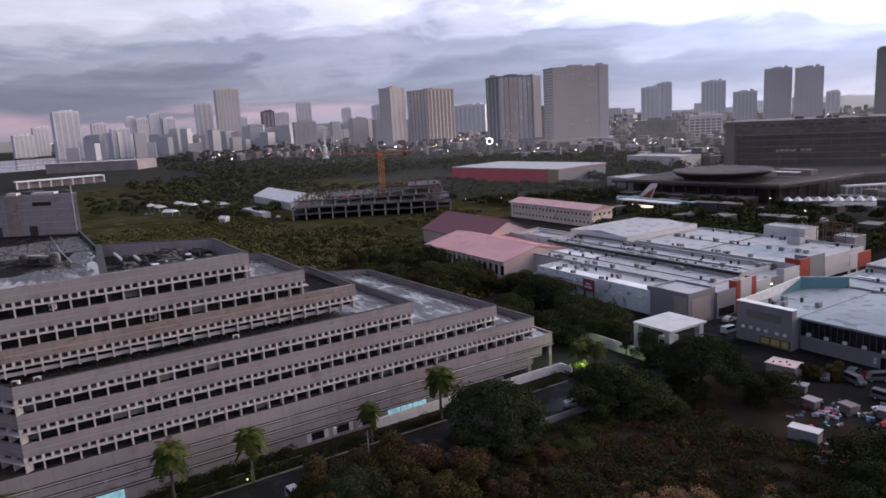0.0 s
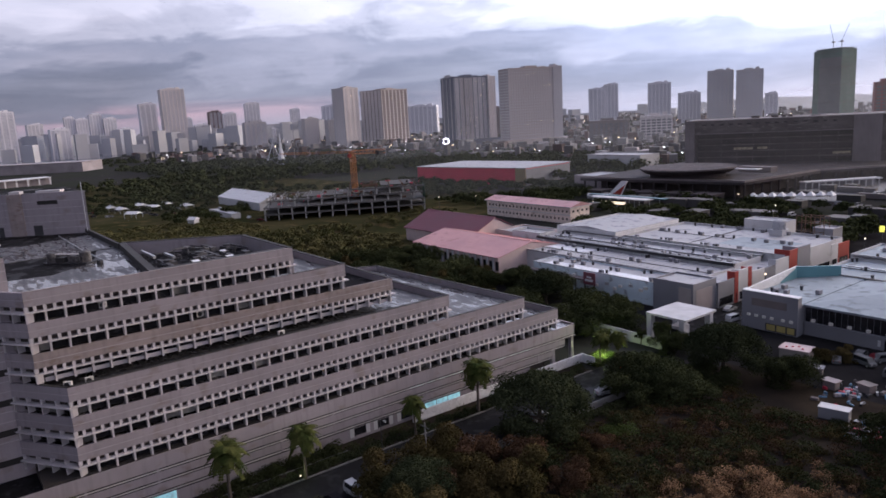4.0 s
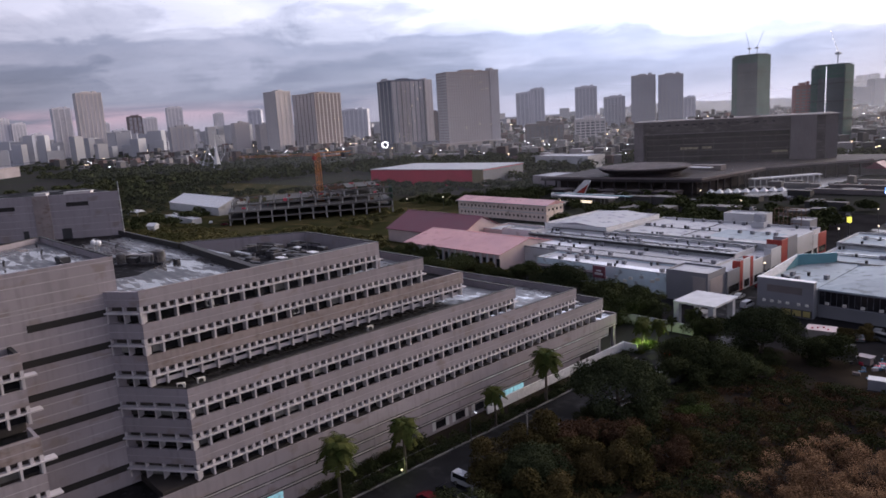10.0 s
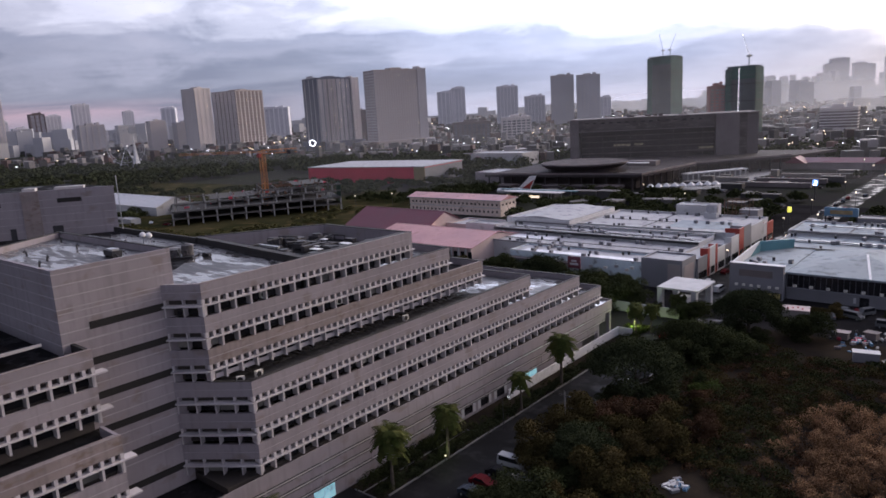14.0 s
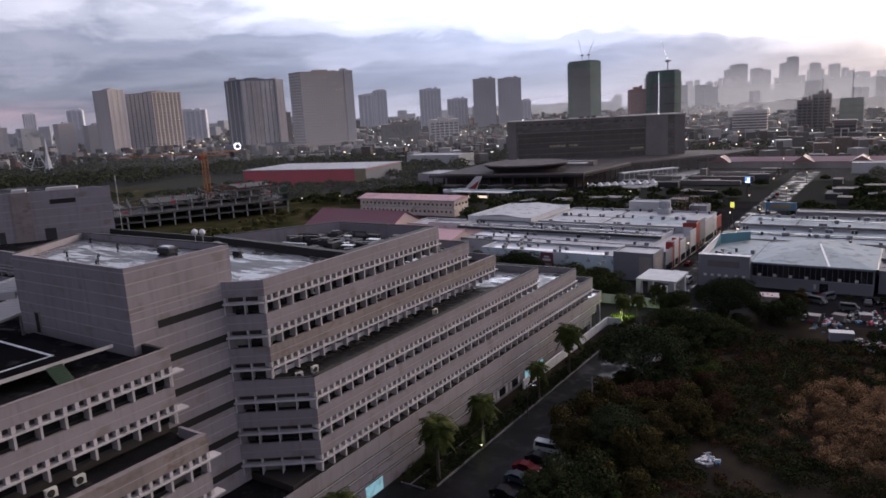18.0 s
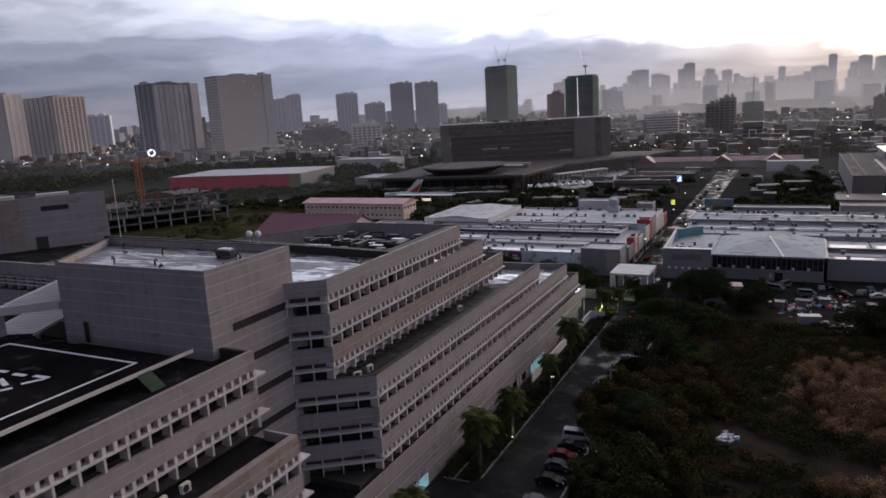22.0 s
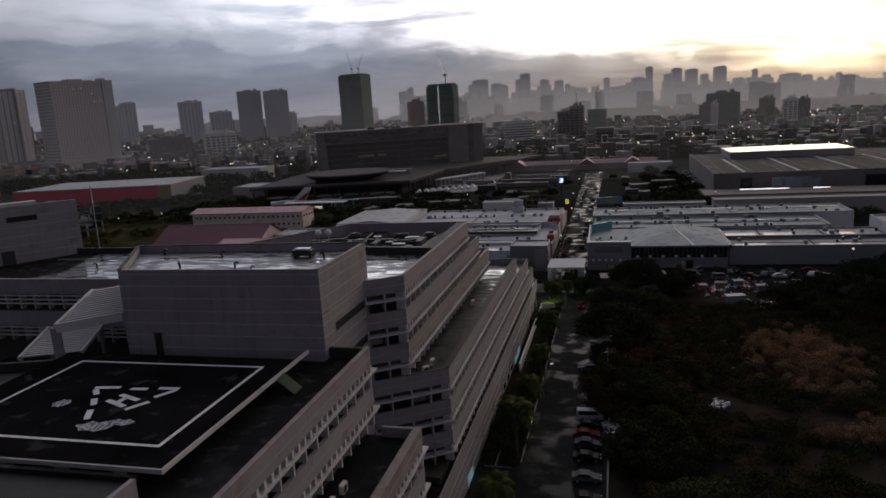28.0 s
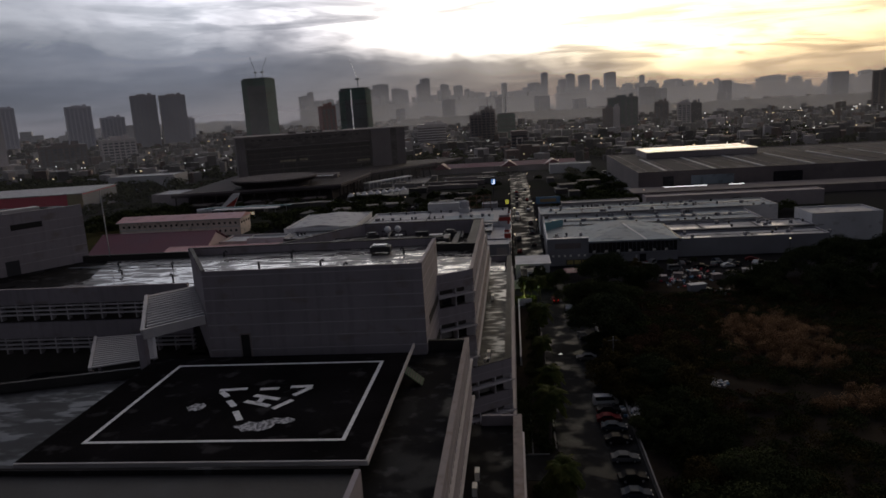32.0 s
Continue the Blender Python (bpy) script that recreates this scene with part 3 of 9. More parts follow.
def window_band(a, b, ztop, parent, tip_a=0.0, tip_b=0.9, band=2.12, brown=False, singles=True, sides=0.0, slotted=True, sill=False, thin=False):
    """One storey of facade along a-b: spandrel, upper slots between fins, a thin ledge, and the windows below it."""
    m, run = along(a, b)
    z = ztop - STOREY
    up_z = Matrix.Translation((0, 0, z))
    n = max(1, round(run / MOD))
    step = run / n
    spandrel = boxes("spandrel", [(-sides, 0, ztop - band, run + sides, 0.45, ztop)], CONCRETE_BROWN if brown else CONCRETE, parent, m=m)
    boxes("pour_seam", [(0, -0.012, ztop - 1.16, run, 0, ztop - 1.08)], POUR, parent, m=m)
    boxes("ledge", [(-tip_a, -0.42 if thin else -0.22, z + 1.42, run + tip_b, 1.25, z + 1.62)], LEDGE, parent, m=m)
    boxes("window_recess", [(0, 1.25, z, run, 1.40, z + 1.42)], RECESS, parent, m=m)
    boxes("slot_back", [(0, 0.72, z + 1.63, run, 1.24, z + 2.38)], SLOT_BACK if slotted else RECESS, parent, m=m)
    if sill:
        boxes("sill_wall", [(0, 0.85, z, run, 1.0, z + 0.62)], LEDGE, parent, m=m)
    for k in range(n + 1):
        same_mesh("mullion", POST if thin else MULLION, m @ up_z @ Matrix.Translation((min(max(k * step, 0.12), run - 0.12), 0, 0)), parent)
        if k < n and singles:
            same_mesh("window_pane", PANE, m @ up_z @ Matrix.Translation((k * step, 0, 0)), parent)
            if bays.random() < 0.10:
                same_mesh("window_blind", BLINDS, m @ up_z @ Matrix.Translation((k * step, 0, 0)), parent)
    return m, run, step, n, z, slotted, thin


def fins(bands, name, parent):
    """The fins of several storeys, each half a window apart, joined."""
    v, f = [], []
    for m, run, step, n, z, slotted, thin in bands:
        for k in range(2 * n + 1 if slotted else n + 1):
            u = min(max(k * step / (2 if slotted else 1), 0.19), run - 0.19)
            c = len(v)
            v += [tuple(m @ Vector(p)) for p in box_verts(u - (0.08 if thin else 0.20), 0.004, z + 1.62, u + (0.08 if thin else 0.20), 1.25, z + 2.40)]
            f += [tuple(i + c for i in q) for q in BOX_FACES]
    return tagged(link_mesh(name, v, f, LEDGE, parent, "short pale concrete fins between slots"), kind="stuff")


XU, XL = -4.45, 0.0                    # upper and lower street faces
TOP = {8: 36.1, 7: 31.6, 6: 27.1, 5: 22.6, 4: 18.1, 3: 13.6, 2: 9.1}
ENDS = {8: 37.0, 7: 46.85, 6: 56.7, 5: 66.6, 4: 86.4, 3: 96.3, 2: 101.8}
DIAG_IN, DIAG_UP, DIAG_LOW = (-8.9, -6.1), (-4.45, -3.05), (0.0, 0.0)

for k in (8, 7, 6, 5, 4, 3):
    xf = XU if k >= 6 else XL
    corner = DIAG_UP if k >= 6 else DIAG_LOW
    storey = new("storey")
    storey.parent = office
    b1 = window_band(corner, (xf, ENDS[k]), TOP[k], storey, tip_a=0.2, brown=(k == 6), sill=(k == 6))
    b2 = window_band(DIAG_IN, corner, TOP[k], storey, tip_b=0.2, slotted=False, thin=True)
    fins([b1, b2], "fin_work", storey)
    # end wall of the storey, behind the ledge's tip
    boxes("end_wall", [(xf - 1.4, ENDS[k] - 0.35, TOP[k] - STOREY, xf - 0.15, ENDS[k] - 0.0, TOP[k] - 2.25)], CONCRETE_WHITE, storey)


def footprint(k):
    """The outline of a storey, inside its facade."""
    ye = ENDS[k]
    if k >= 6:
        return [(-8.9, -4.7), (XU - 1.38, -2.1), (XU - 1.38, ye - 0.3), (-27, ye - 0.3), (-44, ye - 17), (-44, -4.7)]
    if k == 5:
        return [(-8.9, -4.7), (XL - 1.38, 0.9), (XL - 1.38, ye - 0.3), (-38, ye - 1.5), (-56, ye - 18), (-56, -4.7)]
    return [(-8.9, -4.7), (XL - 1.38, 0.9), (XL - 1.38, ye - 0.3), (-54, ye - 3.4), (-60, ye - 14), (-60, -4.7)]


for k in (7, 6, 5, 4, 3):
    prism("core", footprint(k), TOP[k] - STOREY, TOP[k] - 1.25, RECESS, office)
    fp = footprint(k)
    prism("terrace_floor", [(x - 0.0, y) for x, y in fp], TOP[k] - 1.25, TOP[k] - 1.15, ROOF_WET if k in (7, 5, 4, 3) else ROOF_DARK, office)
    # parapets round the end of the terrace
    e = ENDS[k]
    pts = fp[2:5]
    pts = [(XU if k >= 6 else XL, e)] + [(pts[1][0], pts[1][1] + 0.3), (pts[2][0], pts[2][1] + 0.3)]
    for a, b in zip(pts, pts[1:]):
        m, run = along(b, a)
        boxes("end_parapet", [(0, 0, TOP[k] - 2.25, run, 0.42, TOP[k] - 0.003)], CONCRETE, office, m=m)
        boxes("parapet_cap", [(0, -0.02, TOP[k], run, 0.62, TOP[k] + 0.09)], BITUMEN, office, m=m)
    a, b = (pts[2][0], pts[2][1]), (pts[1][0], pts[1][1])
for k, x in ((8, XU), (7, XU), (6, XU), (5, XL), (4, XL), (3, XL)):
    y0 = DIAG_UP[1] if k >= 6 else 0.0
    boxes("parapet_cap", [(x - 0.47, (y0 if k in (8, 5) else ENDS[k + 1]), TOP[k], x + 0.02, ENDS[k], TOP[k] + 0.07)], CONCRETE_BROWN if k in (8, 6) else BITUMEN, office)
# terrace along the street face at the step between the two faces
prism("terrace_floor", [(-5.65, -3.2), (-0.5, 0.4), (-0.5, ENDS[6] + 0.2), (-5.65, ENDS[6] + 0.2)], 21.3, 21.48, ROOF_STREAK, office)
boxes("terrace_upstand", [(-0.95, 0.4, 21.48, -0.46, ENDS[5] - 0.3, 22.58)], BITUMEN, office)
m, run = along(DIAG_IN, DIAG_LOW)
boxes("parapet_cap", [(4.8, -0.02, 22.6, run + 0.1, 0.5, 22.67)], BITUMEN, office, m=m)
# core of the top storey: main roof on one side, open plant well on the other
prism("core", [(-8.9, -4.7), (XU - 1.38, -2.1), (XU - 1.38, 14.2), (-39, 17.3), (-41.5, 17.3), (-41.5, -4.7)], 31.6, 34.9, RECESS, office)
prism("main_roof", [(-8.9, -4.7), (XU - 0.46, -2.0), (XU - 0.46, 14.0), (-39, 17.2), (-41.5, 17.2), (-41.5, -4.7)], 34.9, 35.0, ROOF_WET, office)
m, run = along((-39, 17.4), (XU - 0.46, 14.2))
boxes("roof_upstand", [(0, -0.2, 31.4, run, 1.0, 36.15)], BITUMEN, office, m=m)
for a, b in (((XU, ENDS[8]), (-27, ENDS[8])), ((-27, ENDS[8]), (-39.5, 17.5))):
    m, run = along(b, a)
    boxes("well_parapet", [(0, 0, 31.6, run, 0.45, 36.1)], CONCRETE, office, m=m)
    boxes("parapet_cap", [(0, -0.03, 36.1, run, 0.62, 36.20)], BITUMEN, office, m=m)
boxes("street_parapet_back", [(XU - 1.85, 14.3, 31.6, XU - 1.42, ENDS[8] - 0.5, 36.05)], CONCRETE, office)
boxes("parapet_top", [(XU - 1.9, 14.3, 35.9, XU - 0.5, ENDS[8] - 0.4, 36.14)], BITUMEN, office)
prism("well_floor", [(XU - 1.85, 14.9), (XU - 1.85, ENDS[8] - 0.4), (-27, ENDS[8] - 0.4), (-38.8, 18.2)], 33.5, 33.7, ROOF_DARK, office)

# penthouse with its blank boarded walls
PENT = [(-33.6, -19.2), (-8.9, -19.0), (-8.9, -4.2), (-41.6, -4.9)]
prism("penthouse", [(x, y) for x, y in PENT], 30.0, 39.7, CONCRETE, office, "blank board-marked concrete penthouse")
prism("penthouse_roof", [(-33.2, -18.8), (-9.3, -18.6), (-9.3, -4.6), (-41.0, -5.3)], 39.7, 39.82, ROOF_WET, office)
for a, b in zip(PENT, PENT[1:] + PENT[:1]):
    m, run = along(a, b)
    boxes("penthouse_parapet", [(0, 0, 39.7, run, 0.38, 40.7)], CONCRETE, office, m=m)
for a, b in ((PENT[2], PENT[3]), (PENT[3], PENT[0])):
    m, run = along(a, b)
    boxes("parapet_cap", [(0.02, -0.02, 40.7, run - 0.02, 0.42, 40.8)], BITUMEN, office, m=m)
# pour lines on the penthouse walls
for z in (31.5, 32.95, 34.4, 35.85, 37.3, 38.75, 40.1):
    for a, b in (PENT[:2], PENT[1:3]):
        m, run = along(a, b)
        boxes("pour_line", [(0.0, -0.014, z, run, 0.0, z + 0.12)], POUR, office, m=m)
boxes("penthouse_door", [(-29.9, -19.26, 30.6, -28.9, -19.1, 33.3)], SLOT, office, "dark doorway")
boxes("door_frame", [(-30.05, -19.3, 30.6, -29.9, -19.1, 33.45), (-28.9, -19.3, 30.6, -28.75, -19.1, 33.45), (-29.9, -19.3, 33.3, -28.9, -19.1, 33.45)], CONCRETE_BROWN, office)
# recessed wall between the two wings; black sheets stand for each storey's slot shade
boxes("link_wall", [(-11.0, -18.98, 8.0, -8.9, -4.5, 29.98)], CONCRETE, office)
for z in (33.2, 28.7, 24.2, 19.7, 15.2, 10.7):
    y0 = -15.6 if z > 33 else -18.9
    boxes("wall_slot", [(-8.95, y0, z - 0.45, -8.86, -6.05, z + 0.5)], SLOT, office, "black sheet for a shaded horizontal slot")
for z in (35.3, 31.6, 30.2, 27.3, 25.8, 22.8, 21.3, 18.3, 16.8, 13.8):
    boxes("pour_line", [(-8.9, -18.9, z, -8.886, -6.1, z + 0.12)], POUR, office)

# podium; its long slots towards the street are near-flush black faces for shade
pod = new("podium")
pod.parent = office
for i, (z0, z1, x, ye) in enumerate(((6.85, 9.1, 0.35, 101.8), (4.95, 6.2, 0.2, 98.5), (3.05, 4.3, 0.1, 94.5))):
    boxes("podium_band", [(x - 0.2, -75, z0, x, ye, z1)], CONCRETE, pod)
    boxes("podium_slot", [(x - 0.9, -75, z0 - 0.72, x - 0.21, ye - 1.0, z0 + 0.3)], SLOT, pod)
    boxes("white_rail", [(x - 0.20, -75, z0 - 0.42, x - 0.03, ye, z0 - 0.28)], CONCRETE_WHITE, pod)
boxes("podium_wall", [(-0.75, -75, 0, -0.30, 88, 2.65)], CONCRETE, pod)
boxes("podium_roof", [(-8.9, -18.2, 7.9, -0.15, 1.2, 8.0), ], ROOF_DARK, pod)
boxes("podium_core", [(-60, -4.7, 0, -0.9, 93, 9.0)], RECESS, pod)
boxes("podium_core", [(-60, -75, 0, -0.9, -4.7, 7.9)], RECESS, pod)
boxes("podium_end_band", [(-60, 101.4, 6.85, 0.35, 101.8, 9.1)], CONCRETE, pod)
boxes("podium_soffit", [(-60, 93, 8.0, -0.15, 101.4, 8.6)], CONCRETE, pod)
boxes("terrace_floor", [(-60, 93, 8.6, -0.15, 101.4, 8.7)], ROOF_WET, pod)
for x, y in ((-0.3, 101.0), (-0.3, 95.0), (-7, 101.0), (-14, 101.0), (-21, 101.0)):
    boxes("column", [(x - 0.4, y - 0.4, 0, x + 0.4, y + 0.4, 8.0)], CONCRETE, pod)
for y in (44.2, 49.2, 54.4):
    boxes("low_window", [(-0.31, y, 0.7, -0.24, y + 2.4, 2.1)], GLASS_DARK, pod, "small dark window")
    boxes("window_surround", [(-0.31, y - 0.9, 0.5, -0.27, y - 0.1, 2.3)], WALL_LIGHT, pod)
    boxes("window_surround", [(-0.31, y + 2.5, 0.5, -0.27, y + 3.3, 2.3)], WALL_LIGHT, pod)
for y0, y1 in ((60.0, 62.6), (62.8, 65.4), (65.6, 68.6)):
    boxes("entrance_glass", [(-0.31, y0, 0.1, -0.22, y1, 2.6)], LAMP_COOL, pod, "teal-lit entrance glazing")
boxes("entrance_glass", [(-0.31, 8.5, 0.1, -0.22, 12.5, 2.4)], LAMP_COOL, pod, "teal-lit entrance glazing")
for y in np.arange(-70, 96, 10.0):
    boxes("slot_post", [(0.0, y, 2.65, 0.16, y + 0.35, 7.0)], CONCRETE, pod)
boxes("lit_strip", [(0.22, y, 6.47, 0.33, y + ln, 6.58) for y, ln in ((56.5, 3.0), (60.4, 1.6), (63, 7.5), (71.6, 9.0), (82, 6.0))], LAMP_STRIP, pod, "thin lit strip")

# ---- the near wing with the helipad ----
wing = thing("office_wing", "concrete office wing with stepped window storeys and a roof helipad", "building")
WX, WXL, WY = -4.35, 1.15, -17.6
for top, x, ye in ((31.6, WX, WY), (27.1, WX, WY), (22.7, WXL, WY - 0.5), (18.2, WXL, WY - 0.5), (13.7, WXL, WY - 0.5)):
    storey = new("storey")
    storey.parent = wing
    b = window_band((x, -74.0), (x, ye), top, storey, tip_b=1.4, brown=(top == 22.7), singles=top > 20)
    fins([b], "fin_work", storey)
    boxes("end_wall", [(x - 1.4, ye - 0.4, top - STOREY, x - 0.15, ye, top - 2.25)], CONCRETE_WHITE, storey)
    boxes("end_return", [(x - 4.5, ye - 0.42, top - 2.25, x - 0.02, ye - 0.02, top - 0.003)], CONCRETE, storey)
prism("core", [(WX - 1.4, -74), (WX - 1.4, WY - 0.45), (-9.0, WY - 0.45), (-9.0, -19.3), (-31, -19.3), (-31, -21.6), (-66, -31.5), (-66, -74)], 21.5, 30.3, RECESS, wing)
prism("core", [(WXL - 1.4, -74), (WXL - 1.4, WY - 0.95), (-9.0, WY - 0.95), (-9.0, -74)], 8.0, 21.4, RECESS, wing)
prism("wing_roof", [(WX - 0.46, -74), (WX - 0.46, WY - 0.45), (-9.0, WY - 0.45), (-9.0, -19.3), (-31, -19.3), (-31, -21.6), (-66, -31.5), (-66, -74)], 30.3, 30.42, ROOF_DARK, wing)
prism("wet_roof", [(-38.5, -74), (-38.5, -24.4), (-65.5, -32.0), (-65.5, -74)], 30.43, 30.46, ROOF_STREAK, wing)
m, run = along((-66, -31.5), (-31, -21.6))
boxes("roof_parapet", [(0, 0, 29.0, run, 0.5, 31.4)], BITUMEN, wing, m=m)
boxes("parapet_cap", [(WX - 0.48, -74, 31.6, WX + 0.03, WY + 0.02, 31.68)], CONCRETE_BROWN, wing)
boxes("roof_kerb", [(-9.0, WY - 0.5, 30.4, WX - 0.5, WY - 0.05, 31.6)], BITUMEN, wing)
boxes("terrace_floor", [(WX - 1.2, -74, 21.4, WXL - 0.46, WY - 0.5, 21.5)], ROOF_DARK, wing)
boxes("terrace_upstand", [(WXL - 0.95, -74, 21.5, WXL - 0.46, WY - 0.95, 22.68)], CONCRETE_BROWN, wing)
boxes("plant_room", [(-60, -62, 30.4, -10.2, -49.2, 32.9)], BITUMEN, wing, "dark low plant room")
boxes("plant_room_coping", [(-60.1, -49.3, 32.9, -10.0, -48.9, 33.3)], ROOF_DARK, wing)
boxes("plant_room_side", [(-10.2, -62, 30.4, -9.8, -49.4, 33.3)], CONCRETE, wing)

# helipad
pad = thing("helipad", "dark raised helipad deck with white border and worn markings", "helipad")
PX0, PX1, PY0, PY1, PZ = -37.6, -10.2, -46.2, -23.8, 32.35
boxes("deck", [(PX0, PY0, PZ - 0.45, PX1, PY1, PZ)], DECK, pad)
boxes("deck_edge", [(PX0, PY0 - 0.20, PZ - 0.42, PX1 + 0.20, PY0 - 0.01, PZ - 0.05), (PX1 + 0.01, PY0 - 0.01, PZ - 0.42, PX1 + 0.20, PY1 + 3.0, PZ - 0.05)], CONCRETE_WHITE, pad, "pale steel edge beam")
for x in np.arange(PX0 + 2.5, PX1, 5.2):
    for y in (PY0 + 0.6, (PY0 + PY1) / 2, PY1 - 1.0):
        boxes("support_pier", [(x - 0.35, y - 0.3, 30.4, x + 0.35, y + 0.3, PZ - 0.46), (x - 0.7, y - 0.35, PZ - 0.75, x + 0.7, y + 0.35, PZ - 0.46)], CONCRETE_WHITE, pad)
bx0, bx1, by0, by1, w = -34.0, -12.4, -43.3, -26.1, 0.34
for s in ((bx0, by0, bx1, by0 + w), (bx0, by1 - w, bx1, by1), (bx0, by0 + w, bx0 + w, by1 - w), (bx1 - w, by0 + w, bx1, by1 - w)):
    boxes("border_line", [(s[0], s[1], PZ + 0.004, s[2], s[3], PZ + 0.012)], PAINT_WHITE, pad)

# worn triangle and letter
def stripe(a, b, wd):
    m, run = along(a, b)
    boxes("marking", [(0, -wd / 2, PZ + 0.004, run, wd / 2, PZ + 0.011)], PAINT_WHITE, pad, m=m)


for a, b in (((-26.8, -32.9), (-24.2, -32.6)), ((-22.9, -32.8), (-21.1, -32.7)), ((-20.1, -32.4), (-18.0, -32.3)), ((-18.1, -32.6), (-19.2, -34.4)), ((-19.0, -35.4), (-20.2, -37.2)),
             ((-26.4, -33.3), (-25.4, -34.4)), ((-24.9, -35.3), (-23.9, -36.6)), ((-23.4, -37.6), (-22.3, -39.4)), ((-23.3, -35.5), (-20.7, -36.6)), ((-22.9, -34.2), (-20.3, -35.2)), ((-21.9, -34.7), (-22.0, -36.0))):
    stripe(a, b, 0.55)
WORN = material("worn_paint_patch", (0.10, 0.10, 0.11), 0.7, vary=0.3, big=1.2, stain=(0.42, 0.42, 0.45), stain_at=0.48)
for cx, cy, rx_, ry_ in ((-20.6, -40.6, 1.6, 0.9), (-18.8, -39.6, 1.3, 0.6), (-27.4, -36.6, 0.8, 0.8)):
    bm = bmesh.new()
    ring = [bm.verts.new((cx + rx_ * math.cos(k * 0.5236) * (1 + 0.2 * math.sin(k * 2.3)), cy + ry_ * math.sin(k * 0.5236) * (1 + 0.2 * math.cos(k * 3.1)), PZ + 0.006)) for k in range(12)]
    bm.faces.new(ring)
    part("worn_patch", bm, WORN, pad, "patch of worn white paint")
gangway = thing("helipad_ramp", "dark green folding access ramp beside the helipad", "ramp")
link_mesh("ramp_plate", [(-10.1, -28.4, 32.0), (-10.1, -26.6, 32.0), (-8.4, -26.4, 30.5), (-8.4, -28.2, 30.5), (-10.1, -28.4, 31.85), (-10.1, -26.6, 31.85), (-8.4, -26.4, 30.42), (-8.4, -28.2, 30.42)],
          [(3, 2, 1, 0), (4, 5, 6, 7), (0, 1, 5, 4), (1, 2, 6, 5), (2, 3, 7, 6), (3, 0, 4, 7)], GREEN_NET, gangway)
for k in range(7):
    f_ = k / 7
    boxes("tread", [(-10.0 + 1.6 * f_, -28.3, 31.98 - 1.5 * f_, -9.9 + 1.6 * f_, -26.6, 32.03 - 1.5 * f_)], METAL_DARK, gangway)


def ac_unit(x, y, z, turn, label="cream outdoor air-conditioning unit"):
    t = thing("ac_unit", label, "air conditioner", (x, y, z), turn, "outdoor air conditioners")
    boxes("casing", [(-0.55, -0.2, 0.08, 0.55, 0.25, 1.0)], AC_WHITE, t)
    boxes("foot", [(-0.5, -0.2, 0, -0.4, 0.25, 0.08), (0.4, -0.2, 0, 0.5, 0.25, 0.08)], METAL_DARK, t)
    bm = bmesh.new()
    bmesh.ops.create_cone(bm, cap_ends=True, segments=18, radius1=0.38, radius2=0.38, depth=0.04, matrix=Matrix.Translation((-0.1, -0.22, 0.55)) @ Matrix.Rotation(radians(90), 4, "X"))
    part("fan_grille", bm, AC_FAN, t)
    return t


ac = ac_unit(-3.4, 0.6, 21.48, 60)
for x, y, z, tn in ((-3.2, 3.4, 21.48, 90), (-3.4, 33.5, 21.48, 90), (-3.4, -32.9, 21.5, 90), (-3.3, -30.1, 21.5, 90), (-3.3, -44, 21.5, 90),
                    (-5.4, 7, 31.7, 90), (-5.6, 21, 27.2, 90)):
    copy_thing(ac, pose(x, y, z, 0, 0, tn))

# ---- the rear block and its tower ----
rear = thing("rear_block", "long concrete rear block with a blank stair tower on its roof", "building")
for top in (36.1, 31.3):
    storey = new("storey")
    storey.parent = rear
    m, run = along((-130, -5.2), (-42.4, -5.2))
    boxes("spandrel", [(0, 0, top - 2.2, run, 0.45, top)], CONCRETE, storey, m=m)
    for z in (top - 2.6, top - 3.2, top - 3.8):
        boxes("louvre_beam", [(0, 0.05, z, run, 0.5, z + 0.2)], LEDGE, storey, m=m)
    for u in np.arange(1.0, run, 2.463):
        boxes("mullion", [(u - 0.1, 0.15, top - 4.5, u + 0.1, 1.1, top - 2.2)], LEDGE, storey, m=m)
boxes("core", [(-130, -3.9, 8, -41.6, 17, 35.0)], RECESS, rear)
boxes("flat_roof", [(-130, -4.7, 35.0, -41.7, 17, 35.1)], ROOF_WET, rear)
boxes("back_parapet", [(-130, 17, 30, -39.2, 17.5, 36.1)], BITUMEN, rear)
# tower turned to the block
tm, trun = along((-94.6, -16.0), (-70.5, 17.9))
prism("tower", [(-94.6, -16.0), (-70.5, 17.9), (-92, 17.4), (-112, -15.0)], 35.1, 44.6, CONCRETE, rear, "blank concrete roof tower")
prism("tower_roof", [(-94.8, -15.2), (-71.5, 17.5), (-91.5, 17.2), (-111, -14.5)], 44.6, 44.7, ROOF_DARK, rear)
for z in (36.6, 38.1, 42.8):
    boxes("tower_pour_line", [(0, -0.014, z, trun, 0.0, z + 0.1)], POUR, rear, m=tm)
boxes("tower_pour_line", [(0, -0.014, 39.6, trun, 0.0, 39.7)], POUR, rear, m=tm)
boxes("tower_pour_line", [(0, -0.014, 41.2, trun, 0.0, 41.3)], POUR, rear, m=tm)
boxes("roof_hatch", [(trun - 11.5, 1.0, 44.6, trun - 6.0, 3.0, 45.2)], CONCRETE_WHITE, rear, m=tm)
boxes("roof_hatch", [(trun - 17.4, 0.6, 44.75, trun - 15.0, 2.4, 45.3)], CONCRETE_WHITE, rear, m=tm)
# black sheets stand in for the slits' inner shade
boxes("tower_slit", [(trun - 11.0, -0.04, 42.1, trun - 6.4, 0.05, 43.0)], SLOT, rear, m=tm)
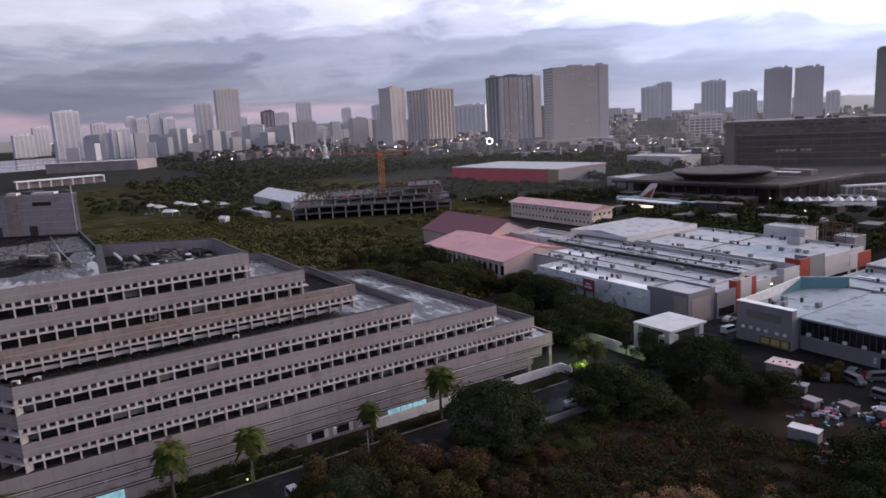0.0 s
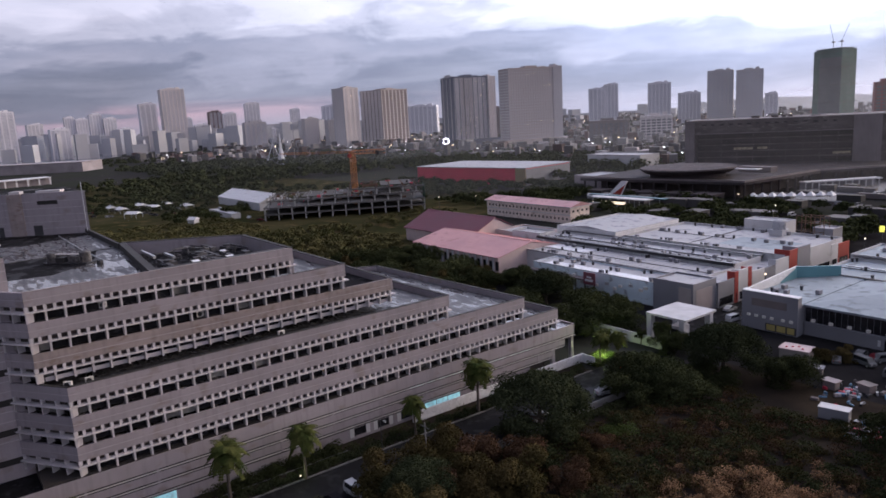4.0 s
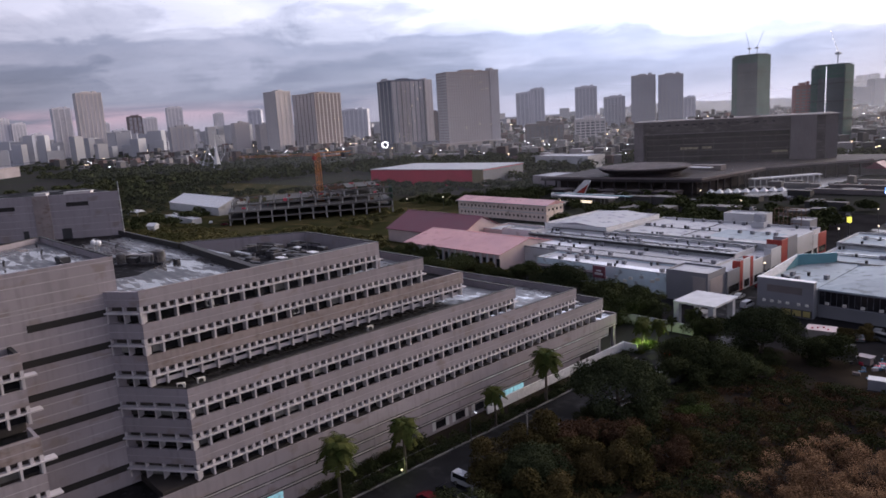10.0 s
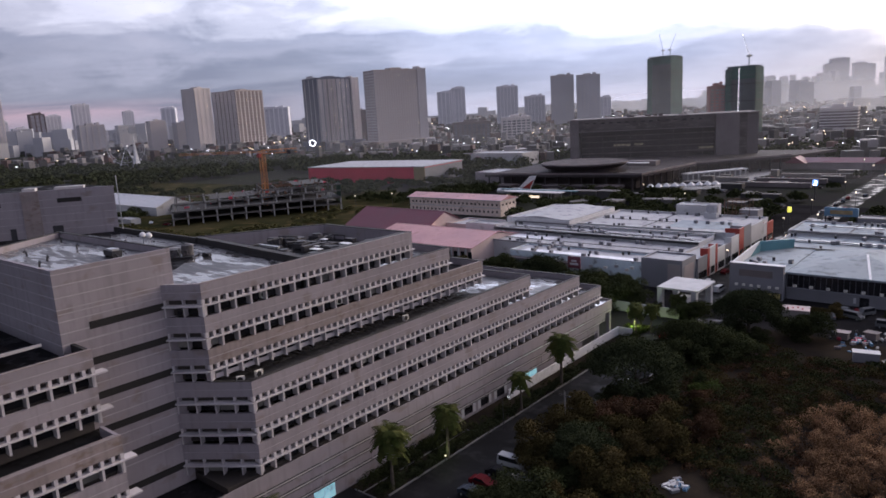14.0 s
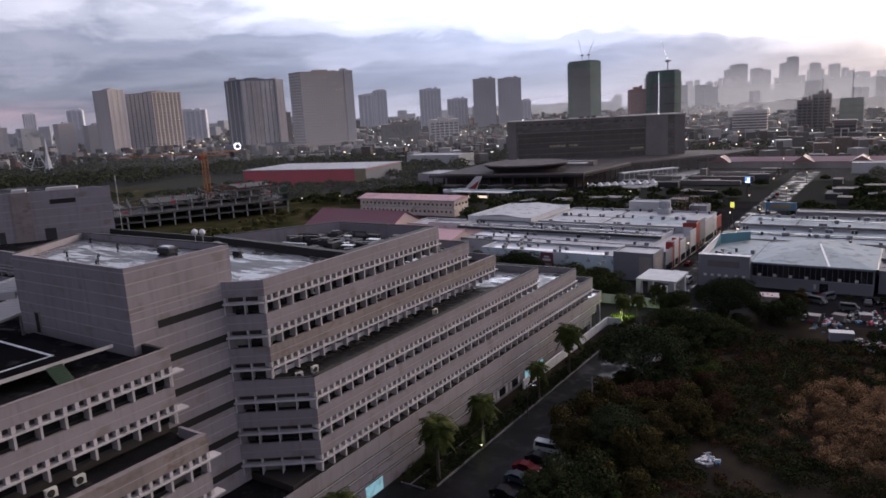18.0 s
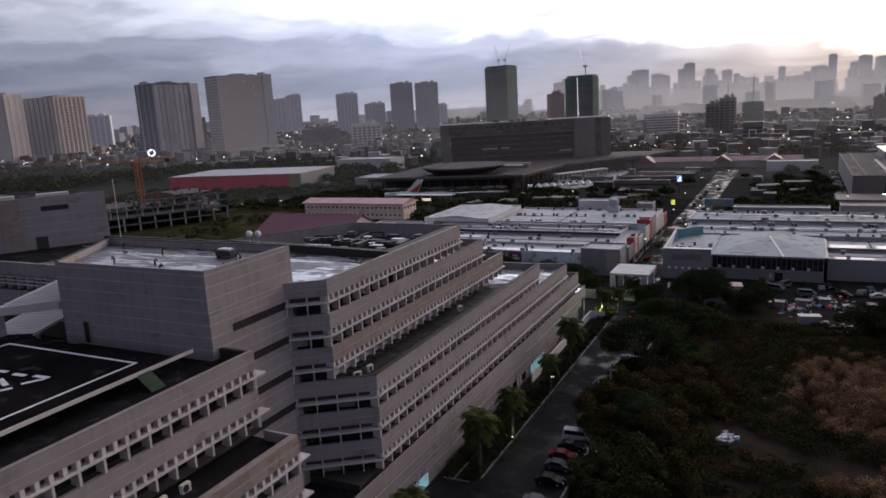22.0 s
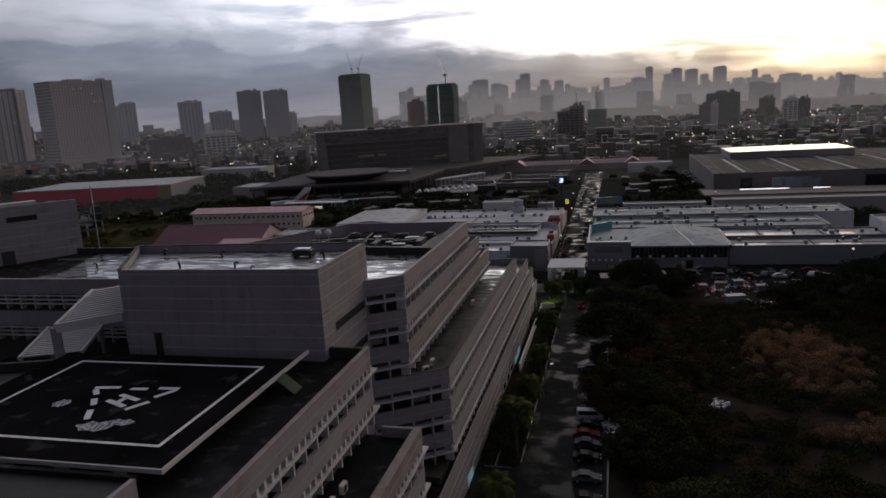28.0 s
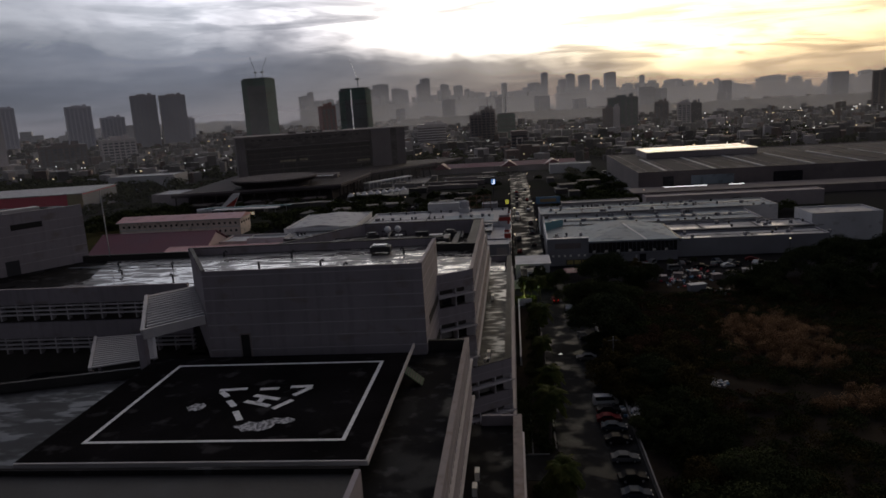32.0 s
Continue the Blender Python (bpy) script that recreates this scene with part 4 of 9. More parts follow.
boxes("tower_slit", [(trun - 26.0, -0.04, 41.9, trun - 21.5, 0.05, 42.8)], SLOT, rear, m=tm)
boxes("tower_door", [(trun - 12.6, -0.05, 35.1, trun - 10.6, 0.05, 37.4)], METAL_DARK, rear, m=tm)
boxes("tower_door", [(trun - 20.5, -0.05, 35.1, trun - 19.4, 0.05, 37.4)], METAL_DARK, rear, m=tm)
boxes("pilaster", [(trun - 17.6, -0.35, 35.1, trun - 14.4, 0.0, 44.75)], CONCRETE_BROWN, rear, "rough weathered pilaster", m=tm)
boxes("tower_coping", [(-0.05, -0.05, 44.6, trun + 0.02, 0.45, 44.75)], CONCRETE, rear, m=tm)

# ---- things on the office roofs ----
prism("dry_felt", [(-41.4, -4.6), (-23.0, -4.6), (-21.5, 3.0), (-28.5, 10.5), (-41.4, 13.5)], 35.004, 35.02, ROOF_DARK, office, "dry dark roof felt")
prism("dry_felt", [(-129.5, -4.6), (-66.0, -4.6), (-62.0, 4.0), (-66.5, 16.8), (-129.5, 16.8)], 35.104, 35.12, ROOF_DARK, rear, "dry dark roof felt")
PLANT_DARK = material("sooty_plant_steel", (0.10, 0.095, 0.098), 0.65, vary=0.3, big=0.5, fine=2.0, stain=(0.035, 0.033, 0.034), stain_at=0.56)
unit = thing("roof_plant_unit", "dark rooftop plant with pipes and drums", "roof plant")
um, urun = along((-34.4, 4.6), (-27.8, 10.0))
boxes("skid", [(-0.2, -1.5, 35.0, urun + 0.3, 1.5, 35.3)], METAL_DARK, unit, m=um)
for u, w_, r_, h_ in ((0.8, -0.5, 0.75, 1.55), (1.2, 0.9, 0.7, 1.4), (7.4, 0.2, 0.95, 1.75)):
    bm = bmesh.new()
    bmesh.ops.create_cone(bm, cap_ends=True, segments=22, radius1=r_, radius2=r_, depth=h_, matrix=um @ Matrix.Translation((u, w_, 35.3 + h_ / 2)))
    bmesh.ops.create_cone(bm, cap_ends=True, segments=22, radius1=r_, radius2=r_ * 0.45, depth=0.25, matrix=um @ Matrix.Translation((u, w_, 35.42 + h_)))
    part("drum", bm, PLANT_DARK, unit, "sooty steel drum")
boxes("pump_casing", [(2.3, -1.2, 35.3, 3.9, 0.2, 36.2)], METAL_DARK, unit, m=um)
boxes("pump_casing", [(4.4, -0.6, 35.3, 5.9, 1.0, 36.35)], PLANT_DARK, unit, m=um)
boxes("header_tray", [(1.6, -0.4, 36.55, 6.6, 0.0, 36.75)], CONCRETE_WHITE, unit, m=um)
for u in (2.2, 4.1, 6.2):
    boxes("tray_leg", [(u - 0.08, -0.3, 35.3, u + 0.08, -0.1, 36.55)], METAL_DARK, unit, m=um)
for u, w_ in ((2.0, 0.6), (3.2, 1.1), (6.4, -0.8)):
    tube("pipe", [um @ Vector((u, w_, 35.3)), um @ Vector((u, w_, 36.3)), um @ Vector((u + 1.3, w_, 36.3)), um @ Vector((u + 1.3, w_, 35.3))], 0.12, PLANT_DARK, unit)
drain = thing("roof_pipe", "long pale pipe laid across the flat roof", "pipe")
tube("pipe", [(-70.0, 11.3, 35.32), (-42.5, 11.3, 35.32), (-26.6, 11.9, 35.32)], 0.10, METAL_GREY, drain)
for k in range(7):
    boxes("support", [(-68.0 + k * 6.4, 11.15, 35.0 if k > 4 else 35.1, -67.7 + k * 6.4, 11.5, 35.25)], METAL_DARK, drain)
pump = thing("roof_pump", "small dark pump box on the wet roof", "roof plant")
boxes("casing", [(-26.6, 10.7, 35.0, -25.3, 11.5, 35.7)], METAL_DARK, pump)
boxes("motor", [(-25.3, 10.9, 35.15, -24.8, 11.3, 35.55)], PLANT_DARK, pump)
pbox = thing("roof_condenser", "dark low condenser box on feet", "roof plant")
boxes("casing", [(-16.5, -9.4, 40.1, -14.0, -8.0, 40.75)], METAL_DARK, pbox)
boxes("lid", [(-16.2, -9.2, 40.75, -14.4, -8.2, 40.95)], METAL_GREY, pbox)
boxes("foot", [(-16.4, -9.3, 39.82, -16.2, -8.1, 40.1), (-14.3, -9.3, 39.82, -14.1, -8.1, 40.1)], METAL_DARK, pbox)
vent = thing("roof_vent", "small dark gooseneck roof vent", "vent", (-21.3, -14.6, 39.82), 0, "penthouse roof vents")
tube("neck", [(0, 0, 0), (0, 0, 0.6), (0.2, 0, 0.8), (0.45, 0, 0.6)], 0.14, METAL_DARK, vent)
for x, y, z in ((-12.3, -9.5, 39.82), (-26.6, -8.6, 39.82), (-28.7, -14.5, 39.82), (-36, -7, 39.82), (-18, -16.8, 39.82), (-58, 6, 35.1), (-52, 10, 35.1), (-48, 2, 35.1), (-62, 12, 35.1)):
    copy_thing(vent, pose(x, y, z, 0, 0, x * 40))
for x, y in ((-15.0, -4.5), (-13.7, -4.3)):
    dome = thing("globe_antenna", "small white globe antenna on a pole", "antenna", (x, y, 40.7), 0, "roof globes")
    tube("pole", [(0, 0, 0), (0, 0, 1.0)], 0.06, METAL_GREY, dome)
    bm = bmesh.new()
    bmesh.ops.create_uvsphere(bm, u_segments=16, v_segments=10, radius=0.42, matrix=Matrix.Translation((0, 0, 1.35)))
    part("globe", bm, PAINT_WHITE, dome)
mast = thing("lightning_rod", "thin roof lightning rod", "mast", (-66, 16.6, 36.1))
tube("rod", [(0, 0, 0), (0, 0, 11)], 0.09, METAL_GREY, mast)
# plant in the open well
WELL_GREY = material("dark_plant_casing", (0.050, 0.047, 0.050), 0.7, vary=0.3, big=0.4, fine=2.0)
wr = random.Random(21)
for k in range(26):
    x, y = wr.uniform(-30, -8), wr.uniform(17, 34.5)
    if x < -18 and y - 18 < (-18 - x) * 0.25:
        continue
    pc = thing("plant_piece", "dark pipe or duct piece in the roof well", "roof plant", (x, y, 33.7), wr.choice((0, 90, 20)), "clutter in the roof well")
    ln = wr.uniform(0.8, 3.2)
    if k % 2:
        tube("pipe", [(-ln, 0, 0.2), (-ln, 0, wr.uniform(0.8, 1.6)), (ln, 0, wr.uniform(0.8, 1.6)), (ln, 0, 0.2)], wr.uniform(0.12, 0.26), wr.choice((WELL_GREY, PLANT_DARK, METAL_DARK)), pc)
        boxes("foot", [(-ln - 0.3, -0.3, 0, -ln + 0.3, 0.3, 0.22)], METAL_DARK, pc)
    else:
        boxes("duct_box", [(-ln, -0.5, 0, ln, 0.5, wr.uniform(0.5, 1.4))], wr.choice((WELL_GREY, WELL_GREY, METAL_DARK, PLANT_DARK)), pc)
for i, (x, y) in enumerate(((-11, 21), (-18, 20.5), (-10.5, 33), (-21.5, 27), (-25, 33.5))):
    ct = thing("cooling_unit", "square rooftop cooling unit with a round fan", "roof plant", (x, y, 33.7), 4 * i, "cooling units in the roof well")
    boxes("casing", [(-1.1, -1.1, 0.25, 1.1, 1.1, 1.1)], WELL_GREY, ct)
    boxes("leg", [(-1.05, -1.05, 0, -0.85, -0.85, 0.25), (0.85, -1.05, 0, 1.05, -0.85, 0.25), (-1.05, 0.85, 0, -0.85, 1.05, 0.25), (0.85, 0.85, 0, 1.05, 1.05, 0.25)], METAL_DARK, ct)
    bm = bmesh.new()
    bmesh.ops.create_cone(bm, cap_ends=True, segments=24, radius1=0.9, radius2=0.82, depth=0.3, matrix=Matrix.Translation((0, 0, 1.25)))
    part("fan_ring", bm, WELL_GREY, ct)
    bm = bmesh.new()
    bmesh.ops.create_cone(bm, cap_ends=True, segments=24, radius1=0.75, radius2=0.75, depth=0.06, matrix=Matrix.Translation((0, 0, 1.42)))
    part("fan_opening", bm, AC_FAN, ct)
duct = thing("roof_duct", "pale sheet-metal duct run with elbows in the roof well", "duct")
boxes("run", [(-33.5, 19.6, 34.6, -24.5, 20.1, 35.05), (-27.5, 22.3, 34.5, -22.0, 22.8, 34.9)], METAL_GREY, duct)
boxes("dark_run", [(-22, 19.6, 34.2, -12, 20.3, 34.8), (-9.5, 17, 33.8, -8.6, 35, 34.5), (-30, 28.4, 34.2, -16, 29.0, 34.8)], WELL_GREY, duct)
for pb in ((-14.6, 23.2, 34.9, -12.4, 24.4, 35.0), (-13.9, 29.0, 34.9, -11.6, 30.2, 35.0), (-20.2, 30.2, 34.9, -18.9, 31.2, 35.0), (-16.4, 25.6, 34.8, -15.2, 26.2, 34.9)):
    boxes("panel", [pb], PAINT_WHITE, duct, "white sheet panel")
boxes("prop", [(x - 0.1, y - 0.1, 33.7, x + 0.1, y + 0.1, 34.8) for x, y in ((-14.3, 23.5), (-12.7, 24.1), (-13.6, 29.3), (-11.9, 29.9), (-20.0, 30.5), (-19.1, 31.0), (-16.2, 25.8), (-15.4, 26.0), (-33, 19.85), (-25, 19.85), (-27, 22.55), (-22.5, 22.55), (-29.5, 28.7), (-17, 28.7), (-21, 19.9))], METAL_DARK, duct)
# slatted canopy and stair beside the penthouse
def raking_beam(name, a, b, half, deep, mat, parent):
    """A straight beam with its top edge from a to b."""
    a, b = Vector(a), Vector(b)
    side = Vector((b.y - a.y, a.x - b.x, 0)).normalized() * half
    drop = Vector((0, 0, deep))
    v = [p + q - r for p in (a, b) for q in (side, -side) for r in (drop, Vector())]
    return link_mesh(name, [tuple(p) for p in v], [(0, 1, 3, 2), (4, 6, 7, 5), (0, 4, 5, 1), (2, 3, 7, 6), (1, 5, 7, 3), (0, 2, 6, 4)], mat, parent)


def slat_panel(parent, near_l, near_r, far_l, far_r, n):
    near_l, near_r, far_l, far_r = (Vector(p) for p in (near_l, near_r, far_l, far_r))
    for k in range(n):
        f = (k + 0.5) / n
        raking_beam("slat", near_l.lerp(far_l, f), near_r.lerp(far_r, f), 0.20, 0.16, CONCRETE_WHITE, parent)


can = thing("slatted_canopy", "white slatted canopy along the penthouse wall on a post", "canopy")
slat_panel(can, (-38.3, -24.0, 35.65), (-33.75, -19.3, 35.65), (-45.6, -9.7, 35.75), (-41.3, -5.5, 35.75), 14)
raking_beam("side_beam", (-38.5, -24.3, 35.75), (-45.8, -9.6, 35.85), 0.20, 0.50, CONCRETE_WHITE, can)
raking_beam("front_fascia", (-38.5, -24.3, 35.8), (-33.8, -19.4, 35.8), 0.16, 1.05, CONCRETE_WHITE, can)
raking_beam("rear_beam", (-45.8, -9.6, 35.7), (-41.5, -5.2, 35.7), 0.16, 0.5, CONCRETE_WHITE, can)
boxes("post", [(-39.3, -24.3, 30.4, -38.5, -23.6, 35.2)], CONCRETE, can)
low_can = thing("slatted_stair_cover", "white slatted cover over the stair to the court", "canopy")
slat_panel(low_can, (-46.6, -21.8, 30.75), (-40.4, -19.0, 30.75), (-52.9, -10.6, 30.75), (-46.6, -8.2, 30.4), 15)
raking_beam("side_beam", (-46.7, -22.0, 30.85), (-53.0, -10.4, 30.85), 0.16, 0.4, CONCRETE_WHITE, low_can)
raking_beam("side_beam", (-40.3, -19.2, 30.85), (-46.5, -8.0, 30.5), 0.16, 0.4, CONCRETE_WHITE, low_can)
boxes("post", [(-53.1, -10.9, 24.1, -52.7, -10.5, 30.5)], CONCRETE, low_can)
boxes("post", [(-46.8, -8.5, 24.1, -46.4, -8.1, 30.1)], CONCRETE, low_can)
boxes("post", [(-46.9, -21.9, 24.1, -46.5, -21.5, 30.4)], CONCRETE, low_can)
court = thing("court_floor_slab", "dark inner court floor slab", "floor", kind="structure")
boxes("slab", [(-66, -36, 23.8, -33, -5.3, 24.1)], ROOF_DARK, court)

# ---- ground, road, water ----
GROUND = link_mesh("ground", [(-4900, -4900, -0.06), (4900, -4900, -0.06), (4900, 4900, -0.06), (-4900, 4900, -0.06)], [(0, 1, 2, 3)], CITY_GROUND)
tagged(GROUND, "dark city ground of asphalt, soil and scrub", "ground", kind="structure")


def sheet(name, poly, z, mat, label, category, thick=0.05):
    return tagged(prism(name, poly, z - thick, z, mat), label, category, kind="structure")


sheet("road", [(6.8, -110), (20.2, -110), (20.2, 112), (24, 117), (24, 126), (6.8, 126)], 0.0, ASPHALT, "wet dark asphalt service road", "road")
sheet("street", [(0.5, 139), (11.5, 139), (11.0, 620), (-3.0, 620)], 0.0, ASPHALT, "wet street running away between low malls", "road")
sheet("drive_bay", [(-0.2, 7.2), (6.8, 7.2), (6.8, 15.2), (-0.2, 15.2)], 0.0, ASPHALT, "asphalt drive bay before the lit entrance", "road")
sheet("planting_strip", [(-0.2, -110), (6.5, -110), (6.5, 7.0), (-0.2, 7.0)], 0.04, SOIL, "planted strip beside the office wing", "ground")
sheet("planting_strip", [(-0.2, 15.4), (5.4, 15.4), (6.3, 15.9), (6.5, 17.0), (6.5, 100), (-0.2, 100)], 0.04, SOIL, "planted strip beside the office podium", "ground")
sheet("vacant_lot", [(20.6, -110), (160, -110), (160, 124), (24.2, 124), (24.2, 116.5), (20.6, 111)], 0.0, SOIL, "overgrown vacant lot with litter", "ground")
sheet("scrub_field", [(-760, 20), (-62, 20), (-62, 118), (-130, 140), (-175, 200), (-215, 300), (-330, 330), (-760, 300)], 0.0, GRASS_GROUND, "dull grass field", "ground")
sheet("mall_yard", [(-130, 124), (130, 124), (130, 330), (-130, 330)], -0.01, PAVING, "worn paved mall yard", "pavement", 0.03)
sheet("bay_water", [(-2600, -900), (-1480, -900), (-1500, 60), (-1640, 260), (-1860, 420), (-2100, 480), (-2300, 420), (-2500, 150)], 0.0, SEA, "calm grey bay water", "water")
tagged(boxes("kerb", [(6.5, -110, -0.05, 6.75, 7.0, 0.16), (6.5, 17.0, -0.05, 6.75, 100, 0.16), (1.0, 15.2, -0.05, 5.4, 15.4, 0.16), (2.6, 15.4, 0.0, 2.8, 41, 0.14), (2.8, 40.8, 0.0, 5.0, 41, 0.14)], KERB), "pale concrete kerb beside the road", "kerb", kind="structure")
tagged(boxes("lot_wall", [(20.2, -110, -0.05, 20.45, 104, 1.3)], KERB), "low grey wall between the road and the lot", "wall", kind="structure")
tagged(boxes("garden_wall", [(1.2, 56, 0, 1.5, 103, 2.0), (1.5, 102.7, 0, 5.0, 103.0, 2.0)], PAINT_WHITE), "low pale garden wall", "wall", kind="structure")
tagged(boxes("boundary_wall", [(-36, 121.6, 0, 9.0, 121.9, 2.6)], WALL_LIGHT), "pale boundary wall beside the gate", "wall", kind="structure")

# ---- low malls and halls beyond the office ----
def block(name, label, category, x0, y0, x1, y1, z1, wall, roof, parapet=0.6, z0=0.0, turn=None):
    """A flat-roofed building: four walls, parapet and a sunk roof."""
    t = thing(name, label, category)
    for span in ((x0, y0, z0, x1, y0 + 0.35, z1), (x0, y1 - 0.35, z0, x1, y1, z1), (x0, y0 + 0.35, z0, x0 + 0.35, y1 - 0.35, z1), (x1 - 0.35, y0 + 0.35, z0, x1, y1 - 0.35, z1)):
        boxes("wall", [span], wall, t)
    boxes("roof", [(x0 + 0.35, y0 + 0.35, z1 - parapet - 0.2, x1 - 0.35, y1 - 0.35, z1 - parapet)], roof, t)
    boxes("coping", [(x0 - 0.06, y0 - 0.06, z1, x1 + 0.06, y0 + 0.4, z1 + 0.1), (x0 - 0.06, y1 - 0.4, z1, x1 + 0.06, y1 + 0.06, z1 + 0.1),
                     (x0 - 0.06, y0 + 0.4, z1, x0 + 0.4, y1 - 0.4, z1 + 0.1), (x1 - 0.4, y0 + 0.4, z1, x1 + 0.06, y1 - 0.4, z1 + 0.1)], ROOF_WHITE if roof in (ROOF_WHITE, ROOF_BLUE) else wall, t)
    return t


WINDOW_MESH = {}


def windows_row(parent, a, b, z0, z1, n, gap=0.35, mat=GLASS_DARK, out=0.04):
    """n windows along the wall a-b, each an object of its own on one mesh."""
    m, run = along(a, b)
    step = run / n
    key = (round(step, 2), round(z1 - z0, 2), gap, mat.name)
    if key not in WINDOW_MESH:
        WINDOW_MESH[key] = shared_box("window", [(gap / 2 * step, -out, 0, step * (1 - gap / 2), out, z1 - z0)], mat)
    for k in range(n):
        same_mesh("window", WINDOW_MESH[key], m @ Matrix.Translation((k * step, 0, z0)), parent)


def gable_hall(name, label, x0, y0, x1, y1, eave, ridge, wall, roof, axis="x", over=0.8, gable_wall=None):
    t = thing(name, label, "building")
    boxes("wall", [(x0, y0, 0, x1, y1, eave)], wall, t)
    gable("gable_wall", x0, y0, x1, y1, eave, eave, ridge - 0.3, gable_wall or wall, t, axis=axis)
    # roof as two slabs with thickness
    for s in (0, 1):
        if axis == "x":
            ym = (y0 + y1) / 2
            ya = y0 - over if s == 0 else y1 + over
            q = [(x0 - over, ya, eave - 0.25), (x1 + over, ya, eave - 0.25), (x1 + over, ym, ridge), (x0 - over, ym, ridge)]
        else:
            xm = (x0 + x1) / 2
            xa = x0 - over if s == 0 else x1 + over
            q = [(xa, y0 - over, eave - 0.25), (xa, y1 + over, eave - 0.25), (xm, y1 + over, ridge), (xm, y0 - over, ridge)]
        v = q + [(x, y, z + 0.22) for x, y, z in q]
        link_mesh("roof_slope", v, [(3, 2, 1, 0), (4, 5, 6, 7), (0, 1, 5, 4), (1, 2, 6, 5), (2, 3, 7, 6), (3, 0, 4, 7)], roof, t)
        n = int((x1 - x0 if axis == "x" else y1 - y0) / 1.6)
        ribs = []
        for k in range(n + 1):
            f = k / n
            a, b, c, d = (Vector(p) for p in v[4:8])
            ribs.append((a.lerp(b, f), d.lerp(c, f)))
        vv, ff = [], []
        for a, b in ribs:
            side = Vector((0.05, 0, 0)) if axis == "x" else Vector((0, 0.05, 0))
            k = len(vv)
            hi = Vector((0, 0, 0.07))
            vv += [tuple(p) for p in (a - side, a + side, b + side, b - side, a - side + hi, a + side + hi, b + side + hi, b - side + hi)]
            ff += [tuple(i + k for i in q) for q in BOX_FACES]
        link_mesh("ribbing", vv, ff, roof, t)["kind"] = "stuff"
    boxes("ridge_cap", [(x0 - over, (y0 + y1) / 2 - 0.3, ridge + 0.18, x1 + over, (y0 + y1) / 2 + 0.3, ridge + 0.30)] if axis == "x" else [((x0 + x1) / 2 - 0.3, y0 - over, ridge + 0.18, (x0 + x1) / 2 + 0.3, y1 + over, ridge + 0.30)], roof, t)
    return t


# pink and maroon halls
hall = gable_hall("pink_roofed_hall", "low hall with faded pink sheet roof and cream columns", -132, 149, -80, 181, 6.3, 9.6, WALL_PINKISH, ROOF_PINK)
for x in np.arange(-130, -81, 3.4):
    boxes("column", [(x - 0.25, 148.4, 0, x + 0.25, 149.0, 6.1)], WALL_LIGHT, hall)
    boxes("window", [(x + 0.9, 148.9, 1.2, x + 2.6, 149.02, 4.6)], GLASS_DARK, hall)
hall = gable_hall("maroon_roofed_hall", "hall with a dark maroon pitched roof and pink gable wall", -170, 170, -122, 198, 6.0, 12.6, WALL_PINKISH, ROOF_MAROON)
annex = block("hall_annex", "pale stepped annex beside the halls", "building", -121, 184, -100, 200, 7.6, WALL_PINKISH, ROOF_WHITE)
windows_row(annex, (-121, 184), (-100, 184), 3.0, 5.2, 5)
annex = block("hall_annex", "small pale annex with a flat roof", "building", -108, 181.5, -92, 190, 9.0, WALL_LIGHT, ROOF_WHITE)

# two-storey cream building with windows
school = thing("cream_building", "two-storey cream building with rows of small windows and pink roof", "building")
boxes("wall", [(-200, 246, 0, -136, 260, 8.2)], WALL_CREAM, school)
boxes("eave", [(-201, 245, 8.2, -135, 261, 8.6)], WALL_LIGHT, school)
gable("roof", -201, 245, -135, 261, 8.6, 8.6, 10.6, ROOF_PINK, school)
windows_row(school, (-199, 246), (-137, 246), 5.6, 6.7, 22, 0.62)
windows_row(school, (-199, 246), (-137, 246), 1.8, 2.9, 22, 0.62)
windows_row(school, (-136, 246.5), (-136, 259.5), 5.6, 6.7, 4, 0.6)
boxes("band", [(-200.1, 245.85, 4.2, -135.9, 246.0, 4.6)], WALL_LIGHT, school)

# the mall on the office side of the street
white_box = block("white_hall", "white flat-roofed cinema hall", "building", -97, 196.5, -66.5, 236, 9.9, PAINT_WHITE, ROOF_WHITE, 0.4)
gable("low_roof", -96, 197.5, -67.5, 235, 9.5, 9.5, 10.8, ROOF_WHITE, white_box, axis="y")
boxes("sign_bars", [(-66.5, 216, 6.2, -66.42, 228, 7.4)], WALL_GREY, white_box)
mall = block("mall_front_range", "long low mall range with a white coated roof", "building", -92, 163, -8, 180, 7.2, WALL_LIGHT, ROOF_WHITE, 0.5)
mall2 = block("mall_front_range", "low mall range with pale blue walls and a white roof", "building", -64, 151, -14.2, 162.8, 6.8, WALL_PALEBLUE, ROOF_WHITE, 0.4)
wa = random.Random(4)
for k in range(15):
    x_, z_ = -61 + k * 3.1 + wa.uniform(-0.8, 0.8), wa.choice((2.6, 3.6, 4.4))
    boxes("wall_ac_unit", [(x_, 150.4, z_, x_ + 1.1, 151.0, z_ + 0.8)], AC_WHITE if k % 3 else METAL_GREY, mall2)
mall3 = block("mall_middle_range", "mall range with a white roof and many air conditioners", "building", -92, 180.4, -8, 195, 8.2, WALL_LIGHT, ROOF_WHITE, 0.7)
mall4 = block("mall_rear_range", "wide mall roof painted white with a pale blue patch", "building", -64, 198, -2, 236, 8.8, WALL_LIGHT, ROOF_WHITE, 0.6)
boxes("blue_patch", [(-30, 206, 8.21, -8, 222, 8.23)], ROOF_BLUE, mall4)
for y in (180.2, 195.3):
    boxes("dark_gutter", [(-92, y - 0.5, 7.6, -8, y + 0.9, 8.5)], METAL_DARK, mall3)
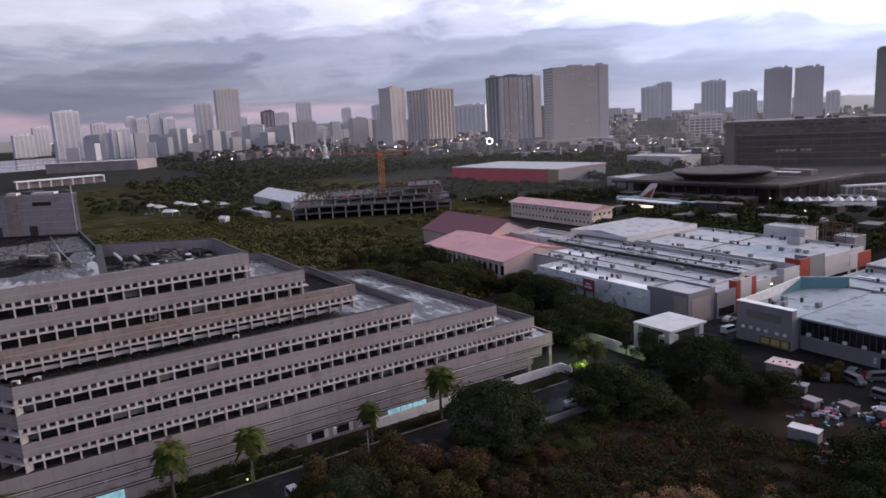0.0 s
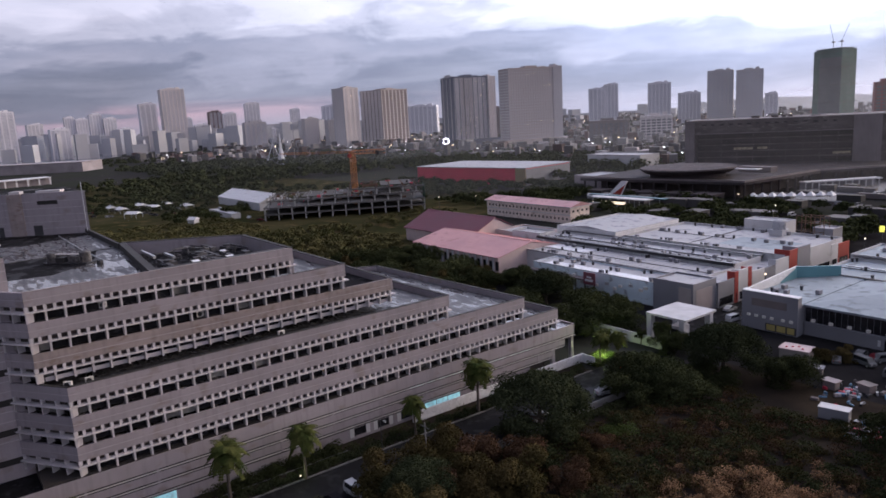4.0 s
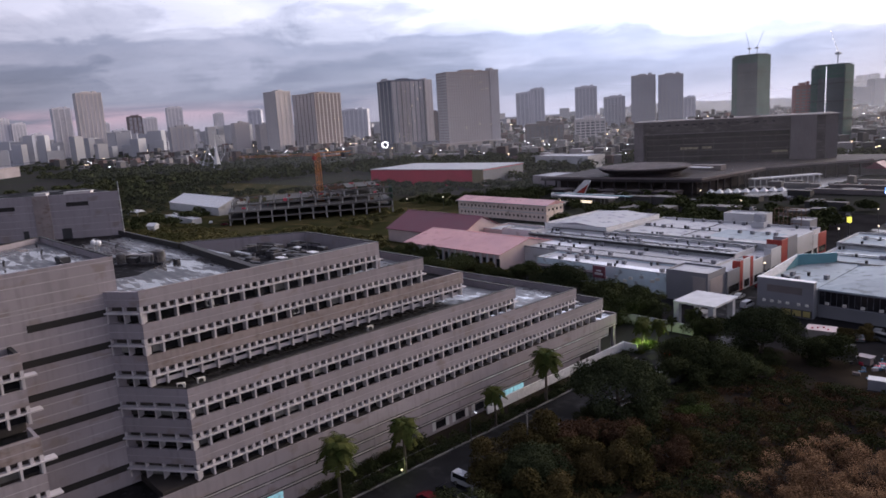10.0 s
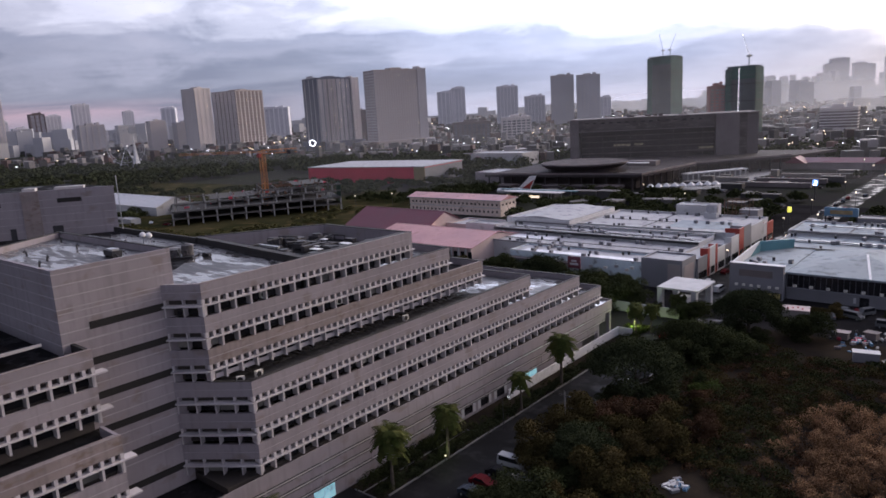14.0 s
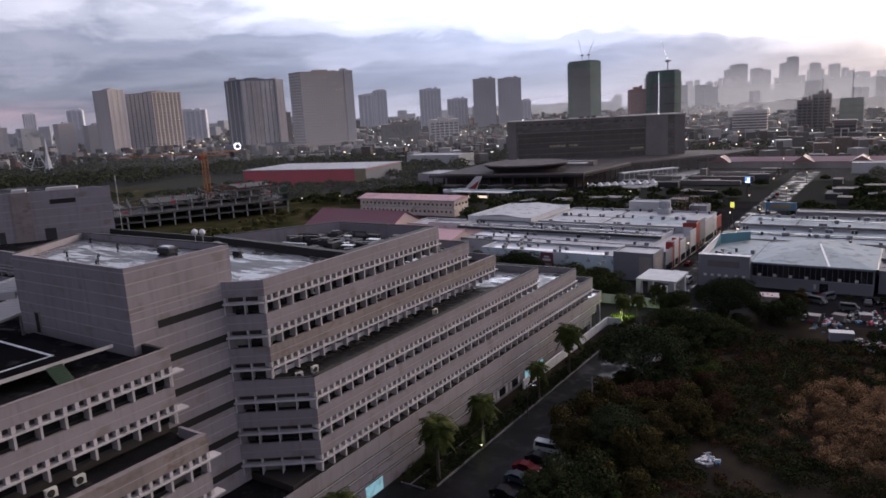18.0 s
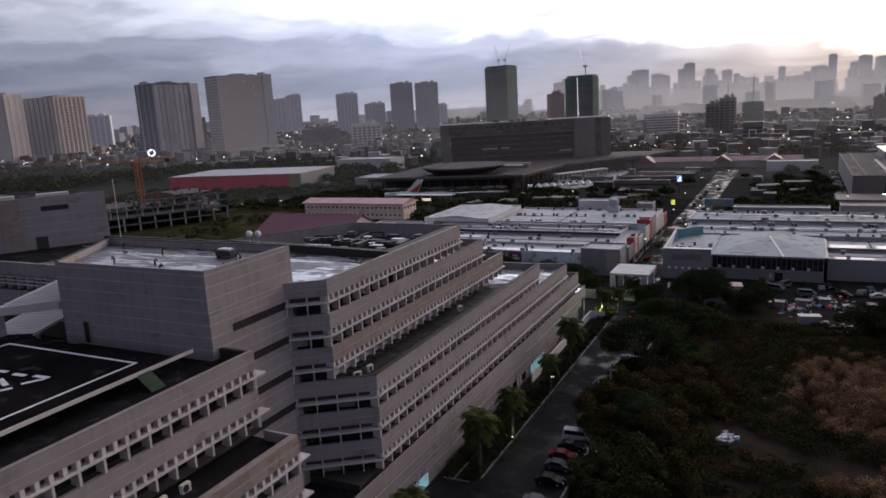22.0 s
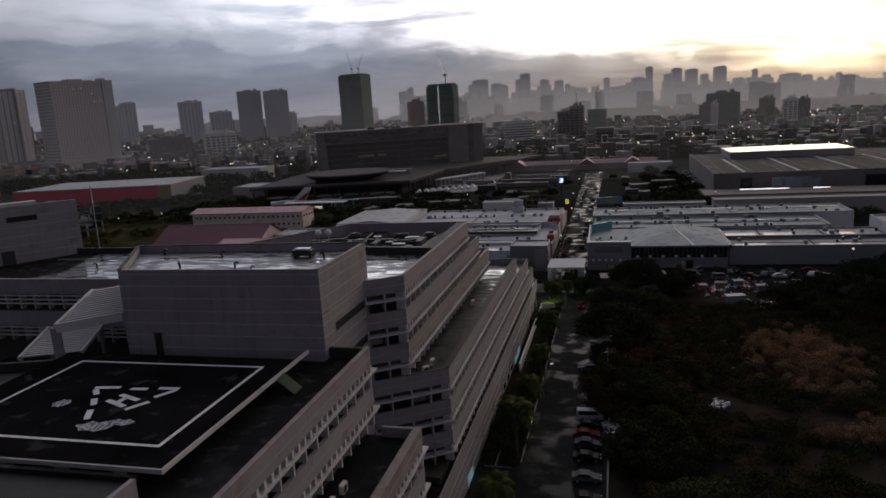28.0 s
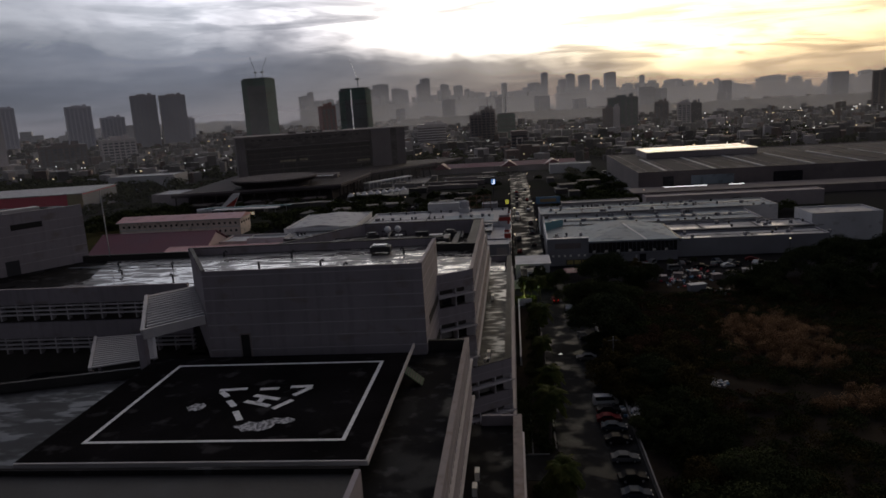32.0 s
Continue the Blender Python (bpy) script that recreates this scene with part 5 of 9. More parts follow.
for k in range(34):
    x = -90 + k * 2.4
    boxes("roof_rib", [(x, 163.5, 6.7, x + 0.08, 179.5, 6.78)], ROOF_WHITE, mall)
shed = thing("dark_front_canopy", "dark low canopy in front of the mall", "canopy")
boxes("canopy_roof", [(-64, 148.5, 4.2, -38, 156, 4.7)], WALL_DARK, shed)
for x in np.arange(-63, -38, 4):
    boxes("post", [(x - 0.12, 148.7, 0, x + 0.12, 148.95, 4.2)], METAL_DARK, shed)
sign = thing("shop_sign", "dark red shop sign with plain pale bars on a post frame", "sign")
boxes("sign_board", [(-39, 148.0, 3.4, -34.4, 148.35, 7.2)], ROOF_MAROON, sign)
boxes("sign_bar", [(-38.2, 147.9, 4.4, -35.2, 148.0, 5.1), (-37.6, 147.9, 5.5, -35.8, 148.0, 6.0)], PAINT_WHITE, sign)
boxes("sign_post", [(-38.8, 148.1, 0, -38.5, 148.3, 3.4), (-34.9, 148.1, 0, -34.6, 148.3, 3.4)], METAL_DARK, sign)
gate = block("mall_gate_block", "grey entrance block with brown panel", "building", -14, 149.2, -1.2, 160, 8.8, WALL_GREY, ROOF_WHITE, 0.4)
boxes("brown_panel", [(-5.6, 149.0, 2.0, -1.8, 149.2, 7.6)], WALL_MID, gate)
boxes("side_panel", [(-1.2, 150.5, 1.0, -1.1, 158, 7.0)], WALL_MID, gate)
row = thing("shop_front_row", "row of grey, white and orange-red shop fronts along the street", "building")
boxes("row_body", [(-8.0, 160.2, 0, -1.0, 235.8, 6.4)], WALL_LIGHT, row)
boxes("row_roof", [(-8.0, 160.2, 6.4, -1.0, 235.8, 6.6)], ROOF_WHITE, row)
for y0, y1, z, mt in ((160, 168, 7.4, WALL_GREY), (168.2, 170.0, 9.0, ORANGE), (170.2, 175, 9.2, WALL_LIGHT), (175.2, 177, 9.2, ORANGE), (177.2, 184, 7.6, WALL_LIGHT), (184.2, 190, 7.4, WALL_GREY), (190.2, 198, 8.8, WALL_LIGHT),
                      (198.2, 203, 10.4, ORANGE), (203.2, 211, 10.6, WALL_GREY), (211.2, 225, 9.4, WALL_LIGHT), (225.2, 230, 8.0, WALL_LIGHT), (230.2, 238, 7.6, ORANGE)):
    boxes("shop_front", [(-1.0, y0, 0, -0.6, y1, z)], mt, row)
    boxes("front_return", [(-5.5 if z > 9.5 else -3.0, y0, 6.6, -1.0, y0 + 0.3, z)], mt, row)
    boxes("shop_window", [(-0.6, y0 + 0.8, 0.6, -0.5, y1 - 0.8, 2.8)], GLASS_DARK, row)
tank = thing("water_tank", "white rounded roof tank", "tank")
v = []
bm = bmesh.new()
bmesh.ops.create_cone(bm, cap_ends=True, segments=20, radius1=2.2, radius2=2.2, depth=3.0, matrix=Matrix.Translation((-22, 232, 11.8)))
bmesh.ops.create_uvsphere(bm, u_segments=16, v_segments=8, radius=2.2, matrix=Matrix.Translation((-22, 232, 13.0)) @ Matrix.Diagonal((1, 1, 0.4, 1)))
part("tank_shell", bm, ROOF_WHITE, tank)
boxes("tank_base", [(-24.4, 229.6, 8.2, -19.6, 234.4, 10.3)], WALL_LIGHT, tank)
plant = block("roof_plant_house", "grey boxy roof plant house", "building", -40, 240, -24, 248, 11.5, WALL_LIGHT, ROOF_WHITE, 0.3)
block("roof_plant_house", "grey roof plant house", "building", -14, 240, -7, 247, 10.5, WALL_GREY, ROOF_WHITE, 0.3)
lattice = thing("steel_billboard_frame", "rusty open steel lattice frame of a billboard", "frame")
for x in np.arange(-20, -9.9, 3.3):
    for y in (240, 244):
        boxes("frame_post", [(x - 0.09, y - 0.09, 0, x + 0.09, y + 0.09, 14.5)], DARK_RUST, lattice)
for z in (3, 6, 9, 12, 14.3):
    for y in (240, 244):
        boxes("frame_rail", [(-20, y - 0.1, z - 0.1, -10, y + 0.1, z + 0.1)], DARK_RUST, lattice)
for x in np.arange(-20, -13, 3.3):
    tube("frame_brace", [(x, 240, 3), (x + 3.3, 240, 9)], 0.1, DARK_RUST, lattice)

# gate canopy
CANOPY_WHITE = material("dull_white_canopy", (0.50, 0.50, 0.52), 0.8, spec=0.15, vary=0.12, big=0.3, fine=1.0)
canopy = thing("gate_canopy", "white flat gate canopy on pale piers", "canopy")
boxes("canopy_roof", [(0.8, 126.6, 6.1, 12.0, 139.2, 6.6)], CANOPY_WHITE, canopy)
for x, y in ((1.6, 127.4), (1.6, 138), (10.8, 127.4), (10.8, 138)):
    boxes("pier", [(x - 0.7, y - 0.7, 0, x + 0.7, y + 0.7, 6.1)], CANOPY_WHITE, canopy)
boxes("guard_booth", [(4.6, 131, 0, 7.4, 135, 3.0)], WALL_LIGHT, canopy)
boxes("booth_window", [(4.9, 130.95, 1.1, 7.1, 131.0, 2.3)], GLASS_DARK, canopy)

# the mall across the street
grey = thing("grey_corner_block", "grey clad corner screen wall with a dark sign recess", "building")
boxes("screen_wall", [(12.0, 150.6, 0, 26.2, 152.4, 9.5)], WALL_GREY, grey)
boxes("coping", [(11.9, 150.5, 9.5, 26.3, 152.5, 9.65)], PAINT_WHITE, grey)
link_mesh("side_parapet", [(12.0, 152.4, 7.8), (12.4, 152.4, 7.8), (12.4, 177, 7.8), (12.0, 177, 7.8), (12.0, 152.4, 9.5), (12.4, 152.4, 9.5), (12.4, 177, 11.0), (12.0, 177, 11.0)], BOX_FACES, PAINT_WHITE, grey)
boxes("sign_recess", [(14.6, 150.5, 6.0, 23.5, 150.62, 7.9)], WALL_DARK, grey)
for k in range(6):
    boxes("wall_ac_unit", [(13.6 + k * 2.0 + (0.8 if k > 3 else 0), 150.15, 3.2, 14.35 + k * 2.0 + (0.8 if k > 3 else 0), 150.6, 3.8)], AC_WHITE, grey)
YELLOW_DIM = material("dim_yellow_lit_window", (0.30, 0.25, 0.09), 0.5, vary=0.3, emit=0.05)
boxes("dark_base", [(18.3, 150.5, 0.2, 26.0, 150.6, 2.1)], METAL_DARK, grey)
link_mesh("teal_screen", [(12.4, 176.4, 7.8), (20.0, 186.0, 7.8), (19.6, 186.4, 7.8), (12.4, 177, 7.8), (12.4, 176.4, 11.0), (20.0, 186.0, 10.6), (19.6, 186.4, 10.6), (12.4, 177, 11.0)], BOX_FACES, ROOF_TEAL, grey)
link_mesh("teal_return", [(12.44, 168.5, 7.8), (12.7, 168.5, 7.8), (12.7, 176.4, 7.8), (12.44, 176.4, 7.8), (12.44, 168.5, 8.2), (12.7, 168.5, 8.2), (12.7, 176.4, 10.6), (12.44, 176.4, 10.6)], BOX_FACES, ROOF_TEAL, grey)
boxes("block_roof", [(12.4, 152.4, 7.3, 26.2, 186, 7.8)], ROOF_BLUE, grey)
boxes("block_wall", [(12.4, 152.4, 0, 26.0, 185.8, 7.3)], WALL_GREY, grey)
boxes("yellow_window", [(18.6, 150.48, 0.4, 20.8, 150.5, 1.9)], YELLOW_DIM, grey)
boxes("yellow_window", [(21.2, 150.48, 0.4, 23.4, 150.5, 1.9)], YELLOW_DIM, grey)
boxes("yellow_window", [(23.8, 150.48, 0.4, 25.6, 150.5, 1.9)], YELLOW_DIM, grey)
shop = thing("mall_hall", "mall hall with a pale low-pitched roof and glazed front", "building")
boxes("wall", [(26.2, 154, 0, 57, 184, 7.6)], WALL_GREY, shop)
link_mesh("roof", [(26.2, 153.4, 7.6), (57.4, 153.4, 7.6), (57.4, 184.4, 7.6), (26.2, 184.4, 7.6), (41.7, 176, 9.5), (41.7, 184.4, 9.5), (26.2, 153.4, 7.2), (57.4, 153.4, 7.2), (57.4, 184.4, 7.2), (26.2, 184.4, 7.2)],
          [(0, 1, 4), (1, 2, 5, 4), (0, 4, 5, 3), (3, 5, 2), (6, 9, 8, 7), (0, 6, 7, 1), (1, 7, 8, 2), (2, 8, 9, 3), (3, 9, 6, 0)], ROOF_BLUE, shop)
link_mesh("ridge_cap", [(46.0, 153.4, 7.62), (46.6, 153.4, 7.62), (42.0, 176, 9.52), (41.4, 176, 9.52), (46.0, 153.4, 7.72), (46.6, 153.4, 7.72), (42.0, 176, 9.62), (41.4, 176, 9.62)], BOX_FACES, PAINT_WHITE, shop)
boxes("side_gutter", [(57.4, 153.4, 6.6, 58.0, 184.4, 7.7)], METAL_DARK, shop)
windows_row(shop, (26.4, 154), (56.8, 154), 3.4, 6.9, 22, 0.07)
boxes("doorway", [(44.0, 153.9, 0, 46.2, 154.02, 2.5)], GLASS_DARK, shop)
boxes("poster_panel", [(42.6, 153.9, 0.8, 43.2, 154.02, 2.2)], WALL_LIGHT, shop)
boxes("front_band", [(26.2, 153.5, 2.7, 57, 154, 3.3)], WALL_GREY, shop)
for k in range(7):
    boxes("wall_ac_unit", [(28 + k * 4.1, 153.35, 3.6, 28.85 + k * 4.1, 153.9, 4.25)], AC_WHITE, shop)
block("mall_long_range", "long mall range with pale blue roof sheets", "building", 13, 186, 96, 209, 8.0, WALL_LIGHT, ROOF_BLUE, 0.5)
block("mall_rear_range", "long rear mall range with pale blue roof", "building", 12, 210, 110, 231, 9.0, WALL_LIGHT, ROOF_BLUE, 0.4)
block("mall_side_range", "low white-roofed side range", "building", 58, 158, 109, 170, 6.4, WALL_GREY, ROOF_WHITE, 0.4)
block("mall_side_range", "low white-roofed side range with a dark ledge", "building", 58, 171, 109, 184.8, 7.2, WALL_GREY, ROOF_WHITE, 0.4)
block("white_villa", "white two-storey block with ribbon windows", "building", 109.4, 174.5, 134, 191, 10.5, WALL_LIGHT, ROOF_WHITE, 0.5)
entry = thing("street_gate_sign", "blue and yellow market gate sign over the street corner", "sign")
boxes("sign_board", [(12, 262, 6.2, 24, 262.8, 9.6)], TARP_BLUE, entry)
boxes("sign_bar", [(14, 261.9, 7.0, 22, 262.0, 8.6)], OCHRE, entry)
boxes("sign_post", [(12.2, 262.1, 0, 12.8, 262.7, 6.2), (23.2, 262.1, 0, 23.8, 262.7, 6.2)], METAL_DARK, entry)
block("grey_market_range", "long grey market range", "building", 24.5, 258, 62, 266, 6.5, WALL_GREY, WALL_GREY, 0.3)
block("grey_market_range", "long grey-brown market range", "building", 66, 262, 150, 272, 7.0, WALL_MID, WALL_MID, 0.3)
ysign = thing("yellow_pylon_sign", "lit yellow pylon sign beside the street", "sign")
boxes("sign_board", [(-3.3, 268, 6.0, -1.8, 268.4, 8.2)], YELLOW_SIGN, ysign)
boxes("sign_pole", [(-2.75, 268.1, 0, -2.45, 268.35, 6.0)], METAL_DARK, ysign)
bsign = thing("blue_pylon_sign", "lit blue and white pylon sign over the car park", "sign")
boxes("sign_board", [(-12.8, 350, 7.4, -10.2, 350.5, 10.4)], LAMP_BLUE, bsign)
boxes("sign_bar", [(-12.4, 349.9, 7.7, -10.6, 350.0, 8.1), (-11.5, 349.9, 8.4, -10.7, 350.0, 9.9)], LAMP_WHITE, bsign)
boxes("sign_pole", [(-11.8, 350.1, 0, -11.3, 350.4, 7.4)], METAL_DARK, bsign)

# big flat mall farther off
OLD_SHEET = material("old_grey_roof_sheet", (0.075, 0.072, 0.076), 0.95, spec=0.05, vary=0.25, big=0.03, fine=0.3, stain=(0.13, 0.125, 0.13), stain_at=0.6, stretch=(1, 0.3, 1))
# roof glint is put into this bright white base along with the gloss
SHEET_GLOSS = material("glinting_white_roof_sheet", (0.72, 0.72, 0.72), 0.3, vary=0.06, big=0.05, fine=0.5, bump=0.02, spec=0.8)
big = block("exhibition_mall", "very large flat grey-roofed exhibition mall", "building", 74, 330, 330, 470, 12.0, WALL_DARK, OLD_SHEET, 0.5)
boxes("raised_roof", [(96, 425, 11.5, 172, 468, 15.5)], WALL_MID, big)
boxes("raised_roof_sheet", [(95.5, 424.5, 15.5, 172.5, 468.5, 16.0)], SHEET_GLOSS, big)
for x in np.arange(90, 320, 28):
    boxes("roof_strip", [(x, 335, 11.52, x + 1.6, 420, 11.9)], ROOF_WHITE, big)
for x in np.arange(80, 320, 15):
    boxes("roof_seam", [(x, 331, 11.5, x + 0.5, 469, 11.75)], WALL_DARK, big)
boxes("dark_portal", [(88, 329.6, 1.0, 94, 330.0, 9.0)], GLASS_DARK, big)
boxes("dark_portal", [(150, 329.6, 1.0, 166, 330.0, 9.0)], GLASS_DARK, big)
boxes("banner", [(104, 329.7, 3.5, 128, 330.0, 9.0)], ROOF_BLUE, big)
boxes("front_annex", [(66, 300, 0, 330, 322, 4.2)], WALL_DARK, big)
boxes("lit_strip", [(86, 318, 4.25, 110, 318.4, 4.5), (122, 318, 4.25, 130, 318.4, 4.5)], LAMP_WHITE, big)
boxes("ramp_wall", [(330, 320, 0, 420, 480, 9.0)], WALL_MID, big)

# red shed and grey sheds
red = thing("red_shed", "long red-walled exhibition shed with a pale roof", "building")
rm, rrun = along((-414, 347), (-295, 366))
boxes("wall", [(0, 0, 0, rrun, 60, 13.0)], RED_WALL, red, m=rm)
boxes("roof", [(-0.5, -0.5, 13.0, rrun + 0.5, 62, 13.6)], ROOF_WHITE, red, m=rm)
boxes("ochre_corner", [(rrun - 10, -0.3, 0, rrun + 0.3, 0, 13.0)], OCHRE, red, m=rm)
boxes("side_wall", [(rrun, 0.4, 0, rrun + 0.3, 60, 12.4)], WALL_GREY, red, m=rm)
low = block("red_side_hall", "dark red low hall", "building", -470, 400, -430, 425, 8, RED_WALL, WALL_MID, 0.3)
block("white_depot", "white low depot with flat roof", "building", -362, 512, -300, 540, 12, WALL_LIGHT, ROOF_WHITE, 0.4)
block("grey_shed", "grey shed with a white roof", "building", -246, 368, -192, 396, 9.4, WALL_MID, ROOF_WHITE, 0.3)
block("low_store_shed", "long low white-roofed store beside the warehouse", "building", -372, 144, -330, 150, 3.2, WALL_LIGHT, ROOF_WHITE, 0.2)
gable_hall("white_warehouse", "white pitched warehouse beside the field", -432, 172, -352, 196, 5.5, 10.5, WALL_LIGHT, PAINT_WHITE, over=0.4)

# small plant scattered over the mall roofs
ru = thing("roof_ac_unit", "small grey rooftop air-conditioning unit", "air conditioner", (0, 0, 0), 0, "mall roof air conditioners")
boxes("casing", [(-0.7, -0.5, 0.15, 0.7, 0.5, 1.15)], WALL_GREY, ru)
boxes("base", [(-0.6, -0.45, 0, 0.6, 0.45, 0.15)], METAL_DARK, ru)
ru2 = thing("roof_vent_drum", "small dark roof ventilator drum", "vent", (0, 0, 0), 0, "mall roof ventilators")
bm = bmesh.new()
bmesh.ops.create_cone(bm, cap_ends=True, segments=10, radius1=0.35, radius2=0.45, depth=1.1, matrix=Matrix.Translation((0, 0, 0.55)))
part("drum", bm, METAL_DARK, ru2)
rr_ = random.Random(4)
placed = []
# gutters, skylight panels and joints that break up the wide roofs
GUTTER = material("grimy_gutter", (0.06, 0.06, 0.065), 0.85, vary=0.3, big=0.4)
PANEL = material("pale_skylight_sheet", (0.62, 0.63, 0.66), 0.45, vary=0.15, big=0.2, fine=1.0, stain=(0.40, 0.41, 0.44), stain_at=0.62)
roof_bits = thing("roof_gutters", "grimy gutters between the mall roofs", "gutter", kind="structure")
for x0, y0, x1, y1, z in ((-92, 162.8, -14, 163.3, 6.9), (-90, 170.8, -10, 171.3, 6.72), (-90, 187.6, -10, 188.2, 7.55), (-64, 196.0, -8, 197.6, 8.3), (-62, 216, -30, 216.4, 8.24), (-38, 198, -37.5, 235, 8.24),
                          (12.6, 185.6, 96, 186.4, 8.0), (13, 209.1, 96, 209.9, 8.6), (13.4, 197, 95, 197.5, 7.54), (58, 170.1, 112, 170.9, 6.9), (58, 184.9, 100, 185.9, 7.3), (58, 164, 112, 164.4, 6.04), (84, 158.4, 84.6, 169.6, 6.05),
                          (70, 171.4, 70.6, 184.4, 6.85), (90, 171.4, 90.6, 184.4, 6.85), (30, 210.4, 30.5, 230.6, 8.64), (66, 210.4, 66.5, 230.6, 8.64)):
    boxes("gutter", [(x0, y0, z, x1, y1, z + 0.12)], GUTTER, roof_bits)
for x0, y0, x1, y1, z in ((59, 172.4, 69, 178, 6.84), (71.6, 172.4, 81, 178, 6.84), (60, 159.2, 70, 163.2, 6.04), (91.6, 173, 100, 178, 6.84), (86, 159.2, 98, 163, 6.04), (-60, 152.2, -18, 156.5, 6.45), (-88, 172, -60, 178.6, 6.74)):
    boxes("roof_panel", [(x0, y0, z, x1, y1, z + 0.05)], PANEL, roof_bits)
for x0, x1, y0, y1, z, n in ((-90, -10, 164, 179, 6.7, 28), (-90, -10, 181, 194, 7.5, 46), (-62, -4, 199, 235, 8.2, 40), (-60, -16, 152, 162, 6.4, 16), (14, 94, 187, 208, 7.5, 40), (14, 108, 211, 230, 8.6, 36), (60, 110, 159, 169, 6.0, 8), (60, 110, 172, 184, 6.8, 10),
                             (14, 25, 154, 167, 7.8, 9), (27, 56, 156, 182, 9.0, 0)):
    for k in range(n):
        src = ru if rr_.random() < 0.6 else ru2
        yy = rr_.uniform(y0, y1) if n < 20 else rr_.choice((y0 + 1.2, y1 - 1.2, (y0 + y1) / 2)) + rr_.uniform(-0.8, 0.8)
        m_ = pose(rr_.uniform(x0, x1), yy, z, 0, 0, rr_.choice((0, 90)) + rr_.uniform(-8, 8))
        if src not in placed:
            placed.append(src)
            src.matrix_basis = m_
        else:
            copy_thing(src, m_)
for x0, y0, x1, y1, z in ((-90, 179.0, -10, 179.4, 6.9), (-88, 186.8, -12, 187.2, 7.9), (16, 197.5, 94, 198.0, 7.9), (16, 220.2, 106, 220.7, 9.0)):
    d_ = thing("roof_pipe_run", "long thin pipe run across the roof", "pipe")
    boxes("pipe", [(x0, y0, z, x1, y1, z + 0.35)], METAL_GREY, d_)
    for k in range(9):
        xx = x0 + (x1 - x0) * (k + 0.5) / 9
        boxes("support", [(xx - 0.1, y0, z - 0.45, xx + 0.1, y1, z)], METAL_DARK, d_)

# ---- dark convention building ----
conv = thing("convention_building", "huge dark concrete convention building with a deep fascia and glazed face", "building")
cm, crun = along((-220, 464), (-91, 524))
boxes("glazed_volume", [(8, 5, 9, crun - 31, 50, 33)], FACE_GLASS, conv, m=cm)
for k, z in enumerate((13.6, 18.2, 22.8, 27.4)):
    boxes("floor_band", [(7.6, 4.0 - 0.25 * k, z, crun - 31, 5.0, z + 0.9)], HULK, conv, m=cm)
for u in np.arange(14, crun - 34, 11.0):
    boxes("mullion", [(u, 4.6, 9, u + 0.35, 5.0, 32.4)], HULK, conv, m=cm)
boxes("fascia", [(6.5, -1, 32.4, crun - 30, 50, 41.4)], HULK, conv, m=cm)
boxes("fascia_drip", [(6.5, -1.8, 31.8, crun - 30, 0.5, 32.4)], PYLON, conv, m=cm)
boxes("roof_sheet", [(-0.8, -1.6, 41.4, crun + 0.6, 51, 42.0)], PYLON, conv, m=cm)
boxes("slim_pylon", [(-0.4, -1.4, 0, 6.6, 22, 41.4)], PYLON, conv, m=cm)
boxes("broad_pylon", [(crun - 31, -3.0, 0, crun - 14.2, 24, 41.3)], PYLON, conv, m=cm)
boxes("broad_pylon", [(crun - 14, 0, 0, crun - 8.2, 28, 41.2)], HULK, conv, m=cm)
boxes("broad_pylon", [(crun - 8, 2, 0, crun, 32, 41.0)], PYLON, conv, m=cm)
cvr = random.Random(6)
for k in range(15):
    u = 12 + k * 6.2
    boxes("fascia_slot", [(u, -1.06, 38.2 + cvr.uniform(-0.3, 0.3), u + cvr.uniform(1.6, 3.6), -1.0, 39.2)], GLASS_DARK, conv, m=cm)
for k in range(7):
    u = cvr.uniform(12, crun - 40)
    boxes("roof_plant", [(u, 14, 42.0, u + cvr.uniform(2, 6), 20, 42.0 + cvr.uniform(0.6, 1.8))], HULK, conv, m=cm)
DIM_ROOM = material("dim_hall_interior", (0.20, 0.17, 0.12), 0.8, vary=0.5, big=0.5, emit=0.22)
for u, ln, z in ((34, 13, 19.4), (50, 7, 19.6), (crun - 43, 11, 15.0)):
    boxes("lit_hall", [(u, 4.5, z, u + ln, 4.9, z + 1.7)], DIM_ROOM, conv, "dimly lit hall behind the glass", m=cm)
plinth = thing("convention_plinth", "stepped dark concrete decks on columns with a round lobby", "building")
prism("deck", [(-222, 348), (-112, 363), (-107, 440), (-62, 505), (-44, 560), (-236, 540)], 8.4, 10.0, PLINTH, plinth)
# under-storey wall: shade below the deck is put into its near-black colour
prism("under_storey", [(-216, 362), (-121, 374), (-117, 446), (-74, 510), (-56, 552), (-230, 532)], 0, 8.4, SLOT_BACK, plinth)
for pa, pb in (((-222, 348), (-112, 363)), ((-112, 363), (-107, 440)), ((-107, 440), (-62, 505))):
    m, run = along(pa, pb)
    boxes("deck_rail", [(0, 0, 10.0, run, 0.4, 11.1)], WALL_DARK, plinth, m=m)
    for u in np.arange(2, run, 8.5):
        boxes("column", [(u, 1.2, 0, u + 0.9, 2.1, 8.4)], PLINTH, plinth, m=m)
for z0, z1, ra, rb, mt in ((10.0, 13.0, 23, 23, FACE_GLASS), (13.0, 15.4, 26, 29.5, PLINTH), (15.4, 16.2, 29.5, 29.0, HULK)):
    bm = bmesh.new()
    bmesh.ops.create_cone(bm, cap_ends=True, segments=48, radius1=ra, radius2=rb, depth=z1 - z0, matrix=Matrix.Translation((-163, 383, (z0 + z1) / 2)))
    part("round_lobby", bm, mt, plinth)
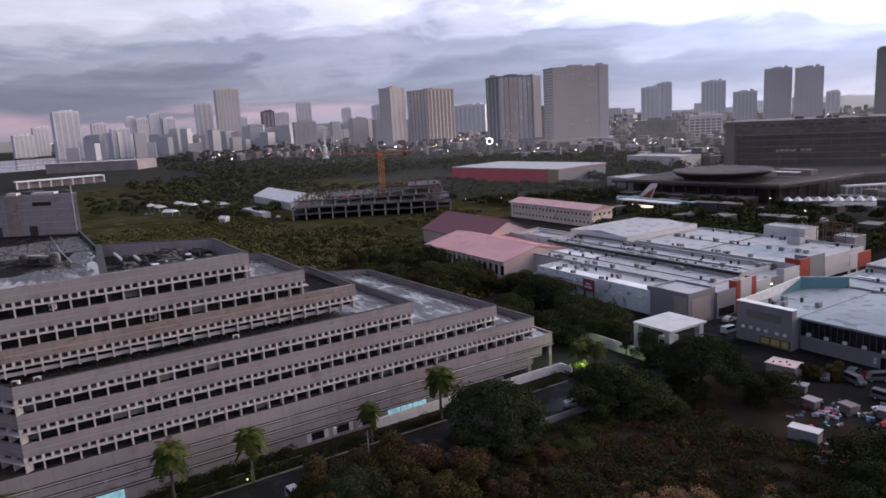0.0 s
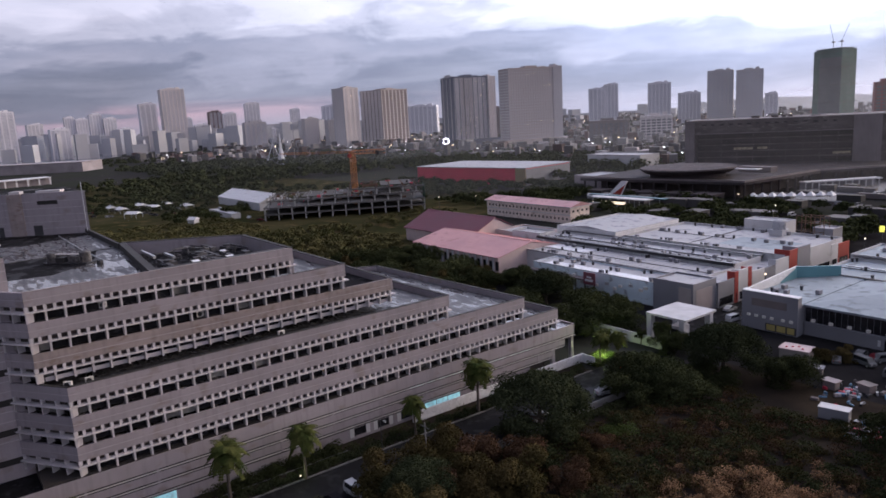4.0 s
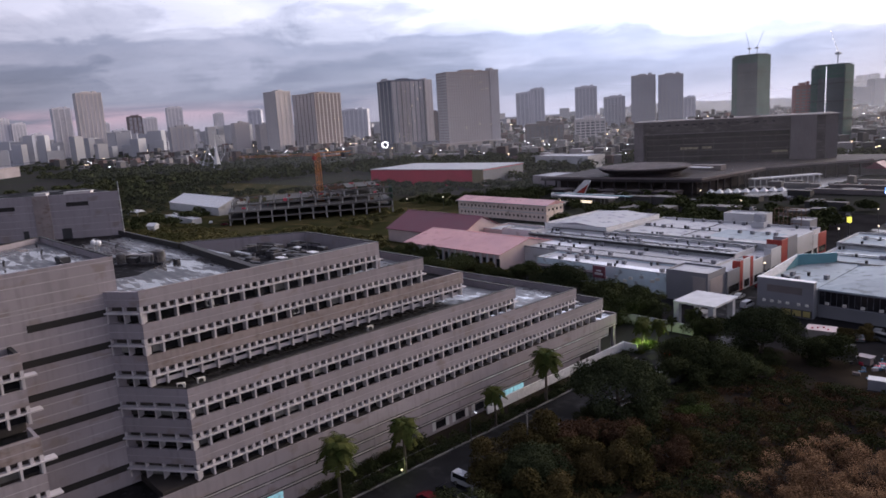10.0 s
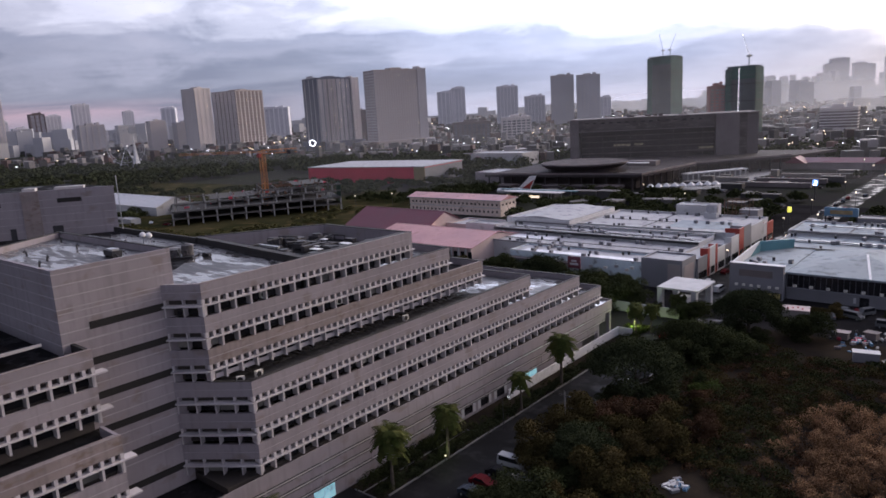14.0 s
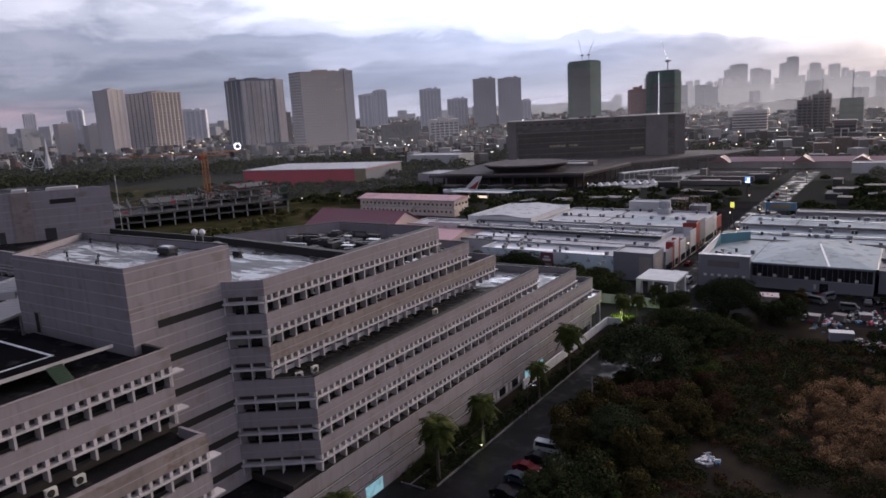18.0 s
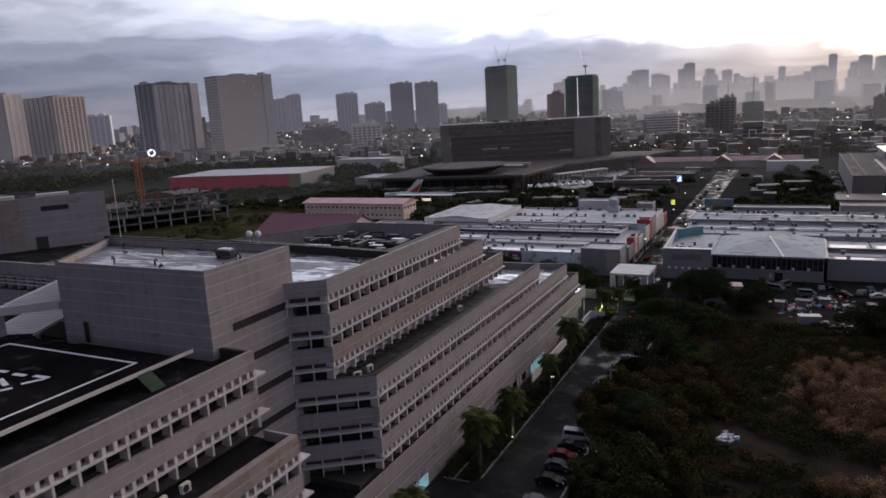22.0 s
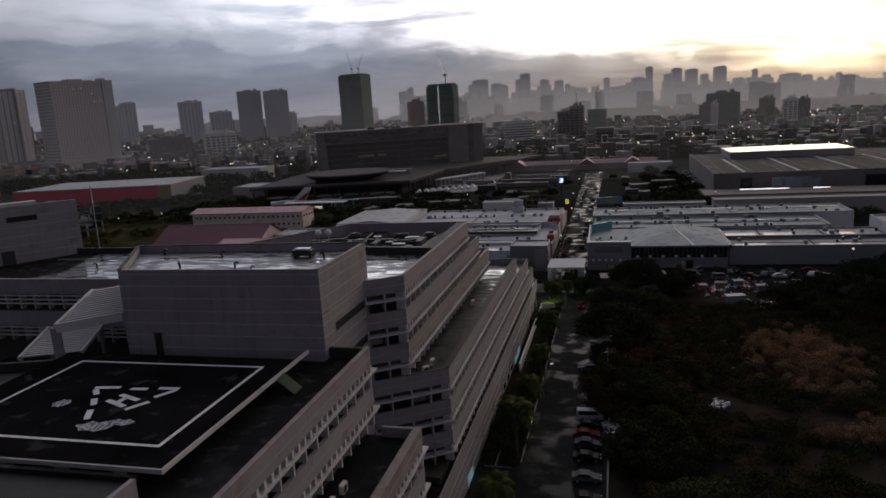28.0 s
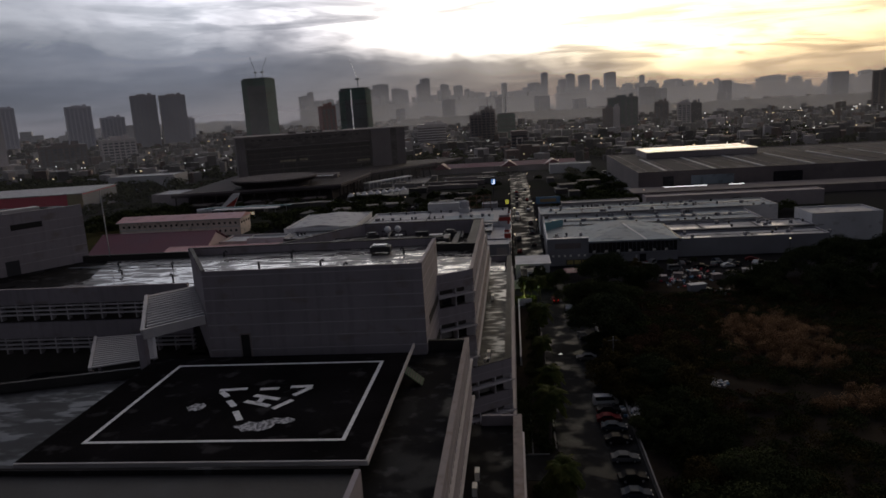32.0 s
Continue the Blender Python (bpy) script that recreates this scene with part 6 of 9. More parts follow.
boxes("deck_house", [(-150, 420, 10, -128, 428, 13.4)], WALL_DARK, plinth)
boxes("deck_canopy", [(-152, 404, 13.0, -128, 410, 13.5)], WALL_LIGHT, plinth)
for k in range(5):
    boxes("ramp_beam", [(-206 + k * 18, 334 + k * 2.4, 3.2, -192 + k * 18, 346 + k * 2.4, 4.6)], PLINTH, plinth)
PAVE_PALE = material("pale_plaza_paving", (0.16, 0.158, 0.165), 0.7, vary=0.2, big=0.06, fine=0.6, bump=0.05)
boxes("lower_terrace", [(-104, 378, 0, -66, 500, 0.3)], PAVE_PALE, plinth)
gallery = thing("plaza_arcade", "long white arcade with pale posts on the plaza", "arcade")
m, run = along((-104, 416), (-78, 456))
boxes("roof", [(-0.5, -0.5, 4.6, run + 0.5, 6, 5.4)], WALL_LIGHT, gallery, m=m)
boxes("back_wall", [(0, 5.4, 0.3, run, 5.8, 4.6)], WALL_GREY, gallery, m=m)
for u in np.arange(0.2, run, 4.2):
    boxes("post", [(u, 0, 0.3, u + 0.6, 0.6, 4.6)], WALL_LIGHT, gallery, m=m)
lot_walls = thing("plaza_parapet", "low concrete parapets and ramps beside the plaza", "parapet")
for x0, y0, x1, y1, z in ((-66, 396, -24, 399, 3.0), (-60, 416, -20, 419, 3.4), (-52, 440, -18, 443, 3.8)):
    boxes("wall", [(x0, y0, 0.3, x1, y1, z)], WALL_DARK, lot_walls)
for k in range(9):
    t = thing("event_tent", "white peaked event tent", "tent", group="event tents")
    c = Vector((-105 + k * 3.9, 360 + k * 2.9, 0))
    bm = bmesh.new()
    bmesh.ops.create_cone(bm, cap_ends=True, segments=4, radius1=3.2, radius2=0.2, depth=2.2, matrix=Matrix.Translation((c.x, c.y, 4.0)) @ Matrix.Rotation(radians(45), 4, "Z"))
    part("canopy", bm, PAINT_WHITE, t)
    for sx_, sy_ in ((-2.1, -2.1), (2.1, -2.1), (-2.1, 2.1), (2.1, 2.1)):
        boxes("pole", [(c.x + sx_ - 0.08, c.y + sy_ - 0.08, 0, c.x + sx_ + 0.08, c.y + sy_ + 0.08, 2.95)], METAL_GREY, t)
long_shop = thing("long_canopy", "long teal and white canopy before the convention deck", "canopy")
boxes("canopy_roof", [(-186, 316, 4.4, -132, 320, 4.9)], TEAL_PANEL, long_shop)
boxes("white_roof", [(-178, 308, 4.2, -138, 315, 4.7)], WALL_LIGHT, long_shop)
for x in np.arange(-184, -132, 7.0):
    boxes("post", [(x, 316.2, 0, x + 0.3, 316.5, 4.4)], METAL_GREY, long_shop)
for x in np.arange(-176, -140, 6.0):
    boxes("post", [(x, 308.2, 0, x + 0.3, 308.5, 4.2)], METAL_GREY, long_shop)
boxes("lit_front", [(-176, 308.1, 1.2, -152, 308.18, 2.6)], LIT_ROOM, long_shop)
# aeroplane tail of a displayed aircraft
tail = thing("aircraft_tail", "white and red tail fin of a displayed aircraft", "aircraft")
tx, ty = -182, 327
link_mesh("tail_fin", [(tx, ty, 2), (tx + 9, ty + 2, 2), (tx + 14, ty + 3, 12), (tx + 10, ty + 2, 12), (tx, ty + 0.5, 2), (tx + 9, ty + 2.5, 2), (tx + 14, ty + 3.5, 12), (tx + 10, ty + 2.5, 12)],
          [(0, 1, 2, 3), (7, 6, 5, 4), (0, 4, 5, 1), (1, 5, 6, 2), (2, 6, 7, 3), (3, 7, 4, 0)], PAINT_WHITE, tail)
link_mesh("red_chevron", [(tx + 2.5, ty - 0.1, 2.5), (tx + 9.2, ty + 1.3, 2.5), (tx + 13, ty + 2.3, 10), (tx + 9, ty + 1.4, 7)], [(0, 1, 2, 3)], ORANGE, tail)
tube("fuselage", [(tx - 12, ty - 2.9, 2.4), (tx - 4, ty - 1.0, 2.4), (tx + 4, ty + 0.9, 2.6), (tx + 10, ty + 2.3, 3.2)], [1.6, 1.6, 1.3, 0.5], PAINT_WHITE, tail, sides=12)

# ---- building site with its frame and crane ----
# paler front columns, darker slabs: the frame's inner shade is put into colour
CONCRETE_PALE = material("lit_column_concrete", (0.30, 0.295, 0.29), 0.9, vary=0.15, big=0.3)
site = thing("concrete_frame", "unfinished concrete building frame of slabs and columns", "building")
fm, frun = along((-299, 153), (-250, 238))
FD = 46
SLAB_DARK = material("shaded_slab_concrete", (0.050, 0.046, 0.044), 0.9, vary=0.3, big=0.2, fine=1.0)
for lev, (u0, u1, full) in enumerate(((0, frun, True), (0, frun, True), (2, frun, False), (52, frun, False))):
    z = 4.0 * (lev + 1)
    boxes("edge_beam", [(u0, -0.2, z - 0.8, u1, 0.4, z)], CONCRETE_FRAME, site, m=fm)
    boxes("edge_beam", [(u0, FD - 0.6, z - 0.8, u1, FD, z)], CONCRETE_FRAME, site, m=fm)
    if full:
        boxes("slab", [(u0, 0.4, z - 0.4, u1, FD - 0.6, z - 0.05)], SLAB_DARK, site, m=fm)
    else:
        boxes("slab", [(u0 + 20, 14, z - 0.4, u1 - 6, FD - 0.6, z - 0.05)], SLAB_DARK, site, m=fm)
    for u in np.arange(u0 + 0.6, u1, 8.1):
        boxes("cross_beam", [(u - 0.25, 0.4, z - 0.85, u + 0.25, FD - 0.6, z - 0.42)], SLAB_DARK, site, m=fm)
        for w_ in (0.0, 15, 30, FD - 0.7):
            # front row pale as lit, rows behind it dark as shaded
            boxes("column", [(u - 0.4, w_, z - 4, u + 0.4, w_ + 0.75, z - 0.8)], CONCRETE_FRAME if w_ else CONCRETE_PALE, site, m=fm)
        if lev == 2 and u < 52:
            for w_ in (0.0, 15, 30):
                boxes("starter_column", [(u - 0.4, w_, 12, u + 0.4, w_ + 0.75, 14.0)], CONCRETE_PALE, site, m=fm)
        if lev == 3:
            for w_ in (0.3, 15, 30):
                boxes("starter_bars", [(u - 0.25, w_, 16, u + 0.25, w_ + 0.5, 17.8)], DARK_RUST, site, m=fm)
boxes("formwork", [(60, 10, 16, 70, 10.3, 17.6)], DARK_RUST, site, m=fm)
sr_ = random.Random(19)
for k in range(70):
    u, w_, z = sr_.uniform(3, frun - 4), sr_.uniform(2, FD - 4), sr_.choice((8.0, 12.0, 12.0, 16.0))
    if z == 16.0 and u < 54:
        z = 12.0
    ln, hh = sr_.uniform(0.5, 3.0), sr_.uniform(0.3, 1.6)
    boxes(sr_.choice(("formwork", "steel_prop", "rebar_bundle")), [(u, w_, z, u + ln, w_ + sr_.uniform(0.4, 2.0), z + hh)], sr_.choice((DARK_RUST, DARK_RUST, SLAB_DARK, CONCRETE_PALE, RED_WALL)), site, m=fm)
boxes("green_screen", [(frun + 0.1, 0, 4, frun + 0.3, 14, 16)], GREEN_NET, site, m=fm)


def lattice_mast(parent, p0, p1, half, mat, bays, name):
    """Four chords with diagonal bracing between two points."""
    p0, p1 = Vector(p0), Vector(p1)
    d = (p1 - p0)
    w1 = d.cross(Vector((0, 0, 1)) if abs(d.normalized().z) < 0.9 else Vector((1, 0, 0))).normalized() * half
    w2 = d.cross(w1).normalized() * half
    corners = [w1 + w2, w1 - w2, -w1 - w2, -w1 + w2]
    for c in corners:
        tube(name + "_chord", [p0 + c, p1 + c], half * 0.16, mat, parent, sides=4)
    for i in range(bays):
        for j in range(4):
            a = p0 + d * (i / bays) + corners[j]
            b = p0 + d * ((i + 1) / bays) + corners[(j + 1) % 4]
            tube(name + "_brace", [a, b], half * 0.09, mat, parent, sides=3)


crane = thing("tower_crane", "orange tower crane on the building site", "crane")
CX, CY = -290, 212
lattice_mast(crane, (CX, CY, 0), (CX, CY, 38), 1.3, RUST, 16, "mast")
lattice_mast(crane, (CX, CY, 37.2), (CX + 14, CY + 16, 37.2), 1.1, RUST, 8, "jib")
lattice_mast(crane, (CX, CY, 37.4), (CX - 44, CY - 30, 38.0), 0.5, RUST, 16, "jib")
boxes("counterweight", [(CX + 10, CY + 11.0, 35.0, CX + 14, CY + 16, 37.4)], METAL_DARK, crane)
boxes("cab", [(CX - 1.2, CY - 3.0, 34.0, CX + 1.2, CY - 1.2, 36.4)], ORANGE, crane)

# low pale halls and an arcade along the bay, and the lot beside the field
bay_hall = thing("bay_hall", "long pale flat hall near the bay", "building")
bm_, brun = along((-1287, 79), (-1175, 209))
boxes("wall", [(0, 0, 0, brun, 60, 15)], WALL_MID, bay_hall, m=bm_)
boxes("roof", [(-1, -1, 15, brun + 1, 61, 16)], WALL_MID, bay_hall, m=bm_)
arcade = thing("white_arcade", "low building with a white pillared arcade", "building")
am_, arun = along((-888, 24), (-896, 122))
boxes("wall", [(0, 4, 0, arun, 24, 8)], WALL_MID, arcade, m=am_)
boxes("roof", [(-1, -1, 8, arun + 1, 25, 9)], PAINT_WHITE, arcade, m=am_)
for u in np.arange(0, arun + 1, arun / 8):
    boxes("pillar", [(u - 0.8, -0.8, 0, u + 0.8, 0.8, 8)], PAINT_WHITE, arcade, m=am_)
lr_ = random.Random(31)
for k in range(7):
    bx_, by_ = -404 - lr_.uniform(0, 60), lr_.uniform(96, 158)
    ld = thing("lot_tent", "low white tent roof beside the field", "tent", (bx_, by_, 0), lr_.uniform(0, 90), "tents in the lot")
    gable("canopy", -5, -3.5, 5, 3.5, 3.0, 3.0, 4.6, PAINT_WHITE, ld)
    for px_, py_ in ((-4.8, -3.3), (4.8, -3.3), (-4.8, 3.3), (4.8, 3.3)):
        boxes("pole", [(px_ - 0.1, py_ - 0.1, 0, px_ + 0.1, py_ + 0.1, 3.0)], METAL_GREY, ld)
hut = thing("field_hut", "small white hut in the scrub", "hut", (-330, 120, 0), 30)
boxes("wall", [(-2.5, -2, 0, 2.5, 2, 3)], WALL_LIGHT, hut)
gable("roof", -3, -2.5, 3, 2.5, 3.0, 3.0, 4.6, PAINT_WHITE, hut)

# ---- towers and the low city ----
TOWER_PALE = material("pale_tower_concrete", (0.56, 0.515, 0.515), 0.85, vary=0.08, big=0.02, fine=0.3, bump=0)
TOWER_GREY = material("grey_tower_concrete", (0.44, 0.42, 0.44), 0.85, vary=0.08, big=0.02, fine=0.3, bump=0)
TOWER_BROWN = material("brown_tower_cladding", (0.13, 0.105, 0.11), 0.85, vary=0.1, big=0.02, fine=0.3, bump=0)
TOWER_BLUE = material("slate_blue_tower_cladding", (0.105, 0.112, 0.155), 0.7, vary=0.1, big=0.02, fine=0.3, bump=0)
TOWER_GLASS = material("tower_window_glass", (0.11, 0.115, 0.14), 0.3, vary=0.15, big=0.05, fine=0.3, bump=0)
TOWER_NAVY = material("navy_tower_glass", (0.026, 0.028, 0.045), 0.5, vary=0.15, big=0.05, fine=0.3, bump=0, spec=0.1)
# distance haze is put into these pale, low-contrast base colours
FAR_WALL = material("hazed_blue_grey_render", (0.62, 0.61, 0.66), 0.9, vary=0.08, big=0.01, fine=0.1, bump=0)
FAR_GLASS = material("hazed_grey_blue_glazing", (0.36, 0.37, 0.44), 0.5, vary=0.1, big=0.02, fine=0.1, bump=0)
HORIZON_WALL = material("hazed_mauve_render", (0.40, 0.40, 0.43), 0.95, vary=0.06, big=0.004, fine=0.05, bump=0)
NET_GREEN = material("green_scaffold_net", (0.062, 0.120, 0.102), 0.8, second=(0.08, 0.145, 0.125), vary=0.2, big=0.03, fine=0.4, bump=0)
NET_DARK = material("dark_scaffold_net", (0.105, 0.120, 0.130), 0.8, vary=0.2, big=0.03, fine=0.4, bump=0)


def tower(x, y, w, h, deep=None, turn=None, wall=TOWER_PALE, glass=TOWER_GLASS, floors=None, piers=8, crown=True, label="", podium=0.0, group="", bands=True, side_wall=None):
    """A slab tower: window body, a storey band at each floor, piers up its faces, roof works."""
    deep = deep or w * 0.55
    turn = turn if turn is not None else math.degrees(math.atan2(-x + 45, y + 40)) + 14
    t = thing("tower", label or "pale concrete residential tower with regular windows", "tower", (x, y, 0), turn, group)
    floors = floors or max(6, int(h / 3.6))
    body = boxes("body", [(-w / 2, -deep / 2, 0, w / 2, deep / 2, h)], glass, t)
    fh = h / floors
    if bands:
        boxes("banding", [(-w / 2 - 0.5, -deep / 2 - 0.5, k * fh, w / 2 + 0.5, deep / 2 + 0.5, k * fh + fh * 0.38) for k in range(1, floors)], wall, t)["kind"] = "stuff"
    boxes("parapet", [(-w / 2 - 0.6, -deep / 2 - 0.6, h - fh * 0.5, w / 2 + 0.6, deep / 2 + 0.6, h + 1.2)], wall, t)
    if piers:
        sp = []
        for k in range(piers + 1):
            u = -w / 2 + w * k / piers
            sp.append((u - w / piers * 0.12, -deep / 2 - 0.9, 0, u + w / piers * 0.12, deep / 2 + 0.9, h))
        boxes("pier_work", sp, wall, t)["kind"] = "stuff"
        n = max(2, int(piers * deep / w))
        boxes("side_work", [(-w / 2 - 0.9, -deep / 2 + deep * k / n - 0.8, 0, w / 2 + 0.9, -deep / 2 + deep * k / n + 0.8, h) for k in range(1, n)], side_wall or wall, t)["kind"] = "stuff"
    if crown:
        boxes("roof_house", [(-w * 0.22, -deep * 0.3, h + 1, w * 0.12, deep * 0.3, h + 4.5), (w * 0.2, -deep * 0.2, h + 1, w * 0.36, deep * 0.2, h + 6.0)], wall, t)
    if podium:
        boxes("podium", [(-w * 0.7, -deep * 1.1, 0, w * 0.8, deep * 0.8, podium)], wall, t)
    return t


def slab(x, y, w, d, h, turn, label, floors, front, side, glass=TOWER_NAVY, podium=0.0, lit=0, strip=None):
    """A slab tower with a face of its own on two sides; a face is (piers, pier share, band share, wall, pier wall)."""
    t = thing("tower", label, "tower", (x, y, 0), turn)
    boxes("body", [(-w / 2, -d / 2, 0, w / 2, d / 2, h)], glass, t)
    fh = h / floors
    for (n, share, band, wall, pier_wall), flat in ((front, True), (side, False)):
        ln = w if flat else d

        def span(u0, u1, z0, z1, out):
            return (u0, -d / 2 - out, z0, u1, d / 2 + out, z1) if flat else (-w / 2 - out, u0, z0, w / 2 + out, u1, z1)
        if band:
            boxes("banding", [span(-ln / 2 + 0.02, ln / 2 - 0.02, k * fh, k * fh + fh * band, 0.45) for k in range(1, floors)], wall, t)["kind"] = "stuff"
        step = ln / n
        for k in range(n + 1):
            u = -ln / 2 + k * step
            half = step * share / 2
            boxes("pier", [span(max(u - half, -ln / 2 - 0.4), min(u + half, ln / 2 + 0.4), 0, h, 0.9)], pier_wall, t)
    boxes("parapet", [(-w / 2 - 0.95, -d / 2 - 0.95, h - 1.2, w / 2 + 0.95, d / 2 + 0.95, h + 1.0)], front[3], t)
    boxes("roof_house", [(-w * 0.10, -d * 0.25, h + 1, w * 0.14, d * 0.25, h + 4.5)], front[3], t)
    boxes("roof_house", [(w * 0.22, -d * 0.2, h + 1, w * 0.34, d * 0.2, h + 3.2)], front[3], t)
    if strip:
        boxes("pale_strip", [(w * u, -d / 2 - 1.1, 0, w * u + 0.7, -d / 2 - 0.4, h - 2) for u in np.linspace(-0.30, 0.02, 7)], strip, t)
    if podium:
        boxes("podium", [(-w * 0.62, -d * 0.85, 0, w * 0.75, d * 0.8, podium)], front[3], t)
    for k in range(lit):
        u, z = lw.uniform(-w * 0.42, w * 0.42), lw.uniform(h * 0.2, h * 0.93)
        boxes("lit_window", [(u, -d / 2 - 1.0, z, u + 0.9, -d / 2 - 0.9, z + 0.8)], LIT_ROOM, t)
    return t


# the near group of slab towers
lw = random.Random(2)
TOWER_TAN = material("tan_tower_concrete", (0.40, 0.35, 0.335), 0.85, vary=0.08, big=0.02, fine=0.3, bump=0)
slab(-844, 750, 58.3, 46.5, 117, 76, "tall slate-blue slab tower with pale piers", 40, (7, 0.10, 0.16, TOWER_BLUE, TOWER_BLUE), (3, 0.12, 0.25, TOWER_BLUE, TOWER_GREY), podium=16, lit=15, strip=TOWER_TAN)
slab(-829.5, 784, 12, 44, 116, 76, "pale end wing of a slab tower", 36, (2, 0.3, 0.45, TOWER_PALE, TOWER_PALE), (3, 0.2, 0.45, TOWER_PALE, TOWER_PALE))
slab(-858.5, 725.5, 3.2, 49, 118, 76, "pale corner fin of a slab tower", 36, (1, 0.6, 0.5, TOWER_GREY, TOWER_PALE), (2, 0.3, 0.3, TOWER_BLUE, TOWER_BLUE))
slab(-716, 774, 82, 36, 120.5, 72, "broad tan slab tower with a fine window grid", 28, (20, 0.26, 0.32, TOWER_TAN, TOWER_TAN), (2, 0.10, 0.50, TOWER_PALE, TOWER_GREY), podium=14, lit=8)
slab(-700, 812, 14, 32, 122, 72, "grey end wing of a slab tower", 40, (5, 0.2, 0.4, TOWER_GREY, TOWER_GREY), (3, 0.2, 0.4, TOWER_GREY, TOWER_GREY))
slab(-1160, 697, 34, 39.5, 120, 95, "slim beige tower with striped balconies", 30, (3, 0.52, 0.3, TOWER_PALE, TOWER_PALE), (1, 0.12, 0.45, TOWER_PALE, TOWER_GREY), glass=TOWER_NAVY, lit=4)
slab(-1159, 787, 66, 71, 114, 95, "twin-tone tower with a pale framed face and a dark face", 22, (7, 0.24, 0.30, TOWER_TAN, TOWER_PALE), (6, 0.12, 0.10, TOWER_BROWN, TOWER_BROWN), podium=12, lit=6)
slab(-1330, 700, 30, 26, 66, 80, "dark striped mid-rise tower", 18, (6, 0.2, 0.1, TOWER_PALE, TOWER_PALE), (4, 0.2, 0.1, TOWER_PALE, TOWER_PALE))
slab(-1285, 735, 34, 26, 60, 80, "grey mid-rise apartment tower", 18, (5, 0.2, 0.3, TOWER_GREY, TOWER_GREY), (3, 0.2, 0.3, TOWER_GREY, TOWER_GREY))
slab(-915, 880, 26, 22, 64, 60, "brown mid-rise office tower", 18, (5, 0.2, 0.3, TOWER_BROWN, TOWER_BROWN), (3, 0.2, 0.3, TOWER_BROWN, TOWER_BROWN))
t = tower(-645, 880, 60, 34, 30, 38, TOWER_BROWN, TOWER_GLASS, 9, 8, label="brown low apartment block")
t = tower(-575, 905, 45, 38, 30, 38, TOWER_PALE, TOWER_GLASS, 9, 6, label="cream low apartment block")
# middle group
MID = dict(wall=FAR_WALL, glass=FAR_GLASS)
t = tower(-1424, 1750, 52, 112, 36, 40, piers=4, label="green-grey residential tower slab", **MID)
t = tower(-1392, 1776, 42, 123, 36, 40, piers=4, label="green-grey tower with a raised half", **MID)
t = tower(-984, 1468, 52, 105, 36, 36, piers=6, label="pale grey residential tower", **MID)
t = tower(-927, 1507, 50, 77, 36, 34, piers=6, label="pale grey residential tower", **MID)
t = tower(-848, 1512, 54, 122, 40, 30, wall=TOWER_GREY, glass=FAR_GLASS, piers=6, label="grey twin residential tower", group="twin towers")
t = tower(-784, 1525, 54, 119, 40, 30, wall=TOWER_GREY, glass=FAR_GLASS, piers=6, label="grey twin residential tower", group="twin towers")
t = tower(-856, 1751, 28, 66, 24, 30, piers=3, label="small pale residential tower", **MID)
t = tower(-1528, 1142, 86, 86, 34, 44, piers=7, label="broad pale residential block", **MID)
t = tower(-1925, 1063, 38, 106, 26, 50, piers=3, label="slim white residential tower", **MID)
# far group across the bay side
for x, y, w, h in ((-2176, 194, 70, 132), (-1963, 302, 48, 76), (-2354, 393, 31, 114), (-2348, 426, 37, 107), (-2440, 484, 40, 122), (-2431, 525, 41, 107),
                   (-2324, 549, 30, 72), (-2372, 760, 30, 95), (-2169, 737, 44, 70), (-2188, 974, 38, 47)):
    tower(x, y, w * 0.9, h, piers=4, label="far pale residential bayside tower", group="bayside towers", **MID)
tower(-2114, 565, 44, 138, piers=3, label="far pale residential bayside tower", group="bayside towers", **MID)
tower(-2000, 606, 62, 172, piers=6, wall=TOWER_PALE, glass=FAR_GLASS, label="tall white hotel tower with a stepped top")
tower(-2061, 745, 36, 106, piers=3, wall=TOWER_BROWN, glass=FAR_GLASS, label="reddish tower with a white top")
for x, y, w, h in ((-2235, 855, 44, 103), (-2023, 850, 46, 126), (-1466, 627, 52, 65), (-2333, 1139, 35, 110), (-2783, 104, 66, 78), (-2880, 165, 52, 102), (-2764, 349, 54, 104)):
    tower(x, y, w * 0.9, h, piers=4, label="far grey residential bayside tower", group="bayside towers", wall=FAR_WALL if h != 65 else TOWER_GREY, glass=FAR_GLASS)
